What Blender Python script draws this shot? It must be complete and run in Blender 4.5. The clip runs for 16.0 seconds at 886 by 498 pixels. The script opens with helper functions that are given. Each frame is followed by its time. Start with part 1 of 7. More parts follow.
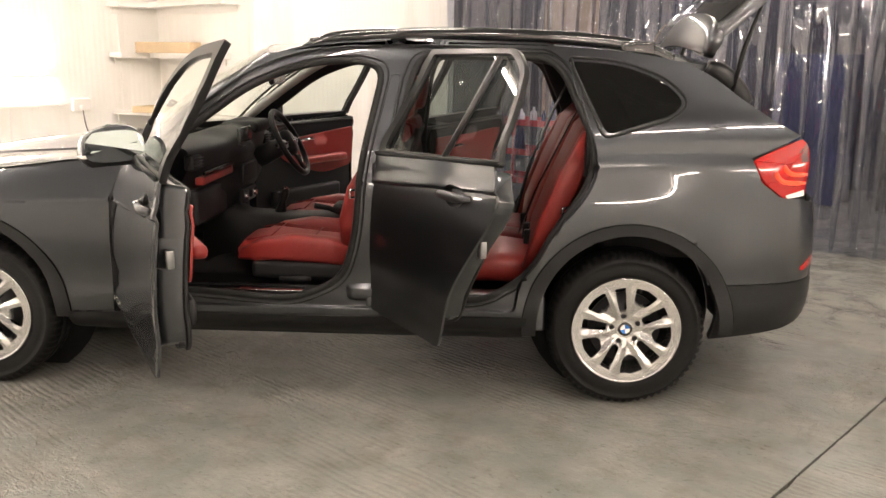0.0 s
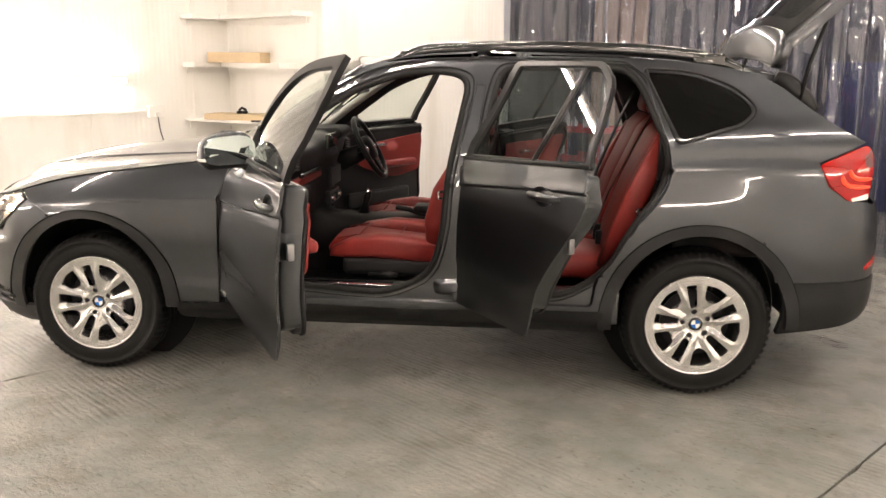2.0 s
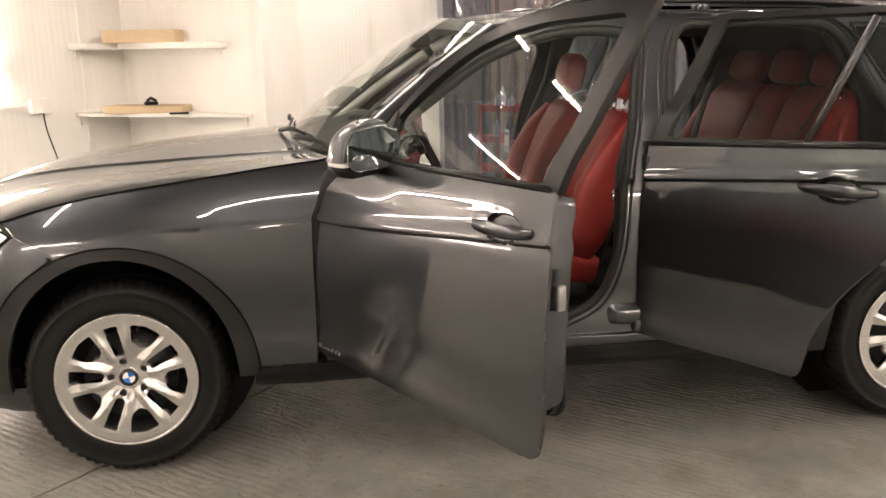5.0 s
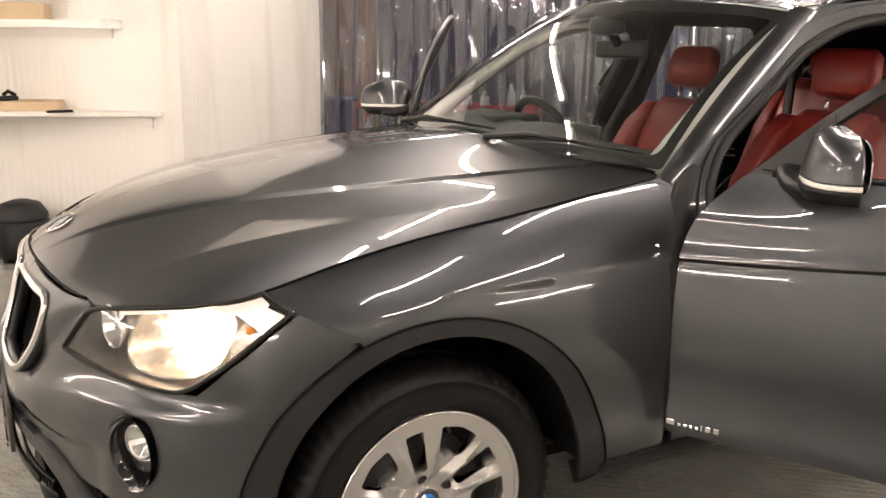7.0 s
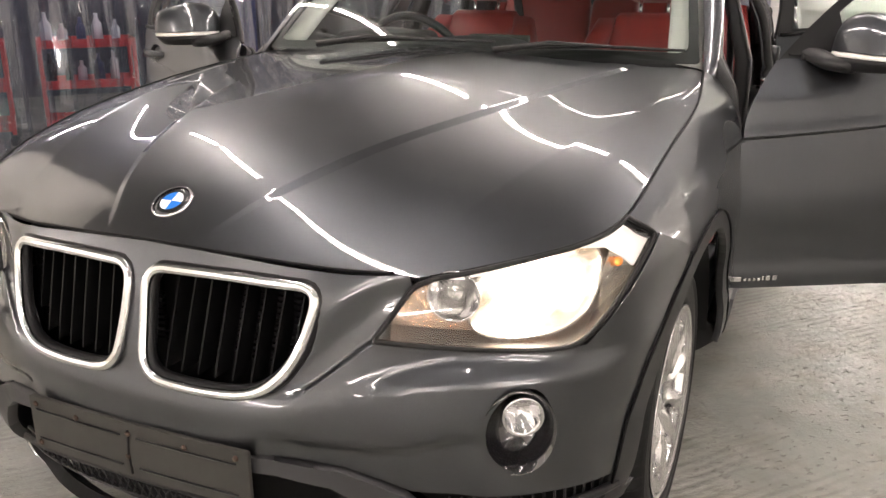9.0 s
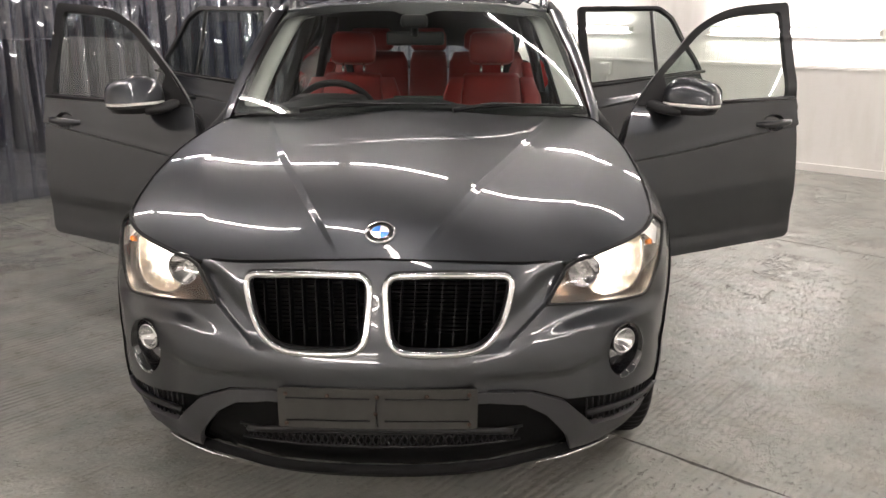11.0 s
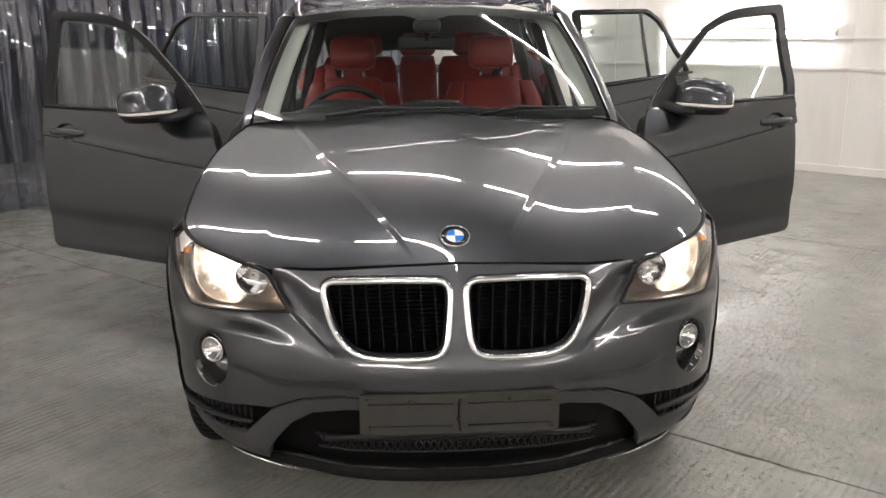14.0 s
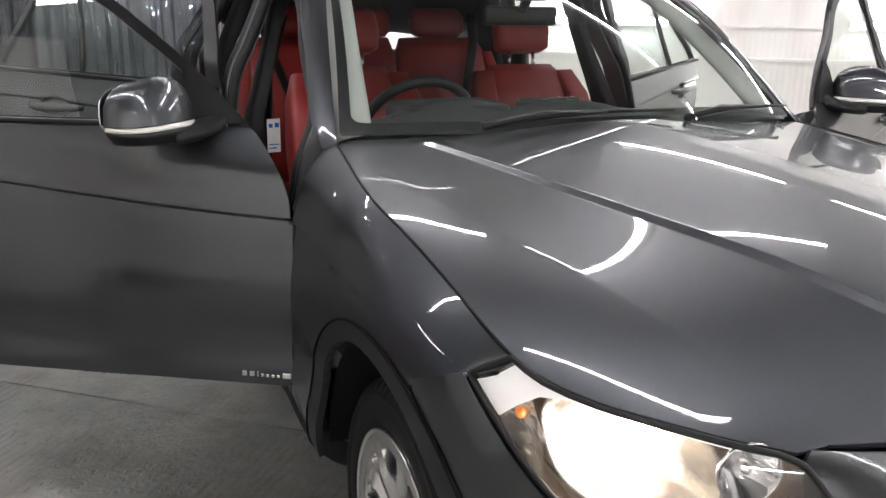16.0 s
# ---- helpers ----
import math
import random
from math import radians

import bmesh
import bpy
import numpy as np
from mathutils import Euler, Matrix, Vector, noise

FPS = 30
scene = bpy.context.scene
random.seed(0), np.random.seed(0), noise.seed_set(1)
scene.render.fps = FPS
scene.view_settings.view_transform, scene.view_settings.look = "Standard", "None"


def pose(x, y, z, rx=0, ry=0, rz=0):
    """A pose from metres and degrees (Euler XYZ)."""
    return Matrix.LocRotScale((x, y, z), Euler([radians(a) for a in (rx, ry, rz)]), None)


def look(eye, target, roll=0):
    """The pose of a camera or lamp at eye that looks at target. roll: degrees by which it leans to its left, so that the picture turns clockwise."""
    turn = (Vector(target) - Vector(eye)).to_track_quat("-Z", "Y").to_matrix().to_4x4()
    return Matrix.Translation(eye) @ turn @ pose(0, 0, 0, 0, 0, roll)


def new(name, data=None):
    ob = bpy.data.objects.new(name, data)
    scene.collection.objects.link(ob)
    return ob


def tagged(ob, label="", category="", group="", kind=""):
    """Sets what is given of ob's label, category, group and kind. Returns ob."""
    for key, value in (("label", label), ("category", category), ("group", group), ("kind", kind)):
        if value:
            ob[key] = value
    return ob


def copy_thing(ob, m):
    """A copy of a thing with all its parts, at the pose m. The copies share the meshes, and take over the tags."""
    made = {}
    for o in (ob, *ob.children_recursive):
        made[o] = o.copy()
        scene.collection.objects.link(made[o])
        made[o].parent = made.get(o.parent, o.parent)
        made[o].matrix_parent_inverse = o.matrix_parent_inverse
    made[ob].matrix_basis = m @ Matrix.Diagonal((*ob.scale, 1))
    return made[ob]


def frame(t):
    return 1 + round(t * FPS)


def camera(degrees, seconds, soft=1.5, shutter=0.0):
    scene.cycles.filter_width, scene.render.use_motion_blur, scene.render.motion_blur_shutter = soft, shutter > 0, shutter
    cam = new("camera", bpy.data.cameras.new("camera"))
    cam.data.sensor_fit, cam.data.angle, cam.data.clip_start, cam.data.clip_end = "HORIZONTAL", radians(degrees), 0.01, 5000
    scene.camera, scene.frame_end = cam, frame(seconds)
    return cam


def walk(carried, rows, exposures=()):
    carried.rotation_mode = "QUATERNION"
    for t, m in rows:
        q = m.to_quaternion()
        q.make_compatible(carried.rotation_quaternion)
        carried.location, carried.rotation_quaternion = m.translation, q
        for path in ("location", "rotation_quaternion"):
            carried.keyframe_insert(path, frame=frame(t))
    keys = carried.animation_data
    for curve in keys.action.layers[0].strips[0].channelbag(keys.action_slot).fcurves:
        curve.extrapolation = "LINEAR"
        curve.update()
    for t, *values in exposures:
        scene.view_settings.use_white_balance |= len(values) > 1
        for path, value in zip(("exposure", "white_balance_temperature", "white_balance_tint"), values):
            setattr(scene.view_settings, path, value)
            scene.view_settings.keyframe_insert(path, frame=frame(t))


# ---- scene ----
cam = camera(54.2, 16.0)
PATH = [
    (0, (0.785, -4.316, 1.429), (0.69, -2.366, 0.995), 0.7),
    (0.5, (0.717, -4.449, 1.432), (0.562, -2.506, 0.981), 0.1),
    (1, (0.65, -4.546, 1.439), (0.482, -2.605, 0.989), 0.4),
    (1.5, (0.619, -4.571, 1.441), (0.449, -2.627, 1.002), 0.7),
    (2, (0.596, -4.594, 1.446), (0.419, -2.646, 1.026), 0.6),
    (2.5, (0.557, -4.587, 1.437), (0.409, -2.631, 1.043), 0.0),
    (3, (0.473, -4.514, 1.419), (0.37, -2.563, 0.993), -0.4),
    (5.5, (-1.089, -3.308, 1.357), (-0.692, -1.401, 0.902), -0.7),
    (6, (-1.458, -3.038, 1.365), (-0.896, -1.172, 0.914), -0.3),
    (6.5, (-1.802, -2.708, 1.34), (-1.079, -0.901, 0.879), 0.9),
    (7, (-2.17, -2.38, 1.326), (-1.267, -0.656, 0.864), 0.8),
    (7.5, (-2.469, -2.054, 1.306), (-1.343, -0.475, 0.818), 0.5),
    (8, (-2.733, -1.682, 1.29), (-1.387, -0.303, 0.754), -0.2),
    (8.5, (-3.01, -1.4, 1.292), (-1.451, -0.298, 0.699), 0.3),
    (9, (-3.24, -1.119, 1.269), (-1.512, -0.314, 0.664), -0.1),
    (11.5, (-4.445, -0.153, 1.481), (-2.509, -0.171, 0.979), 0.5),
    (12, (-4.526, -0.146, 1.501), (-2.584, -0.185, 1.026), 1.1),
    (12.5, (-4.52, -0.143, 1.499), (-2.575, -0.187, 1.035), 1.3),
    (13, (-4.519, -0.114, 1.491), (-2.576, -0.158, 1.02), 1.3),
    (13.5, (-4.482, -0.041, 1.476), (-2.544, -0.1, 0.983), 0.9),
    (14, (-4.267, 0.155, 1.436), (-2.339, 0.049, 0.914), -0.5),
    (14.5, (-3.938, 0.46, 1.404), (-2.024, 0.247, 0.863), -0.9),
    (15, (-3.6, 0.821, 1.378), (-1.72, 0.407, 0.837), 0.5),
    (15.5, (-3.219, 1.128, 1.351), (-1.401, 0.494, 0.807), 1.6),
    (16, (-2.766, 1.347, 1.343), (-1.001, 0.577, 0.801), 1.0),
]
EXPOSURES = [(0, 0.19, 6950, 18), (2.0, 0.12, 6950, 18), (2.6, -0.08, 7250, 20), (3.2, -0.07, 7250, 20), (6.5, -0.04, 6950, 20), (7.5, -0.05, 7000, 20), (8.5, 0.08, 6600, 19), (9.2, 0.13, 6450, 19), (11.5, -0.50, 6250, 17), (14.0, -0.50, 6150, 16), (15.0, -0.24, 6000, 16), (16.0, -0.25, 5850, 16)]
walk(cam, [(t, look(eye, target, roll)) for t, eye, target, roll in PATH], EXPOSURES)

# ---- world and light ----
world = bpy.data.worlds.new("world")
scene.world = world
world.use_nodes = True
world.node_tree.nodes["Background"].inputs["Color"].default_value = (0.02, 0.022, 0.025, 1)
world.node_tree.nodes["Background"].inputs["Strength"].default_value = 0.3

# room axes: U runs along the shelf wall, V along the strip curtain
U = Vector((0.643, 0.766, 0))
V = Vector((0.766, -0.643, 0))
CORNER = Vector((-2.33, 3.95, 0))      # inner corner with the shelves
PIER = Vector((-1.14, 2.97, 0))        # outer corner of the white pier
CURTAIN0 = Vector((0.40, 4.85, 0))     # end of the white wall, start of the curtain
REAR_A = Vector((3.44, -3.82, 0))      # a place on the rear white wall
CEIL = 2.75
# tubes: places along U and V from the shelf corner
CEILING_TUBES = [(a, b) for b in (2.95, 5.2, 7.5) for a in (-4.2, -2.3, -0.5, 1.2)] + [(-6.0, 7.5), (2.8, 5.3), (-4.2, 0.8)]
RAU = (REAR_A - CORNER).dot(U)
WALL_TUBES_REAR = [RAU + 0.8, RAU - 1.9, RAU + 3.2]
WALL_TUBES_SHELF = [-1.85, -4.2]
WALL_TUBES_BEHIND = [(1.1, 1.26), (3.6, 1.26), (1.1, 2.45), (3.6, 2.45)]

# ---- materials ----
def mat(name, base, rough=0.5, metal=0.0, noise_scale=0.0, vary=0.15, bump=0.0, bump_scale=200.0, coat=0.0, stain=0.0, stain_scale=3.0,
        emit=None, emit_strength=0.0, trans=0.0, ior=1.45, alpha=1.0, sheen=0.0, rough_vary=0.0, stretch=(1, 1, 1), spec=0.5, coat_ior=1.5):
    m = bpy.data.materials.new(name)
    m.use_nodes = True
    nt = m.node_tree
    p = nt.nodes["Principled BSDF"]
    p.inputs["Base Color"].default_value = (*base, 1)
    p.inputs["Roughness"].default_value = rough
    p.inputs["Metallic"].default_value = metal
    p.inputs["IOR"].default_value = ior
    p.inputs["Coat Weight"].default_value = coat
    p.inputs["Coat Roughness"].default_value = 0.012
    p.inputs["Coat IOR"].default_value = coat_ior
    p.inputs["Transmission Weight"].default_value = trans
    p.inputs["Alpha"].default_value = alpha
    p.inputs["Sheen Weight"].default_value = sheen
    p.inputs["Specular IOR Level"].default_value = spec
    if emit:
        p.inputs["Emission Color"].default_value = (*emit, 1)
        p.inputs["Emission Strength"].default_value = emit_strength
    co = nt.nodes.new("ShaderNodeTexCoord")
    mp = nt.nodes.new("ShaderNodeMapping")
    mp.inputs["Scale"].default_value = stretch
    nt.links.new(co.outputs["Object"], mp.inputs["Vector"])
    if noise_scale:
        n1 = nt.nodes.new("ShaderNodeTexNoise")
        n1.inputs["Scale"].default_value = noise_scale
        n1.inputs["Detail"].default_value = 6
        nt.links.new(mp.outputs[0], n1.inputs["Vector"])
        n2 = nt.nodes.new("ShaderNodeTexNoise")
        n2.inputs["Scale"].default_value = stain_scale
        n2.inputs["Detail"].default_value = 5
        nt.links.new(mp.outputs[0], n2.inputs["Vector"])
        mul = nt.nodes.new("ShaderNodeMath"); mul.operation = "MULTIPLY_ADD"
        nt.links.new(n1.outputs[0], mul.inputs[0]); mul.inputs[1].default_value = 2 * vary; mul.inputs[2].default_value = 1 - vary
        mu2 = nt.nodes.new("ShaderNodeMath"); mu2.operation = "MULTIPLY_ADD"
        nt.links.new(n2.outputs[0], mu2.inputs[0]); mu2.inputs[1].default_value = 2 * stain; mu2.inputs[2].default_value = 1 - stain
        mm = nt.nodes.new("ShaderNodeMath"); mm.operation = "MULTIPLY"
        nt.links.new(mul.outputs[0], mm.inputs[0]); nt.links.new(mu2.outputs[0], mm.inputs[1])
        sc = nt.nodes.new("ShaderNodeVectorMath"); sc.operation = "SCALE"
        sc.inputs[0].default_value = base
        nt.links.new(mm.outputs[0], sc.inputs["Scale"])
        nt.links.new(sc.outputs[0], p.inputs["Base Color"])
        if rough_vary:
            mr = nt.nodes.new("ShaderNodeMapRange")
            mr.inputs["To Min"].default_value = max(0.02, rough - rough_vary); mr.inputs["To Max"].default_value = rough + rough_vary
            mr.inputs["From Min"].default_value = 0.3; mr.inputs["From Max"].default_value = 0.7
            nt.links.new(n2.outputs[0], mr.inputs["Value"])
            nt.links.new(mr.outputs[0], p.inputs["Roughness"])
    if bump:
        nb = nt.nodes.new("ShaderNodeTexNoise")
        nb.inputs["Scale"].default_value = bump_scale
        nb.inputs["Detail"].default_value = 4
        nt.links.new(mp.outputs[0], nb.inputs["Vector"])
        b = nt.nodes.new("ShaderNodeBump")
        b.inputs["Strength"].default_value = bump
        b.inputs["Distance"].default_value = 0.01
        nt.links.new(nb.outputs[0], b.inputs["Height"])
        nt.links.new(b.outputs[0], p.inputs["Normal"])
    return m


def glass_mat(name, tint, amount=1.0):
    """Clear sheet glass: mostly let through, mirror-like towards grazing view."""
    m = bpy.data.materials.new(name)
    m.use_nodes = True
    nt = m.node_tree
    nt.nodes.remove(nt.nodes["Principled BSDF"])
    out = nt.nodes["Material Output"]
    tr = nt.nodes.new("ShaderNodeBsdfTransparent"); tr.inputs[0].default_value = (*tint, 1)
    gl = nt.nodes.new("ShaderNodeBsdfGlossy"); gl.inputs["Roughness"].default_value = 0.01; gl.inputs[0].default_value = (amount, amount, amount, 1)
    if amount == 0.0:
        nt.links.new(tr.outputs[0], out.inputs[0])
        return m
    lw = nt.nodes.new("ShaderNodeLayerWeight"); lw.inputs[0].default_value = 0.5
    pw = nt.nodes.new("ShaderNodeMath"); pw.operation = "POWER"; pw.inputs[1].default_value = 5.0
    nt.links.new(lw.outputs["Facing"], pw.inputs[0])
    fr = nt.nodes.new("ShaderNodeMath"); fr.operation = "MULTIPLY_ADD"; fr.inputs[1].default_value = 0.9; fr.inputs[2].default_value = 0.07
    nt.links.new(pw.outputs[0], fr.inputs[0])
    mx = nt.nodes.new("ShaderNodeMixShader")
    nt.links.new(fr.outputs[0], mx.inputs[0]); nt.links.new(tr.outputs[0], mx.inputs[1]); nt.links.new(gl.outputs[0], mx.inputs[2])
    nt.links.new(mx.outputs[0], out.inputs[0])
    return m


PAINT = mat("grey_metallic_paint", (0.049, 0.0522, 0.0575), 0.39, 1.0, noise_scale=900, vary=0.3, coat=1.0, stain=0.03, coat_ior=1.56)
CLAD = mat("dark_grey_cladding", (0.012, 0.0122, 0.0128), 0.42, spec=0.32, noise_scale=300, vary=0.1, bump=0.05, bump_scale=900)
BLACK = mat("black_plastic", (0.009, 0.009, 0.0095), 0.4, spec=0.25, noise_scale=200, vary=0.1)
# near black for dark parts, and for shade in openings and gaps
SHADE_BLACK = mat("shade_black", (0.003, 0.003, 0.0032), 0.6, spec=0.12)
GLOSS_BLACK = mat("gloss_black", (0.008, 0.008, 0.009), 0.12, coat=1.0)
RUBBER = mat("black_rubber", (0.010, 0.010, 0.010), 0.6, spec=0.3, noise_scale=120, vary=0.25, bump=0.1, bump_scale=400)
TYRE = mat("tyre_rubber", (0.006, 0.006, 0.006), 0.5, spec=0.22, noise_scale=90, vary=0.3, bump=0.15, bump_scale=300)
CHROME = mat("chrome", (0.75, 0.75, 0.76), 0.08, 1.0)
ALLOY = mat("silver_alloy", (0.66, 0.65, 0.64), 0.24, 0.9, noise_scale=300, vary=0.08)
DARK_METAL = mat("dark_metal", (0.03, 0.03, 0.032), 0.5, 0.6)
LEATHER = mat("red_leather", (0.22, 0.020, 0.017), 0.42, noise_scale=120, vary=0.12, bump=0.12, bump_scale=350, stain=0.08, stain_scale=8)
TRIM_DARK = mat("dark_interior_plastic", (0.014, 0.014, 0.015), 0.55, spec=0.3, noise_scale=300, vary=0.15, bump=0.08, bump_scale=700)
CARPET = mat("black_carpet", (0.012, 0.012, 0.013), 0.95, noise_scale=400, vary=0.4, bump=0.3, bump_scale=600)
HEADLINER = mat("pale_headliner", (0.42, 0.42, 0.40), 0.9, noise_scale=300, vary=0.08)
CLEAR = glass_mat("inner_face", (1, 1, 1), 0.0)
GATE_GLASS = glass_mat("tinted_tailgate_glass", (0.20, 0.215, 0.21))
PRIVACY = glass_mat("dark_privacy_glass", (0.06, 0.065, 0.065))
LENS = glass_mat("lamp_lens", (0.95, 0.95, 0.95))
TUBE = mat("tube_glow", (1, 1, 1), 0.5, emit=(1.0, 0.93, 0.83), emit_strength=135.0)

# ---- mesh tools ----
from mathutils.geometry import delaunay_2d_cdt


def part(name, bm, material, parent, label="", smooth=True, kind=""):
    me = bpy.data.meshes.new(name)
    if smooth:
        for f in bm.faces:
            f.smooth = True
    bm.to_mesh(me)
    bm.free()
    for m in (material if isinstance(material, (list, tuple)) else [material]):
        me.materials.append(m)
    ob = new(name, me)
    if parent is not None:
        ob.parent = parent
    if label or kind:
        tagged(ob, label, kind=kind)
    return ob


def pchip(xs, ys):
    """A smooth curve through the given places that does not overshoot."""
    xs, ys = np.array(xs, float), np.array(ys, float)
    h, d = np.diff(xs), np.diff(ys) / np.diff(xs)
    m = np.zeros(len(xs))
    for i in range(1, len(xs) - 1):
        if d[i - 1] * d[i] > 0:
            w1, w2 = 2 * h[i] + h[i - 1], h[i] + 2 * h[i - 1]
            m[i] = (w1 + w2) / (w1 / d[i - 1] + w2 / d[i])
    m[0], m[-1] = d[0], d[-1]

    def f(x):
        x = np.clip(np.asarray(x, float), xs[0], xs[-1])
        i = np.clip(np.searchsorted(xs, x) - 1, 0, len(xs) - 2)
        t = (x - xs[i]) / h[i]
        return (ys[i] * (1 + 2 * t) * (1 - t) ** 2 + m[i] * h[i] * t * (1 - t) ** 2
                + ys[i + 1] * t * t * (3 - 2 * t) + m[i + 1] * h[i] * t * t * (t - 1))
    return f


def spline(xs, ys):
    """A smooth curve through the given places with no jumps in its bend."""
    xs, ys = np.array(xs, float), np.array(ys, float)
    n, h = len(xs), np.diff(xs)
    a, r = np.eye(n), np.zeros(n)
    for i in range(1, n - 1):
        a[i, i - 1:i + 2] = h[i - 1], 2 * (h[i - 1] + h[i]), h[i]
        r[i] = 6 * ((ys[i + 1] - ys[i]) / h[i] - (ys[i] - ys[i - 1]) / h[i - 1])
    m = np.linalg.solve(a, r)

    def f(x):
        x = np.asarray(x, float)
        i = np.clip(np.searchsorted(xs, x) - 1, 0, n - 2)
        u, v = xs[i + 1] - x, x - xs[i]
        return (m[i] * u ** 3 + m[i + 1] * v ** 3) / (6 * h[i]) + (ys[i] / h[i] - m[i] * h[i] / 6) * u + (ys[i + 1] / h[i] - m[i + 1] * h[i] / 6) * v
    return f


def sm(x):
    x = np.clip(x, 0, 1)
    return x * x * (3 - 2 * x)


def rnd(poly, n=5):
    """Rounds the corners of a closed outline of (a, b, radius)."""
    out, k = [], len(poly)
    for i in range(k):
        p = np.array(poly[i][:2], float)
        r = poly[i][2] if len(poly[i]) > 2 else 0
        if r <= 0:
            out.append(tuple(p))
            continue
        a, b = np.array(poly[i - 1][:2], float), np.array(poly[(i + 1) % k][:2], float)
        la, lb = np.linalg.norm(a - p), np.linalg.norm(b - p)
        qa, qb = p + (a - p) / la * min(r, la * 0.48), p + (b - p) / lb * min(r, lb * 0.48)
        for t in np.linspace(0, 1, n + 1):
            out.append(tuple((1 - t) ** 2 * qa + 2 * t * (1 - t) * p + t * t * qb))
    return out


def flow(pts, n=6, closed=False):
    """A smooth open (or closed) line through points of any dimension."""
    p = [np.array(q, float) for q in pts]
    k = len(p)
    out = []
    for i in range(k if closed else k - 1):
        p0 = p[i - 1] if (i > 0 or closed) else 2 * p[0] - p[1]
        p1, p2 = p[i], p[(i + 1) % k]
        p3 = p[(i + 2) % k] if (i + 2 < k or closed) else 2 * p[-1] - p[-2]
        for t in np.arange(n) / n:
            out.append(tuple(0.5 * (2 * p1 + (p2 - p0) * t + (2 * p0 - 5 * p1 + 4 * p2 - p3) * t * t + (3 * p1 - p0 - 3 * p2 + p3) * t ** 3)))
    if not closed:
        out.append(tuple(p[-1]))
    return out


def inside(pts, poly):
    x, y = pts[:, 0], pts[:, 1]
    res = np.zeros(len(pts), bool)
    q = np.array(poly)
    j = len(q) - 1
    for i in range(len(q)):
        xi, yi, xj, yj = *q[i], *q[j]
        if yi != yj:
            res ^= ((yi > y) != (yj > y)) & (x < (xj - xi) * (y - yi) / (yj - yi) + xi)
        j = i
    return res


def dense(poly, step):
    out = []
    for i in range(len(poly)):
        a, b = np.array(poly[i], float), np.array(poly[(i + 1) % len(poly)], float)
        k = max(1, int(np.ceil(np.linalg.norm(b - a) / step)))
        if np.linalg.norm(b - a) < 1e-6:
            continue
        out += [tuple(a + (b - a) * t / k) for t in range(k)]
    return out


def border_gap(pts, loops):
    d = np.full(len(pts), 9.0)
    for lp in loops:
        q = np.array(lp)
        e = np.roll(q, -1, 0) - q
        for i in range(len(q)):
            t = np.clip(((pts - q[i]) @ e[i]) / (e[i] @ e[i] + 1e-12), 0, 1)
            d = np.minimum(d, np.linalg.norm(pts - q[i] - t[:, None] * e[i], axis=1))
    return d


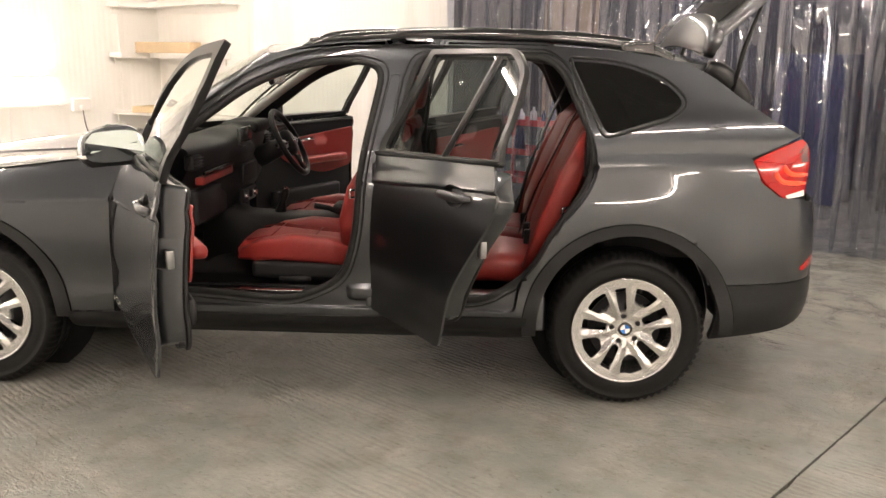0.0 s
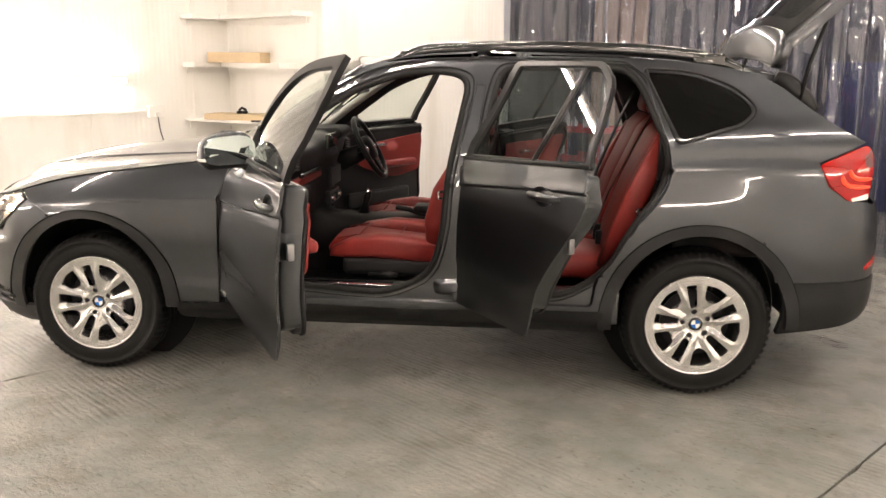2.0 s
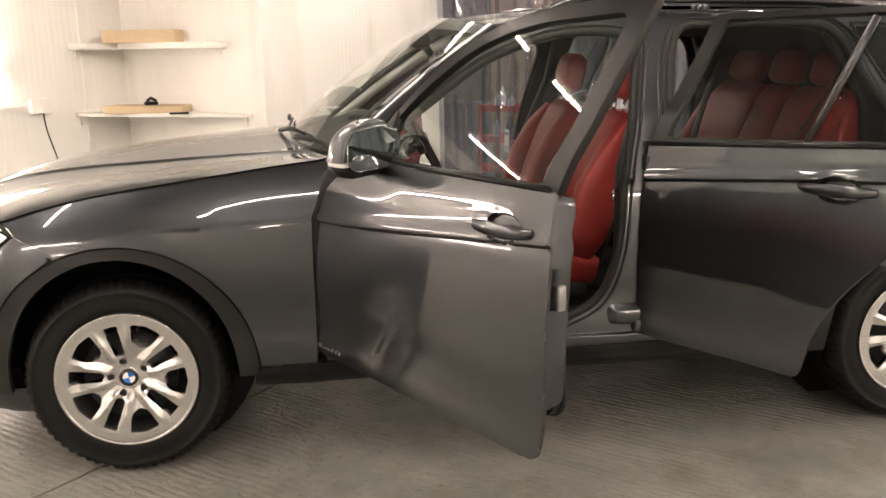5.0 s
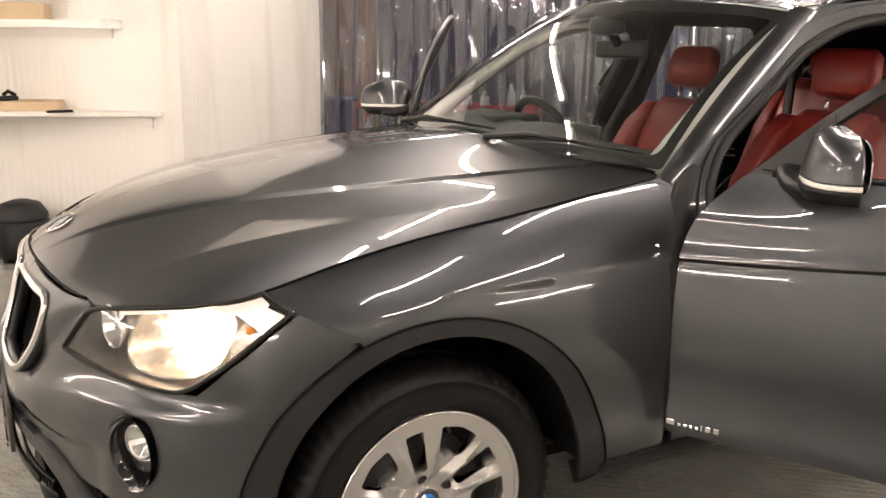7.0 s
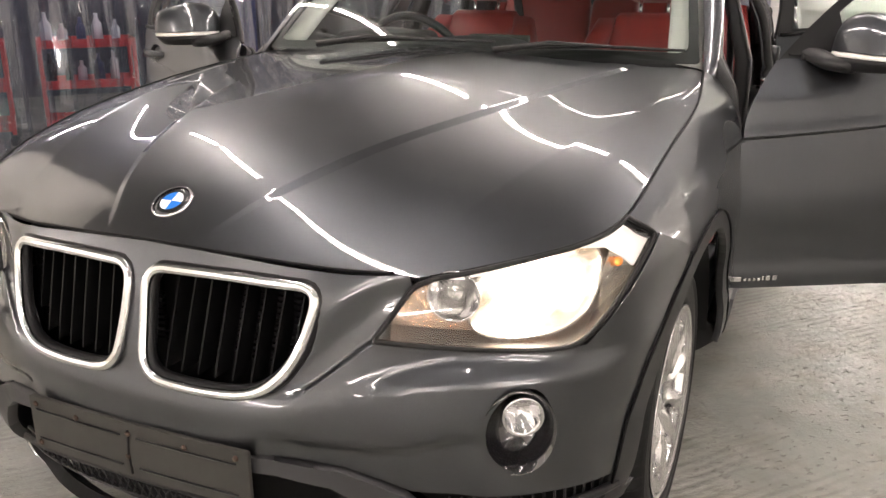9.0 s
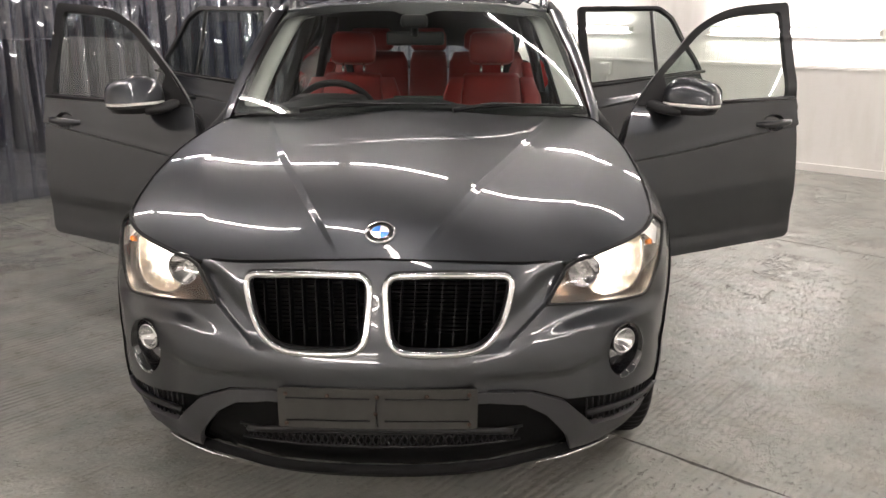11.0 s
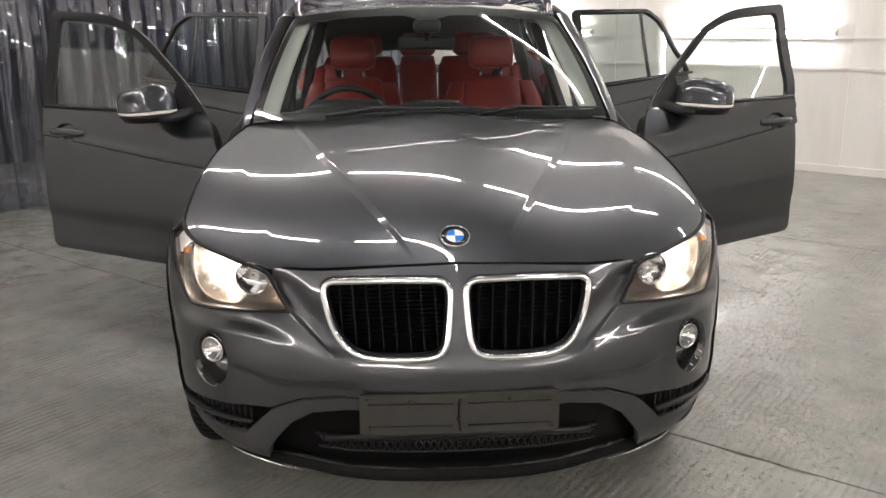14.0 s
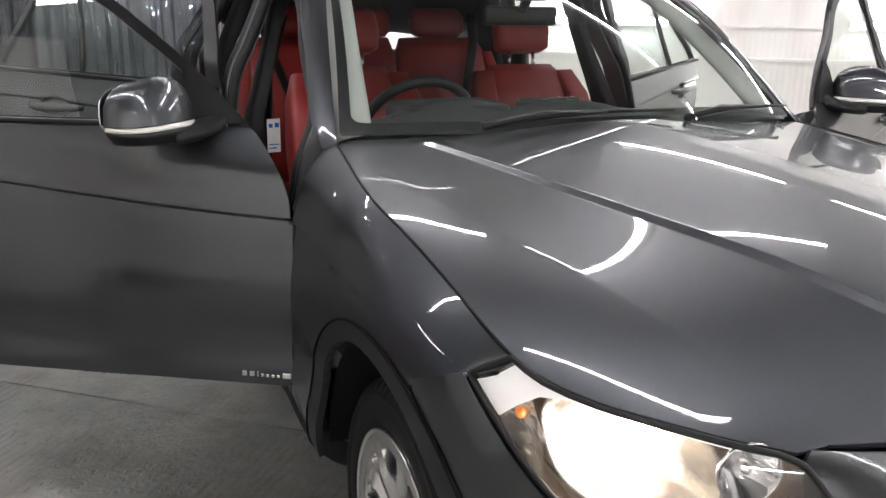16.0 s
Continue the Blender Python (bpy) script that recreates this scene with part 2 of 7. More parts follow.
def sheet(name, outline, fn, material, parent, holes=(), step=0.04, thick=0.012, out=(0, 0, 1), edge=0.003, label="", back=None, lines=()):
    """A trimmed sheet with depth on the surface fn(a, b): outline and holes in the plane of a and b. out: a direction, or
    None for away from the middle of the car, that tells which side is the front. lines: creases that the mesh keeps as edges."""
    loops = [dense(outline, step)] + [dense(h, step) for h in holes]
    verts, edges = [], []
    for lp in loops:
        k = len(verts)
        verts += lp
        edges += [(k + i, k + (i + 1) % len(lp)) for i in range(len(lp))]
    kept = []
    for ln in lines:
        run = [p for a, b in zip(ln, ln[1:]) for p in (np.array(a) + (np.array(b) - np.array(a)) * t for t in np.linspace(0, 1, max(2, int(math.dist(a, b) / step) + 1))[:-1])]
        run = np.array(run)
        ok = inside(run, loops[0])
        for h in loops[1:]:
            ok &= ~inside(run, h)
        ok &= border_gap(run, loops) > 0.003
        for i in range(len(run)):
            if ok[i]:
                verts.append(tuple(run[i]))
                if i and ok[i - 1]:
                    edges.append((len(verts) - 2, len(verts) - 1))
        kept.append(run[ok])
    q = np.array(loops[0])
    lo, hi = q.min(0), q.max(0)
    nx, ny = int((hi[0] - lo[0]) / step) + 2, int((hi[1] - lo[1]) / (step * 0.87)) + 2
    g = np.array([(lo[0] + (i + 0.5 * (j % 2)) * step, lo[1] + j * step * 0.87) for j in range(ny) for i in range(nx)])
    ok = inside(g, loops[0])
    for h in loops[1:]:
        ok &= ~inside(g, h)
    g = g[ok]
    if len(g):
        g = g[border_gap(g, loops) > step * 0.45]
    for run in kept:
        if len(run) and len(g):
            g = g[np.min(np.linalg.norm(g[:, None] - run[None], axis=2), axis=1) > step * 0.45]
    verts += [tuple(p) for p in g]
    vo, eo, fo, *_ = delaunay_2d_cdt([Vector(v) for v in verts], edges, [], 0, 1e-6)
    uv = np.array([tuple(v) for v in vo])
    tri = np.array([f for f in fo if len(f) == 3])
    c = uv[tri].mean(1)
    ok = inside(c, loops[0])
    for h in loops[1:]:
        ok &= ~inside(c, h)
    tri = tri[ok]
    used, inv = np.unique(tri, return_inverse=True)
    uv, tri = uv[used], inv.reshape(-1, 3)
    P = fn(uv[:, 0], uv[:, 1])
    e = 1e-4
    N = np.cross((fn(uv[:, 0] + e, uv[:, 1]) - fn(uv[:, 0] - e, uv[:, 1])) / (2 * e), (fn(uv[:, 0], uv[:, 1] + e) - fn(uv[:, 0], uv[:, 1] - e)) / (2 * e))
    N /= np.linalg.norm(N, axis=1, keepdims=True) + 1e-12
    ref = P - np.array((0, 0, 0.5)) if out is None else np.array(out, float)[None]
    flip = (N * ref).sum() < 0
    if flip:
        N = -N
    # triangles wound to suit the normals
    fnorm = np.cross(P[tri[:, 1]] - P[tri[:, 0]], P[tri[:, 2]] - P[tri[:, 0]])
    bad = (fnorm * N[tri[:, 0]]).sum(1) < 0
    tri[bad] = tri[bad][:, ::-1]
    count = {}
    for t in tri:
        for a, b in ((t[0], t[1]), (t[1], t[2]), (t[2], t[0])):
            count[(a, b)] = 1
    rim = [(a, b) for a, b in count if (b, a) not in count]
    n = len(P)
    onrim = np.zeros(n, bool)
    for a, b in rim:
        onrim[a] = True
    front = P.copy()
    front[onrim] -= N[onrim] * edge
    rear = P - N * thick
    allv = np.concatenate([front, rear])
    faces = [tuple(t) for t in tri] + [tuple(t[::-1] + n) for t in tri]
    nor = [*N, *(-N)]
    extra, k = [], 2 * n
    for a, b in rim:
        extra += [front[a], front[b], rear[b], rear[a]]
        sn = np.cross(front[b] - front[a], N[a]); sn /= np.linalg.norm(sn) + 1e-12
        nor += [sn * 0.8 + N[a] * 0.5, sn * 0.8 + N[b] * 0.5, sn, sn]
        faces.append((k + 1, k, k + 3, k + 2))
        k += 4
    if extra:
        allv = np.concatenate([allv, np.array(extra)])
    me = bpy.data.meshes.new(name)
    me.from_pydata(allv.tolist(), [], faces)
    me.polygons.foreach_set("use_smooth", [True] * len(me.polygons))
    me.materials.append(material)
    if back is not None:
        me.materials.append(back)
        idx = [0] * len(tri) + [1] * len(tri) + [1 if back is CLEAR else 0] * len(rim)
        me.polygons.foreach_set("material_index", idx)
    nn = np.array(nor); nn /= np.linalg.norm(nn, axis=1, keepdims=True) + 1e-12
    me.normals_split_custom_set_from_vertices([tuple(v) for v in nn])
    ob = new(name, me)
    ob.parent = parent
    if label:
        tagged(ob, label)
    return ob


def box(bm, lo, hi, bevel=0.0, m=None, seg=2):
    lo, hi = Vector(lo), Vector(hi)
    r = bmesh.ops.create_cube(bm, size=1.0)
    vs = r["verts"]
    for v in vs:
        v.co = Vector((lo[i] + (v.co[i] + 0.5) * (hi[i] - lo[i]) for i in range(3)))
    if bevel > 0:
        es = list({e for v in vs for e in v.link_edges})
        made = bmesh.ops.bevel(bm, geom=es, offset=bevel, segments=seg, affect="EDGES", profile=0.5)
        vs = list({v for f in made["faces"] for v in f.verts} | {v for v in vs if v.is_valid})
    if m is not None:
        bmesh.ops.transform(bm, matrix=m, verts=vs)
    return vs


def tube(bm, pts, r, sides=8, cap=True, squash=None):
    """A rod of radius r (or a radius for each point) along a line of points."""
    pts = [Vector(p) for p in pts]
    rs = r if isinstance(r, (list, tuple)) else [r] * len(pts)
    rings = []
    a = None
    for i, p in enumerate(pts):
        d = (pts[min(i + 1, len(pts) - 1)] - pts[max(i - 1, 0)]).normalized()
        if a is None:
            a = d.cross(Vector((0, 0, 1)) if abs(d.z) < 0.95 else Vector((1, 0, 0))).normalized()
        a = (a - d * a.dot(d)).normalized()
        b = a.cross(d).normalized()
        sq = squash or (1, 1)
        rings.append([bm.verts.new(p + (a * math.cos(t) * sq[0] + b * math.sin(t) * sq[1]) * rs[i]) for t in [2 * math.pi * k / sides for k in range(sides)]])
    for u, v in zip(rings, rings[1:]):
        for k in range(sides):
            bm.faces.new((u[k], u[(k + 1) % sides], v[(k + 1) % sides], v[k]))
    if cap:
        bm.faces.new(rings[0][::-1])
        bm.faces.new(rings[-1])
    return rings


def lathe(bm, prof, sides=48, m=None, close=False):
    """Turns a profile of (radius, height along the axis) round the local z axis."""
    rings = [[bm.verts.new((r * math.cos(2 * math.pi * k / sides), r * math.sin(2 * math.pi * k / sides), h)) for k in range(sides)] for r, h in prof]
    for u, v in zip(rings, rings[1:]):
        for k in range(sides):
            bm.faces.new((u[k], u[(k + 1) % sides], v[(k + 1) % sides], v[k]))
    if close:
        bm.faces.new(rings[0][::-1]); bm.faces.new(rings[-1])
    vs = [v for r in rings for v in r]
    if m is not None:
        bmesh.ops.transform(bm, matrix=m, verts=vs)
    return vs


def fixn(bm):
    bmesh.ops.recalc_face_normals(bm, faces=bm.faces)
    return bm

RED_LENS = mat("red_lens", (0.30, 0.004, 0.003), 0.12, coat=0.6, emit=(1.0, 0.012, 0.006), emit_strength=0.10)
SEAM_RED = mat("dark_red_plastic", (0.06, 0.004, 0.004), 0.3)
LAMP_BAR = mat("glowing_red", (0.7, 0.03, 0.01), 0.3, emit=(1.0, 0.10, 0.035), emit_strength=0.75)
WHITE_LENS = mat("white_lens", (0.85, 0.83, 0.78), 0.15, coat=1.0)
BULB = mat("headlamp_glow", (1, 1, 1), 0.3, emit=(1.0, 0.88, 0.68), emit_strength=260.0)
STRIP = mat("lit_light_strip", (0.85, 0.83, 0.78), 0.2, coat=1.0, emit=(1.0, 0.93, 0.82), emit_strength=0.45)
BEAM = mat("lit_reflector", (0.72, 0.62, 0.50), 0.22, 0.95, bump=0.25, bump_scale=45, emit=(1.0, 0.93, 0.84), emit_strength=5.0)


def beam_falloff(m):
    """The lit reflector glares in its middle and dies away towards its rim, broken up by the facets."""
    nt = m.node_tree
    co = nt.nodes.new("ShaderNodeTexCoord")
    mp = nt.nodes.new("ShaderNodeMapping")
    mp.inputs["Location"].default_value = (0, -1, -1)
    mp.inputs["Scale"].default_value = (0, 2, 2)
    nt.links.new(co.outputs["Generated"], mp.inputs["Vector"])
    ln = nt.nodes.new("ShaderNodeVectorMath"); ln.operation = "LENGTH"
    nt.links.new(mp.outputs[0], ln.inputs[0])
    nz = nt.nodes.new("ShaderNodeTexNoise"); nz.inputs["Scale"].default_value = 30
    nt.links.new(co.outputs["Object"], nz.inputs["Vector"])
    ad = nt.nodes.new("ShaderNodeMath"); ad.operation = "MULTIPLY_ADD"; ad.inputs[1].default_value = 0.5
    nt.links.new(nz.outputs[0], ad.inputs[0]); nt.links.new(ln.outputs["Value"], ad.inputs[2])
    mr = nt.nodes.new("ShaderNodeMapRange"); mr.interpolation_type = "SMOOTHERSTEP"
    mr.inputs["From Min"].default_value, mr.inputs["From Max"].default_value = 0.30, 1.15
    mr.inputs["To Min"].default_value, mr.inputs["To Max"].default_value = 9.0, 0.04
    nt.links.new(ad.outputs[0], mr.inputs["Value"])
    nt.links.new(mr.outputs[0], nt.nodes["Principled BSDF"].inputs["Emission Strength"])


beam_falloff(BEAM)
CRYSTAL = mat("rippled_chrome", (0.58, 0.54, 0.48), 0.16, 0.95, noise_scale=70, vary=0.3, bump=0.5, bump_scale=70)
AMBER = mat("amber_plastic", (0.75, 0.22, 0.02), 0.25, coat=0.5)
# brown base colour imitates the bulb's warm light on the housing
LAMP_WARM = mat("warm_lit_housing", (0.26, 0.175, 0.115), 0.26, 0.8)
LAMP_SILVER = mat("lamp_silver", (0.42, 0.40, 0.37), 0.25, 0.9)
CLAD_LIGHT = mat("satin_grey_plastic", (0.030, 0.030, 0.0315), 0.45, spec=0.35, noise_scale=300, vary=0.08, bump=0.04, bump_scale=900)
PLATE = mat("bare_grey_plastic", (0.032, 0.031, 0.028), 0.55, spec=0.25, noise_scale=30, vary=0.2, stain=0.2, stain_scale=6)
RUST = mat("rusty_steel", (0.05, 0.03, 0.02), 0.7, 0.3, noise_scale=200, vary=0.3)
BLUE = mat("blue_enamel", (0.02, 0.16, 0.55), 0.2, coat=1.0)
WHITE_ENAMEL = mat("white_enamel", (0.8, 0.8, 0.8), 0.2, coat=1.0)
MIRROR = mat("mirror_glass", (0.75, 0.8, 0.82), 0.01, 1.0)
SCREEN_GLASS = glass_mat("windscreen_glass", (0.86, 0.91, 0.88))
SCREEN_LCD = mat("dark_display", (0.03, 0.04, 0.035), 0.15, coat=0.5)

# ---- the room ----
def at_room(org, u, v, z=0.0):
    """A place given along the room's axes from a corner."""
    p = org + U * u + V * v
    return Vector((p.x, p.y, z))


ROOM = Matrix(((U.x, V.x, 0, 0), (U.y, V.y, 0, 0), (0, 0, 1, 0), (0, 0, 0, 1)))   # columns: U, V, up


def prism(bm, org, u0, u1, v0, v1, z0, z1, bevel=0.0):
    """A block lined up with the room (a mirror frame, so faces are set right by fixn)."""
    m = Matrix.Translation(org) @ ROOM
    return box(bm, (u0, v0, z0), (u1, v1, z1), bevel, m)


def slab(name, org, u0, u1, v0, v1, h0, h1, material, label=""):
    bm = bmesh.new()
    prism(bm, org, u0, u1, v0, v1, h0, h1)
    return tagged(part(name, fixn(bm), material, None, smooth=False), label, kind="structure")


def wall_mat():
    """White painted sheet cladding: fine upright ribs, grime and uneven paint."""
    m = bpy.data.materials.new("white_ribbed_cladding")
    m.use_nodes = True
    nt = m.node_tree
    p = nt.nodes["Principled BSDF"]
    p.inputs["Roughness"].default_value = 0.38
    co = nt.nodes.new("ShaderNodeTexCoord")
    rot = nt.nodes.new("ShaderNodeMapping")
    rot.inputs["Rotation"].default_value = (0, 0, -radians(50))
    nt.links.new(co.outputs["Object"], rot.inputs["Vector"])
    sep = nt.nodes.new("ShaderNodeSeparateXYZ")
    nt.links.new(rot.outputs[0], sep.inputs[0])
    add = nt.nodes.new("ShaderNodeMath"); add.operation = "ADD"
    nt.links.new(sep.outputs[0], add.inputs[0]); nt.links.new(sep.outputs[1], add.inputs[1])
    mul = nt.nodes.new("ShaderNodeMath"); mul.operation = "MULTIPLY"; mul.inputs[1].default_value = 2 * math.pi / 0.05
    nt.links.new(add.outputs[0], mul.inputs[0])
    sn = nt.nodes.new("ShaderNodeMath"); sn.operation = "SINE"
    nt.links.new(mul.outputs[0], sn.inputs[0])
    nz = nt.nodes.new("ShaderNodeTexNoise"); nz.inputs["Scale"].default_value = 1.4; nz.inputs["Detail"].default_value = 7
    st = nt.nodes.new("ShaderNodeMapping"); st.inputs["Scale"].default_value = (3, 3, 0.6)
    nt.links.new(co.outputs["Object"], st.inputs["Vector"]); nt.links.new(st.outputs[0], nz.inputs["Vector"])
    ramp = nt.nodes.new("ShaderNodeValToRGB")
    ramp.color_ramp.elements[0].position, ramp.color_ramp.elements[0].color = 0.25, (0.70, 0.68, 0.62, 1)
    ramp.color_ramp.elements[1].position, ramp.color_ramp.elements[1].color = 0.5, (0.80, 0.785, 0.745, 1)
    nt.links.new(nz.outputs[0], ramp.inputs[0]); nt.links.new(ramp.outputs[0], p.inputs["Base Color"])
    fine = nt.nodes.new("ShaderNodeTexNoise"); fine.inputs["Scale"].default_value = 25
    nt.links.new(co.outputs["Object"], fine.inputs["Vector"])
    mix = nt.nodes.new("ShaderNodeMath"); mix.operation = "MULTIPLY_ADD"; mix.inputs[1].default_value = 0.35
    nt.links.new(sn.outputs[0], mix.inputs[0]); nt.links.new(fine.outputs[0], mix.inputs[2])
    b = nt.nodes.new("ShaderNodeBump"); b.inputs["Strength"].default_value = 0.25; b.inputs["Distance"].default_value = 0.006
    nt.links.new(mix.outputs[0], b.inputs["Height"]); nt.links.new(b.outputs[0], p.inputs["Normal"])
    return m


def floor_mat():
    """Worn grey floor paint over tamped concrete: ridges across the bays, scuffs, chips and glossy patches."""
    m = bpy.data.materials.new("worn_floor_paint")
    m.use_nodes = True
    nt = m.node_tree
    p = nt.nodes["Principled BSDF"]
    N = nt.nodes.new
    L = nt.links.new
    co = N("ShaderNodeTexCoord")
    rot = N("ShaderNodeMapping"); rot.inputs["Rotation"].default_value = (0, 0, -radians(50))
    L(co.outputs["Object"], rot.inputs["Vector"])

    def noise(scale, detail, stretch=(1, 1, 1), rough=0.6):
        mp = N("ShaderNodeMapping"); mp.inputs["Scale"].default_value = stretch
        L(rot.outputs[0], mp.inputs["Vector"])
        n = N("ShaderNodeTexNoise"); n.inputs["Scale"].default_value = scale; n.inputs["Detail"].default_value = detail; n.inputs["Roughness"].default_value = rough
        L(mp.outputs[0], n.inputs["Vector"])
        return n.outputs[0]

    def ramp(src, a, b):
        r = N("ShaderNodeMapRange"); r.inputs["From Min"].default_value = a; r.inputs["From Max"].default_value = b
        L(src, r.inputs["Value"])
        return r.outputs[0]

    def math_(op, a, b):
        r = N("ShaderNodeMath"); r.operation = op
        for i, q in enumerate((a, b)):
            if isinstance(q, (int, float)):
                r.inputs[i].default_value = q
            else:
                L(q, r.inputs[i])
        return r.outputs[0]

    big, mid, fine = noise(0.6, 5), noise(4.5, 5, rough=0.55), noise(70, 5)
    streak = noise(11, 6, (1.0, 0.10, 1))
    base = N("ShaderNodeMixRGB"); base.inputs[1].default_value = (0.202, 0.214, 0.194, 1); base.inputs[2].default_value = (0.308, 0.300, 0.270, 1)
    L(ramp(math_("ADD", math_("MULTIPLY", big, 0.5), math_("MULTIPLY", mid, 0.5)), 0.36, 0.64), base.inputs[0])
    worn = N("ShaderNodeMixRGB"); worn.inputs[2].default_value = (0.36, 0.345, 0.30, 1)
    L(base.outputs[0], worn.inputs[1]); L(math_("MULTIPLY", math_("MULTIPLY", ramp(streak, 0.48, 0.80), ramp(mid, 0.35, 0.72)), 0.7), worn.inputs[0])
    stain = N("ShaderNodeMixRGB"); stain.inputs[2].default_value = (0.15, 0.125, 0.095, 1)
    L(worn.outputs[0], stain.inputs[1]); L(math_("MULTIPLY", ramp(noise(5.5, 6, rough=0.6), 0.48, 0.80), 0.6), stain.inputs[0])
    dark = N("ShaderNodeMixRGB"); dark.inputs[2].default_value = (0.07, 0.062, 0.05, 1)
    L(stain.outputs[0], dark.inputs[1])
    L(math_("MULTIPLY", math_("MULTIPLY", ramp(fine, 0.62, 0.70), ramp(noise(9, 5), 0.35, 0.85)), 0.6), dark.inputs[0])
    # tamped ridges, torn and flattened by wear, with flakes between them
    sep = N("ShaderNodeSeparateXYZ"); L(rot.outputs[0], sep.inputs[0])
    wob = math_("ADD", math_("MULTIPLY", noise(2.5, 3), 0.05), math_("MULTIPLY", noise(26, 3), 0.008))
    ph = math_("MULTIPLY", math_("ADD", sep.outputs[0], wob), 2 * math.pi / 0.031)
    ridge = math_("SINE", ph, 0)
    patch = math_("MULTIPLY", ramp(noise(0.7, 5), 0.46, 0.62), ramp(noise(13, 4, (1, 0.22, 1)), 0.36, 0.58))
    # dirt in the grooves, bare concrete where flakes are gone
    groove = N("ShaderNodeMixRGB"); groove.inputs[2].default_value = (0.11, 0.105, 0.092, 1)
    L(dark.outputs[0], groove.inputs[1])
    L(math_("MULTIPLY", math_("MULTIPLY", ramp(ridge, 0.1, -0.9), patch), 0.5), groove.inputs[0])
    chip = N("ShaderNodeMixRGB"); chip.inputs[2].default_value = (0.42, 0.40, 0.35, 1)
    L(groove.outputs[0], chip.inputs[1])
    L(math_("MULTIPLY", math_("MULTIPLY", ramp(noise(46, 5, (1.0, 0.5, 1), 0.7), 0.57, 0.66), ramp(noise(2.2, 4), 0.35, 0.7)), 0.38), chip.inputs[0])
    # small pits along the ridges, full of dirt
    pit = math_("MULTIPLY", ramp(noise(60, 3, (1.0, 0.45, 1), 0.5), 0.62, 0.67), ramp(noise(1.7, 4), 0.38, 0.6))
    pitted = N("ShaderNodeMixRGB"); pitted.inputs[2].default_value = (0.06, 0.05, 0.038, 1)
    L(chip.outputs[0], pitted.inputs[1]); L(math_("MULTIPLY", pit, 0.32), pitted.inputs[0])
    L(pitted.outputs[0], p.inputs["Base Color"])
    flakes = ramp(noise(24, 5, (1.0, 0.55, 1), 0.7), 0.44, 0.56)
    rough_patch = ramp(noise(1.1, 3), 0.40, 0.60)
    height = math_("ADD", math_("MULTIPLY", math_("MULTIPLY", ridge, patch), 0.22), math_("MULTIPLY", math_("MULTIPLY", flakes, rough_patch), 0.42))
    height = math_("ADD", height, math_("MULTIPLY", noise(75, 5), 0.22))
    height = math_("SUBTRACT", height, math_("MULTIPLY", pit, 0.5))
    height = math_("ADD", height, math_("MULTIPLY", noise(7, 4), 0.8))
    b = N("ShaderNodeBump"); b.inputs["Strength"].default_value = 0.9; b.inputs["Distance"].default_value = 0.008
    L(height, b.inputs["Height"]); L(b.outputs[0], p.inputs["Normal"])
    r = N("ShaderNodeMapRange"); r.inputs["From Min"].default_value = 0.35; r.inputs["From Max"].default_value = 0.65
    r.inputs["To Min"].default_value = 0.11; r.inputs["To Max"].default_value = 0.27
    L(noise(1.3, 3), r.inputs["Value"]); L(r.outputs[0], p.inputs["Roughness"])
    return m


WALL = wall_mat()
FLOOR = floor_mat()
PLAIN_WHITE = mat("white_gloss_paint", (0.78, 0.76, 0.72), 0.35, noise_scale=60, vary=0.05, stain=0.06, stain_scale=4, bump=0.04, bump_scale=120)
CEILING = mat("dull_grey_ceiling", (0.16, 0.162, 0.158), 0.8, noise_scale=4, vary=0.2, stain=0.2, stain_scale=0.7)
JOINT = mat("dark_joint", (0.11, 0.105, 0.095), 0.85, noise_scale=60, vary=0.3)

# floor in bays, with open joints between them
ORIGIN = Vector((0, 0, 0))
JOINTS = [-0.66 - 3.05 * 3, -0.66 - 3.05 * 2, -0.66 - 3.05, -0.66, 2.39, 5.44, 8.49, 11.5]
fl = tagged(new("floor"), "worn grey painted concrete workshop floor with tamped ridges", kind="structure")
rng = random.Random(4)
for a, b in zip(JOINTS, JOINTS[1:]):
    bm = bmesh.new()
    # ragged long edges
    n = 260
    lo = [(-12 + 22 * i / n, a + 0.003 + 0.003 * rng.random() + (0.008 * rng.random() if rng.random() < 0.12 else 0)) for i in range(n + 1)]
    hi = [(-12 + 22 * i / n, b - 0.003 - 0.003 * rng.random() - (0.012 * rng.random() if rng.random() < 0.15 else 0)) for i in range(n + 1)]
    top = [(bm.verts.new(U * p[0] + V * p[1]), bm.verts.new(U * q[0] + V * q[1])) for p, q in zip(lo, hi)]
    bot = [(bm.verts.new(U * p[0] + V * p[1] - Vector((0, 0, 0.03))), bm.verts.new(U * q[0] + V * q[1] - Vector((0, 0, 0.03)))) for p, q in zip(lo, hi)]
    for i in range(n):
        bm.faces.new((top[i][0], top[i + 1][0], top[i + 1][1], top[i][1]))
        bm.faces.new((top[i][0], bot[i][0], bot[i + 1][0], top[i + 1][0]))
        bm.faces.new((top[i][1], top[i + 1][1], bot[i + 1][1], bot[i][1]))
    bmesh.ops.recalc_face_normals(bm, faces=bm.faces)
    if sum(f.normal.z for f in bm.faces) < 0:
        bmesh.ops.reverse_faces(bm, faces=bm.faces)
    part("floor_bay", bm, FLOOR, fl, smooth=False)
bm = bmesh.new()
prism(bm, ORIGIN, -12, 10, JOINTS[0], JOINTS[-1], -0.2, -0.028)
part("joint_filler", fixn(bm), JOINT, fl, smooth=False)

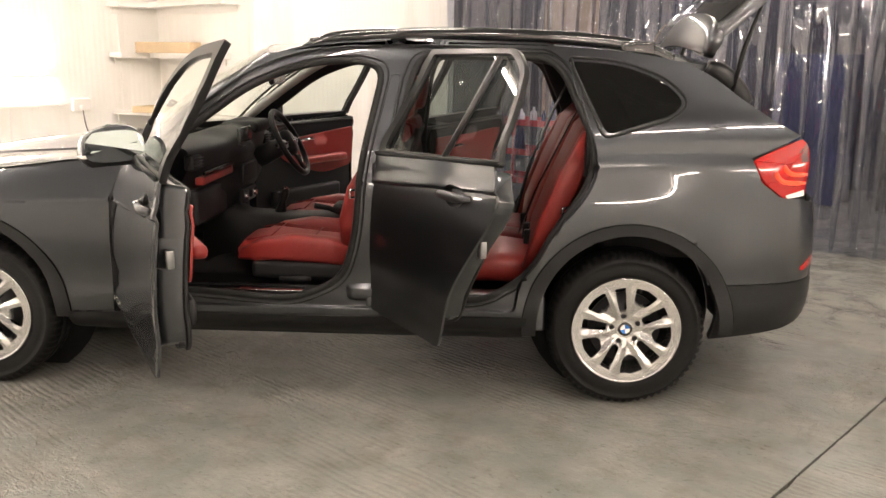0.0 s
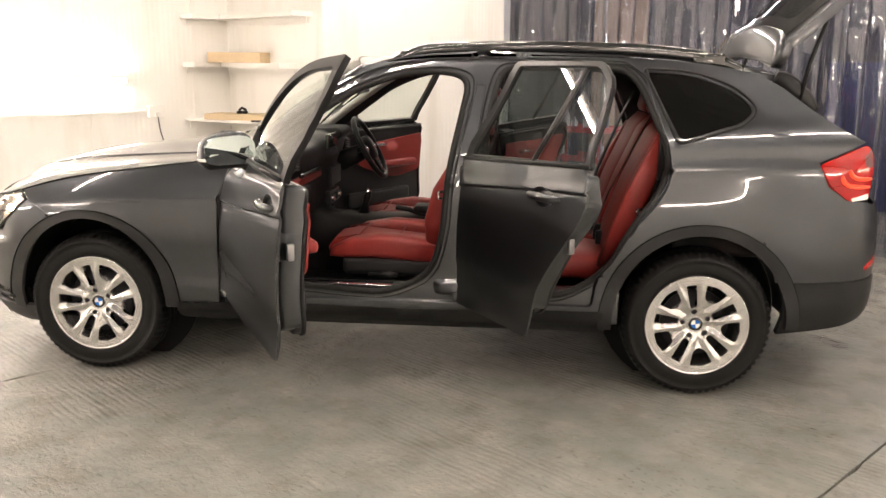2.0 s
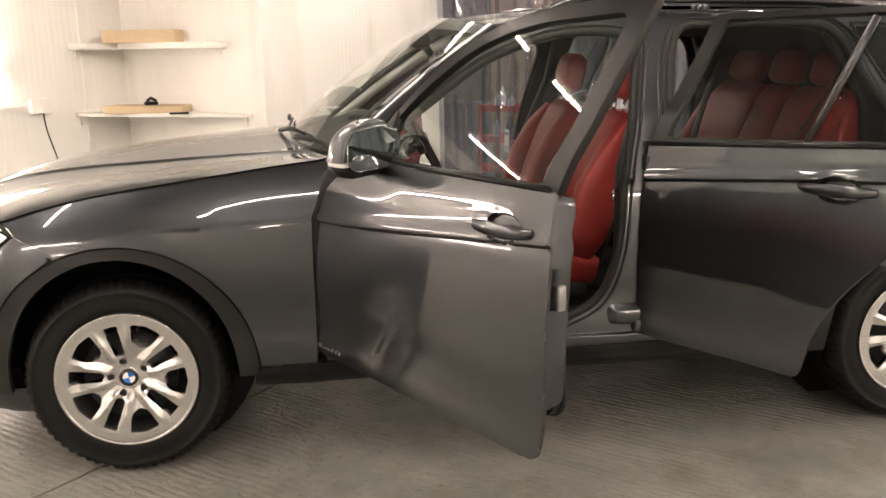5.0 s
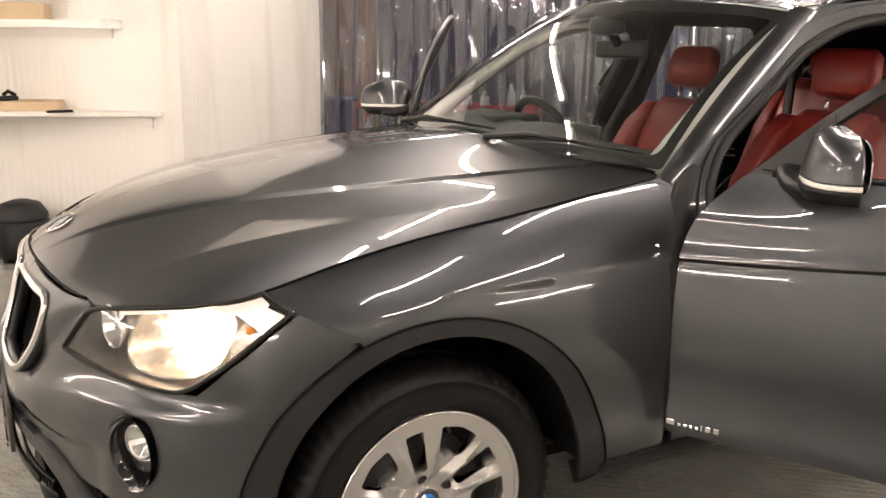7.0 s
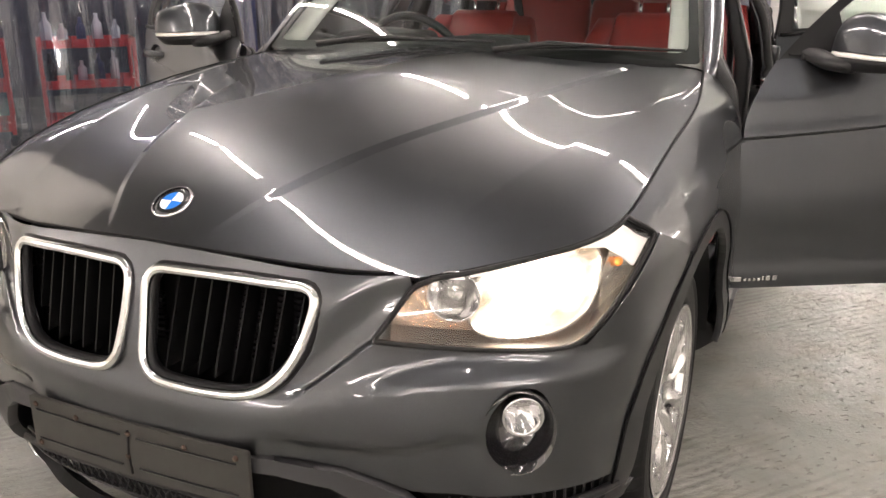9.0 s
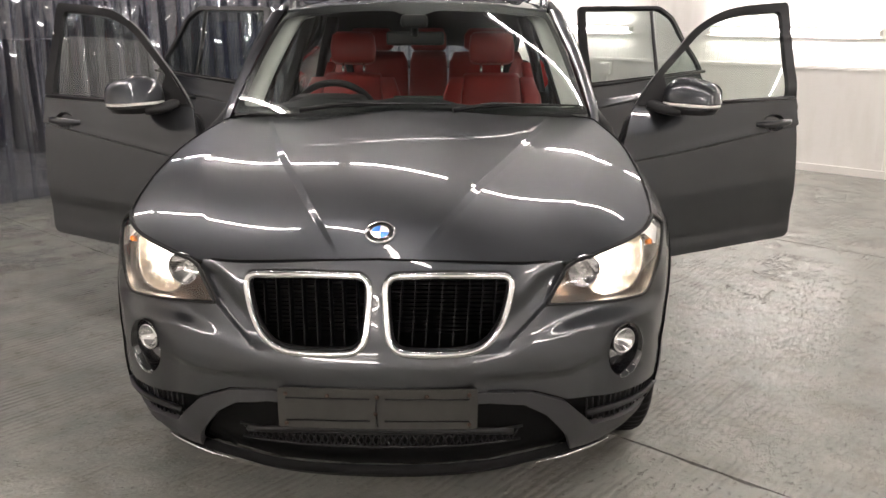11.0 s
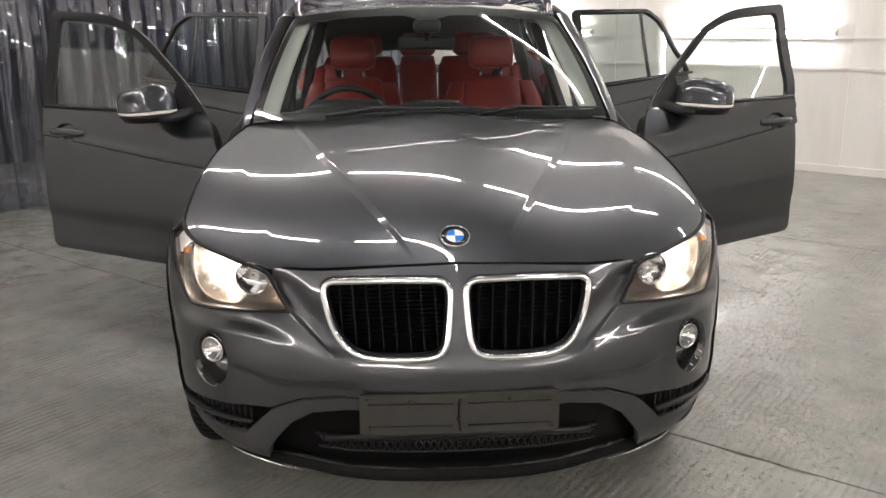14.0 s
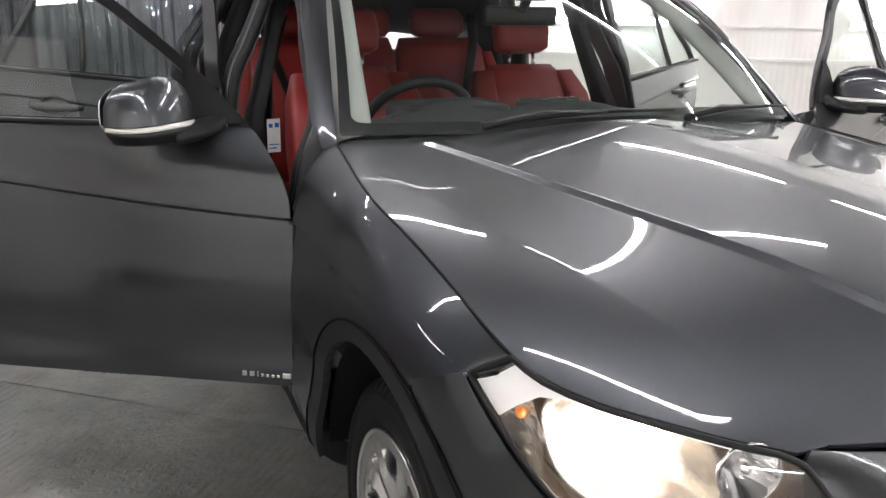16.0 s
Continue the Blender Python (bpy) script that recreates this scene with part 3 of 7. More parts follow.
PV = (PIER - CORNER).dot(V)
RV = (REAR_A - CORNER).dot(V)
CU = (CURTAIN0 - CORNER).dot(U)
slab("wall_shelf_side", CORNER, -9.0, 0.0, -0.12, 0.0, 0, CEIL, WALL, "white painted ribbed panel wall")
slab("wall_shelf_return", CORNER, 0.0, 0.12, -0.12, PV, 0, CEIL, WALL, "white painted ribbed panel wall")
slab("wall_pier", CORNER, 0.12, CU, PV - 0.12, PV, 0, CEIL, WALL, "white painted ribbed panel wall")
slab("wall_rear", CORNER, -9.0, CU + 5, RV, RV + 0.12, 0, CEIL, WALL, "white painted panel wall with rails")
slab("wall_behind", CORNER, -7.42, -7.3, -0.12, RV + 0.12, 0, CEIL, WALL, "white painted ribbed panel wall")
slab("ceiling", CORNER, -9.2, CU + 5, -3, RV + 0.2, CEIL, CEIL + 0.15, CEILING, "dull grey ceiling")

# rails, seams and skirting
slab("rail_lower", CORNER, -8.9, CU, RV - 0.03, RV, 0.925, 0.955, PLAIN_WHITE, "white horizontal wall rail")
slab("rail_upper", CORNER, -8.9, CU, RV - 0.03, RV, 1.20, 1.225, PLAIN_WHITE, "white horizontal wall rail")
slab("skirting_rear", CORNER, -8.9, CU, RV - 0.025, RV, 0.0, 0.07, PLAIN_WHITE, "white skirting")
RA = (REAR_A - CORNER).dot(U)
for k, du in enumerate((-2.4, -0.08, 2.2)):
    slab("seam_rear_%d" % (k + 1), CORNER, RA + du - 0.035, RA + du + 0.035, RV - 0.012, RV, 0.07, CEIL, PLAIN_WHITE, "white panel joint cover")
slab("rail_shelf_side", CORNER, -4.6, -0.93, 0.0, 0.03, 0.965, 0.99, PLAIN_WHITE, "white horizontal wall rail")
slab("skirting_shelf_side", CORNER, -8.9, 0.0, 0.0, 0.02, 0.0, 0.06, PLAIN_WHITE, "white skirting")
slab("seam_shelf_side", CORNER, -1.42, -1.36, 0.0, 0.01, 0.0, CEIL, PLAIN_WHITE, "white panel joint cover")
slab("seam_corner", CORNER, -0.40, -0.35, 0.0, 0.008, 0.0, CEIL, PLAIN_WHITE, "white panel joint cover")
slab("pier_edge", CORNER, -0.012, 0.06, PV - 0.05, PV + 0.012, 0.0, CEIL, PLAIN_WHITE, "white metal corner angle, dented")


# corner shelves
def corner_shelf(z, wu, wv, full, deep):
    sh = tagged(new("corner_shelf"), "white painted timber corner shelf with cleats", "shelf", "corner shelves")
    bm = bmesh.new()
    if full:
        out = [(0, 0), (0, wv), (-0.02, wv)] + [(-0.02 - (wu - 0.02) * t, wv * (1 - t) + 0.03 + 0.05 * math.sin(math.pi * t)) for t in (0.1, 0.25, 0.5, 0.75, 0.92)] + [(-wu, 0.03), (-wu, 0)]
    else:
        out = [(0, 0), (0, wv), (-0.22, wv), (-0.22, 0.22), (-wu, 0.22), (-wu, 0)]
    lo = [bm.verts.new(at_room(CORNER, a - 0.001, b + 0.001, z - deep)) for a, b in out]
    hi = [bm.verts.new(at_room(CORNER, a - 0.001, b + 0.001, z)) for a, b in out]
    bm.faces.new(lo); bm.faces.new(hi)
    for i in range(len(out)):
        j = (i + 1) % len(out)
        bm.faces.new((lo[i], lo[j], hi[j], hi[i]))
    part("board", fixn(bm), PLAIN_WHITE, sh, smooth=False)
    bm = bmesh.new(); prism(bm, CORNER, -wu + 0.04, -0.001, 0.001, 0.022, z - 0.10, z - deep); part("cleat", fixn(bm), PLAIN_WHITE, sh, smooth=False)
    bm = bmesh.new(); prism(bm, CORNER, -0.022, -0.001, 0.022, wv - 0.06, z - 0.10, z - deep); part("cleat", fixn(bm), PLAIN_WHITE, sh, smooth=False)


corner_shelf(0.905, 0.50, 1.42, True, 0.026)
corner_shelf(1.43, 0.50, 1.19, False, 0.045)
corner_shelf(1.875, 0.50, 1.40, False, 0.045)

BOARD = mat("raw_fibreboard", (0.55, 0.42, 0.27), 0.7, noise_scale=80, vary=0.12, stain=0.1, stain_scale=10)
bm = bmesh.new()
box(bm, (-0.30, -0.10, 0), (0.30, 0.10, 0.095), 0.006, Matrix.Translation(at_room(CORNER, -0.165, 0.47, 1.43)) @ Matrix.Rotation(radians(-18), 4, "Z"))
tagged(part("cardboard_box", fixn(bm), BOARD, None, smooth=False), "pale brown flat cardboard box lying on the middle shelf", "box")
bm = bmesh.new()
box(bm, (-0.31, -0.14, 0), (0.31, 0.14, 0.055), 0.006, Matrix.Translation(at_room(CORNER, -0.21, 0.52, 0.905)) @ Matrix.Rotation(radians(-12), 4, "Z"))
tagged(part("board_offcut", fixn(bm), BOARD, None, smooth=False), "pale fibreboard offcut lying on the lowest shelf", "board")
bm = bmesh.new()
mm = Matrix.Translation(at_room(CORNER, -0.20, 0.53, 0.960))
box(bm, (-0.05, -0.03, 0), (0.05, 0.03, 0.028), 0.01, mm @ Matrix.Rotation(0.5, 4, "Z"))
tube(bm, [mm @ Vector((-0.03, 0, 0.03)), mm @ Vector((0.0, 0.0, 0.055)), mm @ Vector((0.04, 0.01, 0.03))], 0.012, 8)
tagged(part("hand_tool", fixn(bm), BLACK, None), "small black hand tool lying on the board", "tool")
bm = bmesh.new()
box(bm, (-0.07, -0.02, 0), (0.07, 0.02, 0.015), 0.004, Matrix.Translation(at_room(CORNER, -0.27, 0.92, 0.905)) @ Matrix.Rotation(0.2, 4, "Z"))
tagged(part("remote_control", fixn(bm), BLACK, None), "small black remote lying on the lowest shelf", "remote control")

# wall socket with its lead
sk = tagged(new("wall_socket"), "white surface-mounted double socket with a black lead", "socket")
bm = bmesh.new(); prism(bm, CORNER, -0.89, -0.73, 0.001, 0.05, 0.92, 1.03, 0.006); part("socket_box", fixn(bm), PLAIN_WHITE, sk, smooth=False)
bm = bmesh.new(); prism(bm, CORNER, -0.83, -0.79, 0.05, 0.075, 0.925, 0.965, 0.004); part("plug", fixn(bm), PLAIN_WHITE, sk, smooth=False)
bm = bmesh.new(); tube(bm, flow([tuple(at_room(CORNER, a, b, c)) for a, b, c in ((-0.81, 0.06, 0.93), (-0.79, 0.05, 0.80), (-0.74, 0.03, 0.66), (-0.68, 0.03, 0.45), (-0.60, 0.03, 0.2), (-0.5, 0.06, 0.012), (-0.3, 0.2, 0.008))], 5), 0.005, 6)
part("lead", fixn(bm), BLACK, sk)

# black box on the floor in the corner
vac = tagged(new("vacuum_cleaner"), "small black wet-and-dry vacuum cleaner on the floor in the corner", "vacuum cleaner")
vp = at_room(CORNER, -0.25, 0.58, 0)
bm = bmesh.new(); lathe(bm, [(0.0, 0.03), (0.15, 0.03), (0.16, 0.06), (0.155, 0.24), (0.14, 0.26), (0.0, 0.26)], 24, Matrix.Translation(vp)); part("drum", fixn(bm), BLACK, vac)
bm = bmesh.new(); lathe(bm, [(0.15, 0.26), (0.15, 0.29), (0.11, 0.35), (0.05, 0.37), (0.0, 0.37)], 24, Matrix.Translation(vp)); part("motor_head", fixn(bm), TRIM_DARK, vac)
for k in range(4):
    t = k * math.pi / 2 + 0.5
    bm = bmesh.new(); lathe(bm, [(0.0, 0.0), (0.022, 0.0), (0.022, 0.035), (0.0, 0.035)], 12, Matrix.Translation(vp + Vector((0.12 * math.cos(t), 0.12 * math.sin(t), 0)))); part("castor", fixn(bm), BLACK, vac)


# lamps
def tube_light(p, d, length=1.5, wall=None):
    """A batten fitting with one bare tube; wall: the way from the wall, else it hangs under the ceiling."""
    d = Vector(d).normalized()
    th = new("tube_light")
    th.location = p
    n = Vector(wall).normalized() if wall is not None else Vector((0, 0, -1))
    side_ = n.cross(d)
    m = Matrix((d, side_, n)).transposed().to_4x4()
    bm = bmesh.new(); tube(bm, [m @ Vector((-length / 2, 0, 0.055)), m @ Vector((length / 2, 0, 0.055))], 0.014, 12); part("lamp_tube", fixn(bm), TUBE, th, "glowing white tube")
    bm = bmesh.new(); box(bm, (-length / 2 - 0.03, -0.03, 0.0), (length / 2 + 0.03, 0.03, 0.032), 0.006, m); part("housing", fixn(bm), PLAIN_WHITE, th, smooth=False)
    for g in (-1, 1):
        bm = bmesh.new(); box(bm, (g * (length / 2 + 0.012) - 0.014, -0.018, 0.03), (g * (length / 2 + 0.012) + 0.014, 0.018, 0.075), 0.004, m); part("lamp_holder", fixn(bm), PLAIN_WHITE, th, smooth=False)
    return tagged(th, "white wall-mounted batten with a bright bare tube" if wall is not None else "white batten with a bright bare tube under the ceiling", "tube light", "wall tube lights" if wall is not None else "ceiling tube lights")


for a, b in CEILING_TUBES:
    tube_light(at_room(CORNER, a, b, CEIL), U, 1.5)
for a in WALL_TUBES_REAR:
    tube_light(at_room(CORNER, a, RV - 0.001, 1.25), U, 1.5, -V)
for a in WALL_TUBES_SHELF:
    tube_light(at_room(CORNER, a, 0.001, 1.26), U, 1.5, V)

for b, z in WALL_TUBES_BEHIND:
    tube_light(at_room(CORNER, -7.299, b, z), V, 1.5, U)

# tube added beyond the curtain to brighten what stands there
tube_light(at_room(CURTAIN0, 1.9, 0.9, CEIL), V, 1.5)

# small socket box on the rear wall
sb = tagged(new("socket_box"), "small white surface socket box on the rear wall", "socket box")
bm = bmesh.new()
prism(bm, CORNER, 0.41, 0.53, RV - 0.06, RV, 0.78, 0.91, 0.008)
part("casing", fixn(bm), PLAIN_WHITE, sb)
bm = bmesh.new()
prism(bm, CORNER, 0.46, 0.48, RV - 0.028, RV, 0.56, 0.78)
part("conduit", fixn(bm), PLAIN_WHITE, sb, smooth=False)

# ---- strip curtain and what stands behind it ----
def pvc_mat():
    m = bpy.data.materials.new("clear_pvc")
    m.use_nodes = True
    nt = m.node_tree
    nt.nodes.remove(nt.nodes["Principled BSDF"])
    tr = nt.nodes.new("ShaderNodeBsdfTransparent"); tr.inputs[0].default_value = (0.70, 0.72, 0.80, 1)
    df = nt.nodes.new("ShaderNodeBsdfDiffuse"); df.inputs[0].default_value = (0.45, 0.46, 0.56, 1)
    gl = nt.nodes.new("ShaderNodeBsdfGlossy"); gl.inputs["Roughness"].default_value = 0.035
    co = nt.nodes.new("ShaderNodeTexCoord")
    mp = nt.nodes.new("ShaderNodeMapping"); mp.inputs["Scale"].default_value = (9, 9, 0.7)
    nz = nt.nodes.new("ShaderNodeTexNoise"); nz.inputs["Scale"].default_value = 1.0; nz.inputs["Detail"].default_value = 3
    nt.links.new(co.outputs["Object"], mp.inputs["Vector"]); nt.links.new(mp.outputs[0], nz.inputs["Vector"])
    b = nt.nodes.new("ShaderNodeBump"); b.inputs["Strength"].default_value = 0.22; b.inputs["Distance"].default_value = 0.03
    nt.links.new(nz.outputs[0], b.inputs["Height"])
    nt.links.new(b.outputs[0], gl.inputs["Normal"])
    m1 = nt.nodes.new("ShaderNodeMixShader"); m1.inputs[0].default_value = 0.07
    nt.links.new(tr.outputs[0], m1.inputs[1]); nt.links.new(df.outputs[0], m1.inputs[2])
    m2 = nt.nodes.new("ShaderNodeMixShader"); m2.inputs[0].default_value = 0.16
    nt.links.new(m1.outputs[0], m2.inputs[1]); nt.links.new(gl.outputs[0], m2.inputs[2])
    nt.links.new(m2.outputs[0], nt.nodes["Material Output"].inputs[0])
    return m


PVC = pvc_mat()
cur = tagged(new("strip_curtain"), "clear bluish PVC strip curtain hanging to the floor", "strip curtain")
rng = random.Random(7)
for k in range(54):
    v0 = 0.02 + 0.158 * k
    w = 0.20
    off = 0.012 if k % 2 else 0.0
    sway, ph, bow = 0.012 * (rng.random() - 0.5), rng.random() * 6.28, 0.014 + 0.03 * rng.random()
    bm = bmesh.new()
    cols = 7
    rowsn = 26
    grid = []
    for i in range(rowsn + 1):
        z = 0.012 + (CEIL - 0.03 - 0.012) * i / rowsn
        f = 1 - z / CEIL
        row = []
        for j in range(cols):
            t = j / (cols - 1)
            dv = v0 + w * t + sway * f + 0.008 * math.sin(2.3 * z + ph)
            du = off + bow * math.sin(math.pi * t) + 0.018 * f * math.sin(1.7 * z + ph) + 0.006 * math.sin(9 * t + ph) + 0.011 * math.sin(4.6 * z + 1.7 * ph + 0.8 * t)
            row.append((dv, du, z))
        grid.append(row)
    fr = [[bm.verts.new(at_room(CURTAIN0, du - 0.10, dv, z)) for dv, du, z in row] for row in grid]
    for i in range(rowsn):
        for j in range(cols - 1):
            bm.faces.new((fr[i][j], fr[i][j + 1], fr[i + 1][j + 1], fr[i + 1][j]))
    bmesh.ops.solidify(bm, geom=list(bm.faces), thickness=0.002)
    part("pvc_strip", fixn(bm), PVC, cur)
bm = bmesh.new()
prism(bm, CURTAIN0, -0.13, -0.05, 0.0, 8.6, CEIL - 0.06, CEIL - 0.001)
part("hanging_rail", fixn(bm), DARK_METAL, cur, smooth=False)

# backdrop walls: the far room's darkness is put into their colour
DARK_BACKDROP = mat("unlit_room_backdrop", (0.045, 0.048, 0.065), 0.8, noise_scale=3, vary=0.3, stain=0.3, stain_scale=0.8)
slab("wall_far_room", CURTAIN0, 3.6, 3.72, -1.5, 9.0, 0, CEIL, DARK_BACKDROP, "blue-grey backdrop wall, darkened for the unlit room beyond the curtain")
slab("wall_far_side", CURTAIN0, 0.0, 3.6, -1.6, -1.5, 0, CEIL, DARK_BACKDROP, "backdrop wall, darkened for the unlit room beyond the curtain")
slab("wall_curtain_end", CURTAIN0, -0.05, 3.6, 8.62, 8.74, 0, CEIL, DARK_BACKDROP, "backdrop wall, darkened for the unlit room beyond the curtain")

RED_STEEL = mat("red_painted_steel", (0.55, 0.02, 0.02), 0.35, noise_scale=60, vary=0.1, coat=0.3)
NAVY = mat("dark_blue_plastic", (0.02, 0.03, 0.11), 0.5, noise_scale=60, vary=0.15)
BROWN = mat("brown_hardboard", (0.40, 0.26, 0.17), 0.7, noise_scale=30, vary=0.15, stain=0.2, stain_scale=2)
BOTTLE = mat("white_bottle_plastic", (0.75, 0.75, 0.74), 0.4)


def trolley(v0, v1, seed):
    tr = tagged(new("tool_trolley"), "red steel workshop trolley loaded with bottles, behind the curtain", "trolley", "red trolleys")
    o = CURTAIN0 + U * 0.5
    for z in (0.12, 0.42, 0.73):
        bm = bmesh.new()
        prism(bm, o, 0.0, 0.42, v0, v1, z, z + 0.012)
        for a, b, c, d in ((0, 0.42, v0, v0 + 0.012), (0, 0.42, v1 - 0.012, v1), (0, 0.012, v0, v1), (0.408, 0.42, v0, v1)):
            prism(bm, o, a, b, c, d, z, z + 0.065)
        part("tray", fixn(bm), RED_STEEL, tr, smooth=False)
    for a in (0.0, 0.39):
        for c in (v0, v1 - 0.03):
            bm = bmesh.new(); prism(bm, o, a, a + 0.03, c, c + 0.03, 0.09, 0.79, 0.003); part("post", fixn(bm), RED_STEEL, tr, smooth=False)
            bm = bmesh.new(); lathe(bm, [(0.0, -0.014), (0.045, -0.014), (0.045, 0.014), (0.0, 0.014)], 14, Matrix.Translation(at_room(o, a + 0.015, c + 0.015, 0.045)) @ Matrix.Rotation(radians(90), 4, "X")); part("castor", fixn(bm), BLACK, tr)
    r = random.Random(seed)
    for z, mats in ((0.742, (BOTTLE, BOTTLE, BOTTLE, NAVY, AMBER)), (0.432, (NAVY, BLACK, NAVY, BOTTLE))):
        c = v0 + 0.08
        while c < v1 - 0.08:
            h, w = 0.14 + 0.12 * r.random(), 0.028 + 0.015 * r.random()
            bm = bmesh.new()
            lathe(bm, [(0.0, 0.0), (w, 0.0), (w, h * 0.65), (w * 0.4, h * 0.82), (w * 0.4, h), (0.0, h)], 14, Matrix.Translation(at_room(o, 0.08 + 0.25 * r.random(), c, z + 0.001)))
            tagged(part("bottle", fixn(bm), r.choice(mats), None), "plastic bottle standing on the red trolley", "bottle", "trolley bottles")
            c += w * 2 + 0.02 + 0.05 * r.random()


trolley(0.12, 0.88, 1)
trolley(1.10, 1.82, 2)
bm = bmesh.new()
prism(bm, CURTAIN0 + U * 0.5, 0.0, 0.4, -0.34, 0.06, 0.0, 0.82, 0.02)
tagged(part("wheelie_bin", fixn(bm), NAVY, None, smooth=False), "dark blue plastic bin standing behind the curtain", "bin")
bm = bmesh.new()
prism(bm, CURTAIN0 + U * 3.55, 0.0, 0.02, -1.45, -0.55, 0.0, 2.6, 0.003)
tagged(part("board", fixn(bm), BROWN, None, smooth=False), "tall brown hardboard sheet against the far wall", "board")
# made-up dark blocks, added as silhouettes behind the strips
for v0, w, h, m_ in ((2.5, 0.7, 1.5, NAVY), (3.6, 0.5, 1.15, BLACK), (4.5, 0.9, 1.7, BLACK), (6.0, 0.6, 1.3, NAVY), (6.9, 0.8, 1.9, BLACK)):
    cb = tagged(new("dark_silhouette"), "dark cupboard shape, added as a silhouette behind the curtain", "cupboard", "dark cupboards")
    o = CURTAIN0 + U * 2.2
    bm = bmesh.new(); prism(bm, o, 0.02, 0.5, v0, v0 + w, 0.0, h, 0.008); part("silhouette_body", fixn(bm), m_, cb, smooth=False)
    for k in range(2):
        bm = bmesh.new(); prism(bm, o, 0.0, 0.02, v0 + 0.02 + k * w / 2, v0 + w / 2 - 0.005 + k * w / 2, 0.06, h - 0.03, 0.004); part("silhouette_front", fixn(bm), m_, cb, smooth=False)

# ---- the car's outer surfaces (front towards -x, its left side at -y) ----
HALF = 0.893
bz = pchip([0.16, 0.22, 0.30, 0.37, 0.43, 0.49, 0.54, 0.62, 0.70, 0.79, 0.824, 0.846, 0.87, 0.95, 1.03, 1.10, 1.25, 1.40, 1.45, 1.48, 1.51],
           [0.76, 0.82, 0.862, 0.881, 0.884, 0.877, 0.877, 0.886, 0.890, 0.887, 0.883, 0.871, 0.862, 0.846, 0.822, 0.790, 0.735, 0.675, 0.645, 0.61, 0.55])
PF_DX = [0, 0.005, 0.018, 0.045, 0.085, 0.13, 0.175, 0.215, 0.27, 0.34, 0.44, 0.58, 0.78, 1.0]
PF_Y = [0, 0.14, 0.25, 0.36, 0.457, 0.56, 0.635, 0.69, 0.745, 0.795, 0.84, 0.873, 0.891, 0.893]
PR_DX = [0, 0.02, 0.05, 0.09, 0.14, 0.20, 0.28, 0.40, 0.60, 0.9, 1.2]
PR_Y = [0, 0.35, 0.52, 0.64, 0.72, 0.775, 0.815, 0.85, 0.876, 0.891, 0.893]
yf, yr = pchip(PF_DX, PF_Y), pchip(PR_DX, PR_Y)
x0 = pchip([0.15, 0.22, 0.27, 0.33, 0.45, 0.52, 0.60, 0.68, 0.755, 0.80, 0.83, 0.90, 1.0, 1.2],
           [-2.06, -2.15, -2.18, -2.19, -2.195, -2.195, -2.18, -2.155, -2.135, -2.115, -2.10, -2.06, -2.0, -2.0])
xr = pchip([0.2, 0.3, 0.45, 0.6, 0.75, 0.9, 1.1, 1.3, 1.45], [2.18, 2.23, 2.27, 2.275, 2.27, 2.25, 2.27, 2.1, 1.95])
rise = pchip([-3, -1.0, -0.75, 0.3, 1.25, 1.8, 2.4], [0, 0, 0.008, 0.10, 0.183, 0.20, 0.20])
arc = np.concatenate([[0], np.cumsum(np.hypot(np.diff(PF_DX), np.diff(PF_Y)))])
s_dx, s_y = pchip(arc, PF_DX), pchip(arc, PF_Y)
arc_r = np.concatenate([[0], np.cumsum(np.hypot(np.diff(PR_DX), np.diff(PR_Y)))])
r_dx, r_y = pchip(arc_r, PR_DX), pchip(arc_r, PR_Y)


def soft(f, lo, hi, sigma):
    """The same curve with its changes of bend rounded off."""
    h = 0.001
    xs = np.arange(lo - 4 * sigma, hi + 4 * sigma, h)
    ys = f(xs)
    k = np.exp(-0.5 * (np.arange(-4 * sigma, 4 * sigma + h, h) / sigma) ** 2)
    k /= k.sum()
    n = len(k) // 2
    ys = np.convolve(np.pad(ys, n, mode="edge"), k, mode="valid")[:len(xs)]
    return spline_table(xs, ys)


def spline_table(xs, ys):
    m = np.gradient(ys, xs)
    h = xs[1] - xs[0]

    def f(x):
        x = np.clip(np.asarray(x, float), xs[0], xs[-1])
        i = np.clip(((x - xs[0]) / h).astype(int), 0, len(xs) - 2)
        t = (x - xs[i]) / h
        return (ys[i] * (1 + 2 * t) * (1 - t) ** 2 + m[i] * h * t * (1 - t) ** 2 + ys[i + 1] * t * t * (3 - 2 * t) + m[i + 1] * h * t * t * (t - 1))
    return f


wing_bz = soft(bz, 0.16, 1.51, 0.05)   # the wing's rounder section
bz = soft(bz, 0.16, 1.51, 0.012)
rise = soft(rise, -3, 2.4, 0.14)
x0 = soft(x0, 0.15, 1.2, 0.012)


def s_of_dx(dx):
    return float(np.interp(dx, PF_DX, arc))


def lift(x, z):
    """How far the shoulder line has climbed towards the tail, fading out to the roof."""
    return rise(x) * sm((z - 0.6) / 0.3) * (1 - 0.7 * sm((z - 1.08) / 0.3))


ledge = pchip([0.52, 0.58, 0.66, 0.74, 0.79, 0.820, 0.829, 0.86, 0.90, 0.95], [0, -0.001, -0.007, -0.0165, -0.0215, -0.0235, -0.007, -0.002, 0.0, 0])


def crest(z0, x_from, x_to, n=60):
    """The line on the side at a height that climbs with the shoulder."""
    out = []
    for x in np.linspace(x_from, x_to, n):
        z = z0
        for k in range(20):
            z = z0 + float(lift(x, z))
        out.append((float(x), z))
    return out


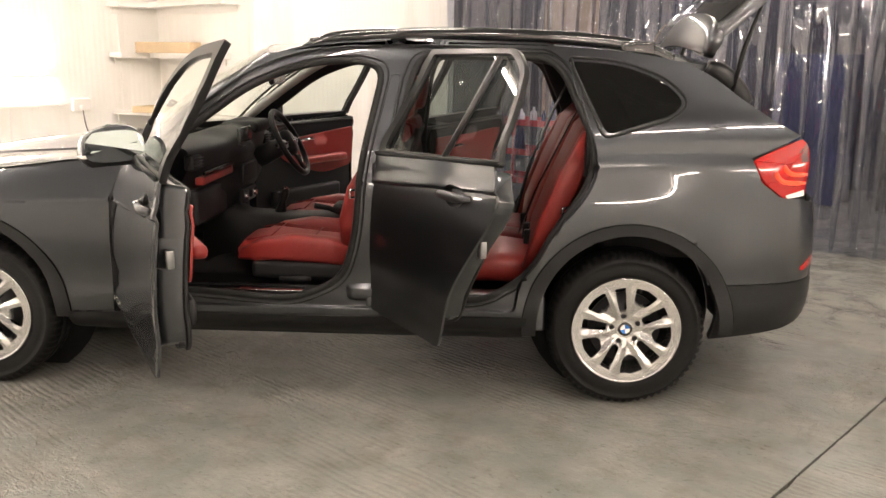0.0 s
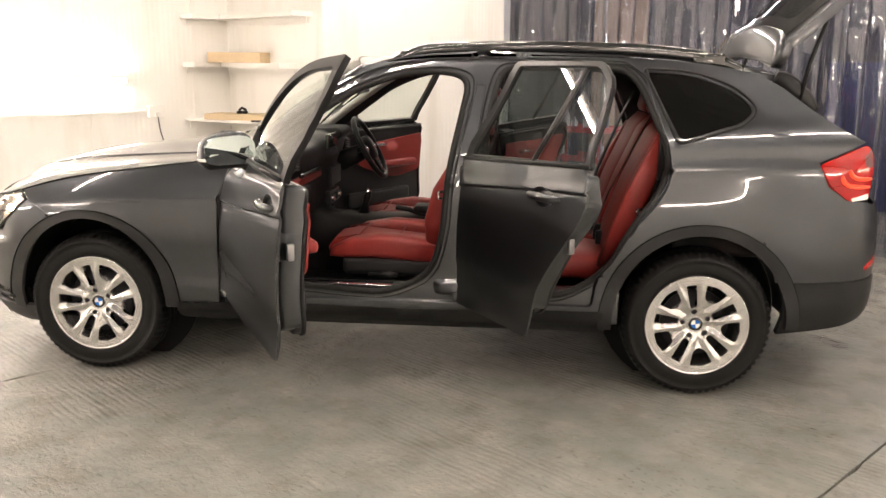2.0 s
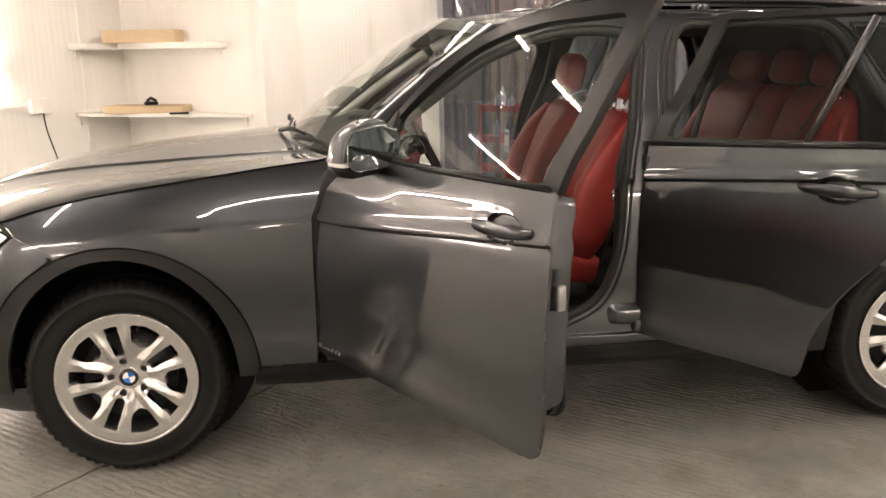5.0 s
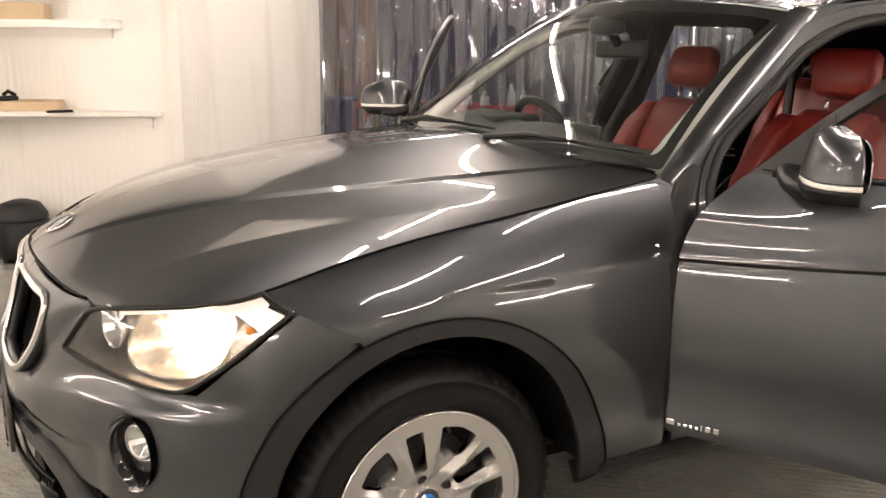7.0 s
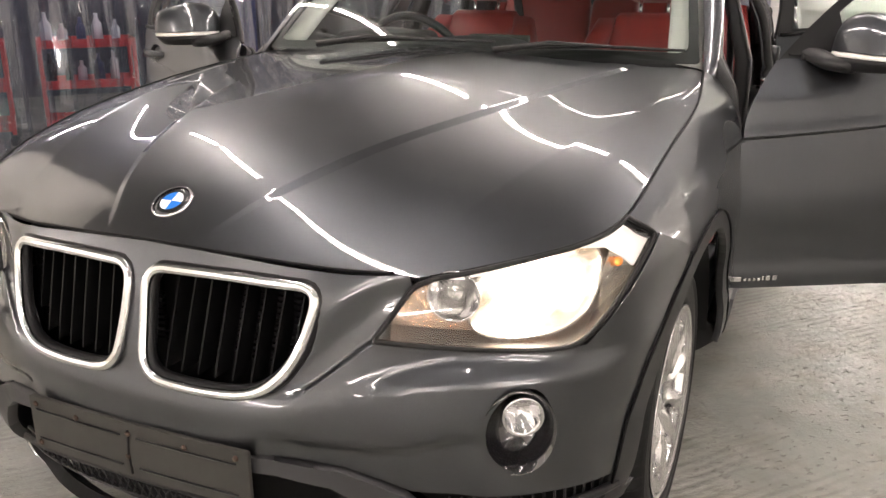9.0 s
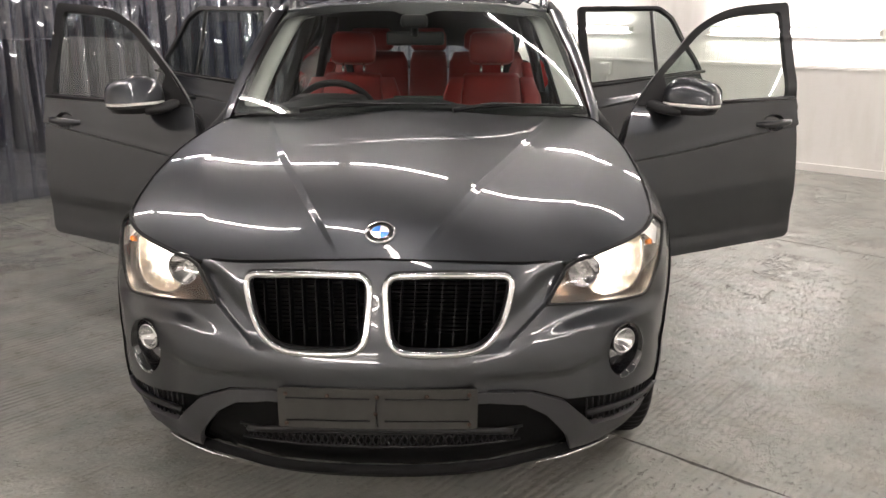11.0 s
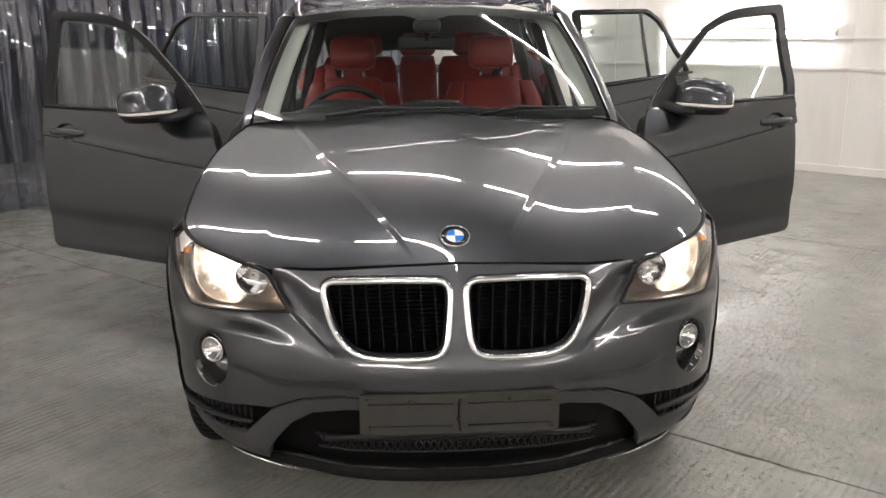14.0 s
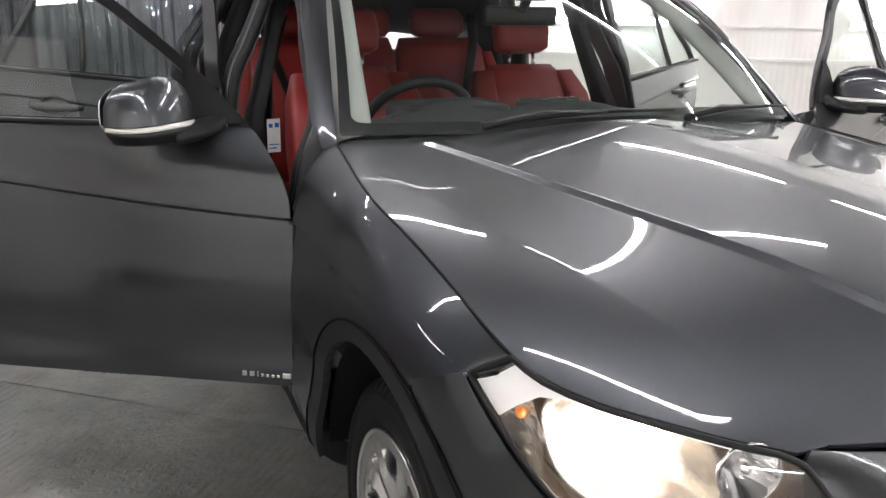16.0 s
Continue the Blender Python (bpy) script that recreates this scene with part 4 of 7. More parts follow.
def flare(x, z):
    """The swell of the wings round the wheel arches, with a soft outer edge."""
    a, b = np.hypot(x + 1.38, z - 0.335), np.hypot(x - 1.38, z - 0.335)
    low = 1 - (1 - sm((z - 0.42) / 0.12)) * (x < -1.38)
    return 0.010 * (1 - sm((a - 0.44) / 0.34)) * low + 0.008 * (1 - sm((b - 0.45) / 0.22))


def side_y(x, z):
    """Half the car's width at a place along it and a height."""
    x, z = np.asarray(x, float), np.asarray(z, float)
    w = np.minimum(yf(x - x0(z)), yr(xr(z) - x))
    h = z - lift(x, z)
    wing = sm((-0.80 - x) / 0.45) * sm((z - 0.60) / 0.15)
    y = w * (bz(h) * (1 - wing) + wing_bz(h) * wing) / HALF
    y = y + ledge(np.clip(z - lift(x, z), 0.52, 0.95)) * sm((x + 1.45) / 0.95) * (1 - sm((x - 1.30) / 0.42))   # tuck under the shoulder crease
    return y - waist(x, z) + flare(x, z)


def waist(x, z):
    """How far the cabin draws in over the front shoulder."""
    return 0.06 * sm((-0.25 - x) / 0.5) * sm((z - 0.93) / 0.14)


def side_full(x, z):
    """The side without the waist, for the wing."""
    return side_y(x, z) + waist(np.asarray(x, float), np.asarray(z, float))


def side(s, off=0.0):
    def f(x, z):
        return np.stack([x, s * (side_y(x, z) + off), z], 1)
    return f


hood_c = spline([-2.3, -2.105, -2.03, -1.9, -1.8, -1.5, -1.2, -0.9, -0.6], [0.68, 0.824, 0.864, 0.914, 0.942, 0.995, 1.030, 1.056, 1.075])
hood_e = spline([-2.12, -2.03, -1.943, -1.876, -1.835, -1.79, -1.74, -1.65, -1.4, -1.1, -0.77, -0.6], [0.22, 0.457, 0.606, 0.687, 0.721, 0.748, 0.768, 0.786, 0.796, 0.793, 0.752, 0.735])
hood_e0 = hood_e


def hood_e(x):
    return hood_e0(x) + 0.011 * (1 - sm((np.asarray(x, float) + 1.80) / 0.25))


sweep = soft(pchip([0, 0.2, 0.457, 0.606, 0.687, 0.75, 0.79, 0.9], [0, 0.016, 0.080, 0.117, 0.147, 0.19, 0.24, 0.36]), 0.0, 0.9, 0.04)
crease = spline([-2.12, -1.97, -1.78, -1.5, -1.24, -1.0, -0.6], [0.085, 0.165, 0.243, 0.345, 0.425, 0.492, 0.60])
outer = spline([-2.0, -1.8, -1.6, -1.4, -1.2, -0.9], [0.47, 0.54, 0.598, 0.655, 0.695, 0.72])


def flank(x):
    """Width of the slope beside the raised middle of the bonnet, drawn in towards the screen."""
    return 0.013 + 0.011 * sm((x + 2.1) / 0.3) - 0.006 * sm((x + 1.5) / 0.7)


def hood(x, y):
    a = np.abs(y)
    z = hood_c(x - sweep(a)) - 0.036 * sm(a / 0.6)
    d = a - crease(x)
    fade = sm((x + 2.12) / 0.16)
    z = z + (0.0048 * (1 - np.clip(d / flank(x), 0, 1)) + 0.007 * np.exp(-np.clip(d, 0, 1) / 0.12)) * fade - 0.008
    e, o = hood_e(np.clip(x, -2.1, -0.6)), outer(x)
    ridge = np.where(a < o, np.clip((a - o + 0.32) / 0.32, 0, 1) ** 2, np.clip((e - a) / np.maximum(e - o, 0.03), 0, 1))
    z = z + 0.008 * ridge * sm((x + 1.98) / 0.22) * (1 - sm((x + 1.80) / 1.0))
    return np.stack([x, y, z], 1)


def fender_top(x):
    return hood(np.asarray(x, float), -hood_e(x))[:, 2]


def fender(s):
    def f(x, z):
        t = np.clip((fender_top(x) - z) / 0.20, 0, 1)
        y = side_full(x, z) - (side_full(x, fender_top(x)) - hood_e(x)) * (1 - t) ** 3
        return np.stack([x, s * y, z], 1)
    return f


def nose(q, z):
    a = np.abs(q)
    return np.stack([x0(z) + s_dx(a), np.sign(q) * s_y(a) * bz(z) / HALF, z], 1)


def tail(q, z):
    a = np.abs(q)
    return np.stack([xr(z) - r_dx(a), np.sign(q) * r_y(a) * bz(z - lift(np.full_like(z, 2.1), z)) / HALF, z], 1)


def screen(u, v):
    """The windscreen: u across from -1 to 1, v up from 0 to 1."""
    c = 1 - u * u
    x = (-0.70 - 0.17 * c) * (1 - v) + (-0.145 - 0.10 * c) * v - 0.02 * np.sin(np.pi * v)
    y = u * (0.73 * (1 - v) + 0.595 * v)
    z = (1.035 + 0.012 * c) * (1 - v) + (1.435 + 0.045 * c) * v + 0.025 * np.sin(np.pi * v)
    return np.stack([x, y, z], 1)


roof_c = spline([-0.3, 0, 0.4, 0.8, 1.2, 1.5, 1.75], [1.465, 1.497, 1.512, 1.512, 1.50, 1.475, 1.44])


def roof(x, y):
    return np.stack([x, y, roof_c(x) - 0.045 * np.abs(y / 0.6) ** 2.2], 1)

# ---- the car ----
car = tagged(new("car"), "dark grey metallic SUV, red leather seats, all doors and tailgate open", "car")


def ellipse(cx, cz, a, b, n=24):
    return [(cx + a * math.cos(t), cz + b * math.sin(t)) for t in np.linspace(0, 2 * np.pi, n + 1)[:-1]]


def blown(s, off, outline):
    """One even curve for a side window, through the body side round it."""
    q = np.array(dense([p[:2] for p in outline], 0.03))
    cols = lambda x, z: np.stack([np.ones_like(x), x, z, x * x, x * z, z * z], 1)
    k = np.linalg.lstsq(cols(q[:, 0], q[:, 1]), side_y(q[:, 0], q[:, 1]), rcond=None)[0]

    def f(x, z):
        return np.stack([x, s * (cols(x, z) @ k + off), z], 1)
    return f


def shifted(fn, d):
    """The same surface moved by d, sunk or proud of the first."""
    def f(a, b):
        return fn(a, b) + np.array(d)[None]
    return f


def both(half):
    """A closed outline out of its half with a >= 0 that begins and ends on the middle line."""
    return half + [(-a, b) for a, b in half[::-1]][1:-1]


def on(fn, pts, lift=0.0):
    """Places on a surface, for rods laid along it."""
    q = np.array([p[:2] for p in pts], float)
    return [Vector(v) for v in fn(q[:, 0], q[:, 1])]


A_FRONT = [(-0.62, 0.47, .06), (0.0, 0.425, .1), (0.20, 0.52, .08), (0.255, 0.70, .1), (0.27, 0.95, .1), (0.355, 1.38, .07), (0.23, 1.415, .1), (0.02, 1.395, .1), (-0.20, 1.31, .1), (-0.50, 1.09, .03), (-0.62, 0.95, .05)]
A_REAR = [(0.41, 0.47, .06), (0.78, 0.435, .08), (0.97, 0.55, .1), (1.08, 0.76, .08), (1.205, 0.93, .1), (1.225, 1.08, .08), (1.10, 1.37, .05), (1.03, 1.43, .05), (0.50, 1.43, .06), (0.455, 1.30, .1), (0.41, 0.95, .1)]
Q_WIN = [(1.125, 1.42, .02), (1.32, 1.41, .1), (1.50, 1.345, .06), (1.58, 1.265, .05), (1.53, 1.215, .05), (1.262, 1.135, .03)]
R_LAMP = [(1.845, 1.045, .02), (2.06, 1.125, .02), (2.10, 1.08, .03), (2.09, 0.895, .02), (1.99, 0.885, .02), (1.89, 0.955, .04)]


def ring_outline():
    p = [(-0.735, 0.37), (-0.735, 0.85), (-0.675, 0.968)]
    p += flow([(-0.615, 1.035), (-0.42, 1.215), (-0.15, 1.415), (0.02, 1.455), (0.3, 1.475), (0.8, 1.482), (1.2, 1.470), (1.5, 1.435), (1.68, 1.375), (1.82, 1.275), (1.95, 1.19), (2.055, 1.135)], 4)
    p += [(1.838, 1.052), (1.885, 0.952), (1.975, 0.888)]
    p += [(1.81, 0.82), (1.66, 0.725)]
    p += [(1.38 + 0.424 * math.cos(a), 0.335 + 0.436 * math.sin(a)) for a in np.radians(np.linspace(58, 176, 16))]
    p += [(0.935, 0.365)]
    return p


def arch_line(cx, rx, rz, a0, a1, n=30):
    return [(cx + rx * math.cos(t), 0.335 + rz * math.sin(t)) for t in np.radians(np.linspace(a0, a1, n))]


def arch_outline(cx, inner, outer, a0, a1, z0):
    """A band between two ellipses over the wheel, drawn down to z0 at its foremost or rearmost end."""
    out, inn = arch_line(cx, *outer, a0, a1), arch_line(cx, *inner, a1, a0)
    return out + [(out[-1][0], z0), (inn[0][0], z0)] + inn


DOORS = rnd([(-0.75, 0.398, .03), (-0.75, 0.85, .1), (-0.705, 0.955, .05), (-0.605, 1.05, .02), (-0.424, 1.215, .15), (-0.172, 1.391, .12), (0.05, 1.460, .15), (0.42, 1.480, .02), (1.033, 1.467, .03),
             (1.126, 1.403, .03), (1.22, 1.095, .02), (1.24, 0.97, .08), (1.17, 0.848, .08), (1.035, 0.697, .15), (0.94, 0.548, .1), (0.918, 0.399, .03)])


def rebate(s):
    """The body side, sunk where the doors close against it."""
    base = side(s)

    def f(x, z):
        p = base(x, z)
        q = np.stack([x, z], 1)
        d = np.where(inside(q, DOORS), border_gap(q, [DOORS]), 0)
        p[:, 1] -= s * 0.026 * sm(d / 0.012)
        return p
    return f


def inset(poly, d):
    """The outline drawn in by d."""
    q = np.array(poly)
    t = np.roll(q, -1, 0) - np.roll(q, 1, 0)
    n = np.stack([-t[:, 1], t[:, 0]], 1) / (np.linalg.norm(t, axis=1, keepdims=True) + 1e-9)
    area = np.sum(q[:, 0] * np.roll(q[:, 1], -1) - np.roll(q[:, 0], -1) * q[:, 1])
    return [tuple(p) for p in q + n * d * (1 if area > 0 else -1)]


def tucked(s):
    """The sill, rolled in under the doors."""
    def f(x, z):
        return np.stack([x, s * (side_y(x, z) + 0.010 - 0.10 * np.clip((0.350 - z) / 0.105, 0, 1) ** 1.7), z], 1)
    return f


for s in (-1, 1):
    steps = [inset(DOORS, d) + inset(DOORS, d)[:1] for d in (0.0, 0.006, 0.012)]
    sheet("body_side", ring_outline(), rebate(s), PAINT, car, [rnd(A_FRONT), rnd(A_REAR), rnd(Q_WIN)], 0.022, 0.03, (0, s, 0), lines=steps + [crest(0.820, 1.24, 2.0), crest(0.829, 1.24, 2.0)])
    fo = [(-0.766, 0.36), (-0.766, 0.85), (-0.698, 0.978), (-0.628, 1.03)] + flow([(x, float(fender_top([x])[0]) - 0.001) for x in (-0.64, -0.72, -0.9, -1.1, -1.4, -1.55, -1.64, -1.70, -1.735)], 4)
    fo += [(-1.712, 0.820), (-1.64, 0.783), (-1.56, 0.745)]
    fo += [(-1.38 + 0.421 * math.cos(a), 0.335 + 0.433 * math.sin(a)) for a in np.radians(np.linspace(113, 4, 14))]
    sheet("front_wing", fo, fender(s), PAINT, car, (), 0.014, 0.02, (0, s, 0), lines=[crest(0.820, -1.1, -0.76, 30), crest(0.829, -1.1, -0.76, 30)])
    sheet("quarter_glass", rnd(Q_WIN), blown(s, -0.008, Q_WIN), PRIVACY, car, (), 0.05, 0.004, (0, s, 0), label="dark tinted glass", back=CLEAR)
    bm = bmesh.new()
    tube(bm, on(side(s, 0.0), dense(rnd([(1.11, 1.432, .02), (1.32, 1.423, .1), (1.51, 1.355, .06), (1.597, 1.265, .05), (1.537, 1.202, .05), (1.25, 1.12, .03)]), 0.03) + [(1.12, 1.43)]), 0.007, 6)
    part("quarter_glass_trim", fixn(bm), BLACK, car)
    # plastic over the wheel arches and the sill
    sheet("arch_cladding", arch_outline(-1.38, (0.364, 0.405), (0.431, 0.442), 0, 181, 0.285), side(s, 0.004), CLAD, car, (), 0.03, 0.02, (0, s, 0), label="matt dark plastic edging")
    sheet("arch_cladding", arch_outline(1.38, (0.376, 0.402), (0.434, 0.447), -2, 182, 0.30), side(s, 0.009), CLAD, car, (), 0.03, 0.03, (0, s, 0), label="matt dark plastic edging")
    sheet("sill_cladding", rnd([(-0.96, 0.362, .01), (-0.73, 0.366, .02), (-0.46, 0.370, .02), (0.1, 0.368, .02), (0.97, 0.385, .01), (0.99, 0.262, .03), (0.4, 0.245, .05), (-0.6, 0.245, .05), (-0.98, 0.262, .03)]), tucked(s), BLACK, car, (), 0.04, 0.06, (0, s, 0), label="matt dark plastic sill")
    # liners
    for cx in (-1.38, 1.38):
        bm = bmesh.new()
        prev = None
        for t in np.radians(np.linspace(2, 178, 25)):
            lx, lz = cx + 0.40 * math.cos(t), 0.335 + 0.40 * math.sin(t)
            v = [bm.verts.new((lx, s * yy, lz)) for yy in (0.55, min(0.85, float(side_y(lx, lz)) - 0.02))]
            if prev:
                bm.faces.new((*prev, *v[::-1]))
            prev = v
        part("arch_liner", fixn(bm), BLACK, car, "black wheel arch liner")
        bm = bmesh.new()
        lathe(bm, [(0.0, -0.01), (0.40, -0.01), (0.40, 0.0), (0.0, 0.0)], 32, Matrix.Translation((cx, s * 0.55, 0.335)) @ Matrix.Rotation(radians(90), 4, "X"))
        part("liner_back", fixn(bm), BLACK, car)
    # door seals
    for ap in (A_FRONT, A_REAR):
        lp = dense(rnd(ap), 0.03)
        bm = bmesh.new()
        tube(bm, on(side(s, -0.036), lp + lp[:2]), 0.016, 8, False)
        part("door_seal", fixn(bm), RUBBER, car, "black rubber door seal")
    for ap in (A_FRONT, A_REAR):
        mx, mz = sum(p[0] for p in ap) / len(ap), sum(p[1] for p in ap) / len(ap)
        lp = dense(rnd([(mx + (a - mx) * 1.075, mz + (b - mz) * 1.045, q) for a, b, q in ap]), 0.03)
        bm = bmesh.new()
        tube(bm, on(side(s, -0.025), lp + lp[:2]), 0.0045, 6, False)
        part("edge_strip", fixn(bm), RUBBER, car, "thin black inner seal")
    for zz, hh in ((0.43, 0.022), (0.68, 0.03), (0.98, 0.03)):
        bm = bmesh.new()
        yy = float(side_y(0.34, zz)) - 0.02
        box(bm, (0.30 if zz < 0.5 else 0.325, -0.022, -hh), (0.385, 0.022, hh), 0.012, Matrix.Translation((0, s * yy, zz)), 3)
        part("rear_door_hinge", fixn(bm), PAINT, car, "painted door hinge")
    # pressed hump with a plug at the pillar's foot, and the bead pressed into the pillar
    yp = float(side_y(0.285, 0.463)) - 0.026
    bm = bmesh.new()
    rings = []
    for w, hh, o in ((0.074, 0.040, -0.004), (0.066, 0.034, 0.004), (0.048, 0.024, 0.020), (0.040, 0.018, 0.0235)):
        rings.append([bm.verts.new((0.285 + w * math.copysign(abs(math.cos(t)) ** 0.5, math.cos(t)), s * (yp + o), 0.465 + hh * math.copysign(abs(math.sin(t)) ** 0.5, math.sin(t)))) for t in np.linspace(0, 2 * math.pi, 25)[:-1]])
    for u, v in zip(rings, rings[1:]):
        for i in range(24):
            bm.faces.new((u[i], u[(i + 1) % 24], v[(i + 1) % 24], v[i]))
    bm.faces.new(rings[-1])
    part("pillar_hump", fixn(bm), PAINT, car, "pressed hump at the foot of the pillar")
    bm = bmesh.new()
    box(bm, (0.252, -0.010, 0.436), (0.312, 0.010, 0.454), 0.006, Matrix.Translation((0, s * (yp + 0.012), 0)))
    part("pillar_plug", fixn(bm), BLACK, car)
    bead = dense(rnd([(0.318, 1.05, .015), (0.380, 1.05, .015), (0.425, 1.355, .015), (0.385, 1.355, .015)]), 0.03)
    bm = bmesh.new()
    tube(bm, on(side(s, -0.0265), bead + bead[:2]), 0.0035, 6, False)
    part("pillar_bead", fixn(bm), PAINT, car)
    # sill plate, striker and the like
    bm = bmesh.new()
    box(bm, (-0.52, -0.03, 0), (0.02, 0.03, 0.006), 0.002, Matrix.Translation((0, s * 0.79, 0.452)))
    part("sill_plate", bm, CHROME, car, "brushed metal door sill plate")
    bm = bmesh.new()
    tube(bm, [(0.262, s * 0.80, 0.86), (0.23, s * 0.83, 0.86), (0.23, s * 0.83, 0.89), (0.262, s * 0.80, 0.89)], 0.006, 6)
    part("door_striker", fixn(bm), CHROME, car)
    bm = bmesh.new()
    tube(bm, [(1.13, s * 0.78, 0.80), (1.10, s * 0.82, 0.80), (1.10, s * 0.82, 0.83), (1.13, s * 0.78, 0.83)], 0.006, 6)
    part("door_striker", fixn(bm), CHROME, car)
    # rear lamps
    sheet("rear_lamp", rnd(R_LAMP), side(s, 0.004), RED_LENS, car, (), 0.03, 0.03, (0, s, 0), label="lit red rear lamp")
    for line in (((1.972, 1.020), (1.984, 1.000), (2.015, 0.984), (2.084, 0.980)), ((1.938, 0.996), (1.952, 0.970), (1.988, 0.952), (2.080, 0.945))):
        bm = bmesh.new()
        tube(bm, on(side(s, 0.004), flow(list(line), 6)), [0.007] * 2 + [0.0095] * 15 + [0.006] * 2, 8)
        part("lamp_bar", fixn(bm), LAMP_BAR, car, "glowing red lamp bar")
    sheet("smoked_corner", rnd([(2.035, 1.075, .012), (2.085, 1.105, .01), (2.092, 1.03, .01), (2.05, 1.03, .015)]), side(s, 0.0065), SEAM_RED, car, (), 0.02, 0.004, (0, s, 0), label="smoked red corner of the rear lamp")
    # two thin raised lines across the lens, in the lens red
    bm = bmesh.new()
    tube(bm, on(side(s, 0.0045), flow([(1.862, 1.040), (1.93, 1.034), (2.008, 1.030), (2.075, 1.088)], 4)), 0.0022, 6)
    part("lens_line", fixn(bm), RED_LENS, car)
    bm = bmesh.new()
    tube(bm, on(side(s, 0.0045), flow([(1.905, 0.950), (1.95, 0.958), (1.992, 0.975), (2.005, 1.028)], 4)), 0.0022, 6)
    part("lens_line", fixn(bm), RED_LENS, car)
    sheet("reversing_lens", rnd([(1.99, 0.90, .005), (2.08, 0.918, .005), (2.085, 0.893, .005), (2.0, 0.887, .005)]), side(s, 0.008), WHITE_LENS, car, (), 0.02, 0.01, (0, s, 0))
    sheet("reflector", rnd([(2.10, 0.592, .005), (2.175, 0.635, .01), (2.18, 0.60, .005), (2.105, 0.575, .005)]), side(s, 0.006), RED_LENS, car, (), 0.03, 0.01, (0, s, 0), label="red reflector")

# bonnet
front_edge = [(float(-2.105 + 0.41 * y * y), y) for y in np.linspace(0, 0.457, 7)]
half = front_edge + [(float(x), float(hood_e(x)) - 0.0035) for x in np.linspace(-2.012, -0.735, 44)] + [(-0.712, 0.727), (-0.702, 0.708), (-0.705, 0.685)]
back_edge = [(-0.848 + 0.155 * (y / 0.70) ** 2, y) for y in np.linspace(0.63, 0, 8)]
right = half + back_edge
left = [(x, -y) for x, y in right[::-1]][1:-1]
folds = []
for g in (-1, 1):
    for off in (-0.001, 0.003):
        folds.append([(float(x), g * (float(crease(x)) + off)) for x in np.linspace(-2.09, -0.8, 60)])
    for off in (-0.002, 0.002):
        folds.append([(float(x), g * (float(crease(x) + flank(x)) + off)) for x in np.linspace(-2.09, -0.8, 60)])
    folds.append([(float(x), g * (float(outer(x)) - 0.006)) for x in np.linspace(-1.95, -1.05, 40)])
    folds.append([(float(x), g * (float(outer(x)) + 0.006)) for x in np.linspace(-1.95, -1.05, 40)])
sheet("bonnet", right + left, hood, PAINT, car, (), 0.018, 0.014, (0, 0, 1), lines=folds)


def gap_line(pts, r=0.003):
    """A black rod sunk in a seam to draw the shade between two panels."""
    bm = bmesh.new()
    tube(bm, pts, r, 6)
    part("gap_shade", fixn(bm), SHADE_BLACK, car, "shade in a panel gap, drawn as a black rod")


for g in (-1, 1):
    seam = [(float(x), g * float(hood_e(x))) for x in np.linspace(-2.005, -0.735, 60)] + [(-0.712, g * 0.730), (-0.700, g * 0.708), (-0.702, g * 0.685)]
    gap_line([p + Vector((0, g * 0.001, -0.001)) for p in on(hood, seam)])
    for cx, rx, rz, a0, a1 in ((-1.38, 0.432, 0.443, 2, 178), (1.38, 0.435, 0.448, 4, 176)):
        gap_line(on(side(g, 0.0035), arch_line(cx, rx, rz, a0, a1, 50)), 0.0028)
    gap_line([p + Vector((0, g * 0.0, 0)) for p in on(fender(g), [(-1.722, 0.825), (-1.68, 0.803), (-1.62, 0.774), (-1.56, 0.745)])], 0.0036)
    # black rod that stands for the shade between wing and open door
    bm = bmesh.new()
    tube(bm, on(side(g, -0.03), [(-0.748, 0.40), (-0.748, 0.60), (-0.748, 0.86), (-0.697, 0.965), (-0.625, 1.03)]), 0.026, 10)
    part("hinge_gap_shade", fixn(bm), RUBBER, car, "black rod drawing the shade down the hinge gap")
gap_line([p + Vector((-0.002, 0, -0.001)) for p in on(hood, [(-2.1065 + 0.41 * y * y, y) for y in np.linspace(-0.46, 0.46, 41)])], 0.0032)

# cowl, wipers
bm = bmesh.new()
rows = []
for y in np.linspace(-0.72, 0.72, 15):
    u = y / 0.72
    a = Vector((-0.93 + 0.15 * u * u, y * 0.93, 1.005 - 0.03 * u * u)); b = Vector((-0.66 - 0.19 * (1 - u * u), y * 0.98, 1.035 + 0.012 * (1 - u * u)))
    rows.append([bm.verts.new(a), bm.verts.new(a.lerp(b, 0.5) - Vector((0, 0, 0.012))), bm.verts.new(b)])
for p, q in zip(rows, rows[1:]):
    for k in range(2):
        bm.faces.new((p[k], p[k + 1], q[k + 1], q[k]))
part("cowl", fixn(bm), BLACK, car, "black plastic scuttle panel")


def wiper(p0, p1):
    bm = bmesh.new()
    p0, p1 = Vector(p0), Vector(p1)
    tube(bm, [p0, p0.lerp(p1, 0.3) + Vector((0, 0, 0.02)), p0.lerp(p1, 0.62) + Vector((0, 0, 0.012))], [0.010, 0.008, 0.005], 8)
    tube(bm, [p0.lerp(p1, 0.15) + Vector((0.015, 0, 0.005)), p0.lerp(p1, 0.55) + Vector((0.012, 0, 0.012)), p1 + Vector((0.0, 0, 0.003))], [0.004, 0.006, 0.004], 6)
    part("wiper", fixn(bm), BLACK, car, "black windscreen wiper")


wiper((-0.872, 0.42, 1.060), (-0.845, -0.17, 1.080))
wiper((-0.885, -0.18, 1.062), (-0.72, -0.69, 1.062))

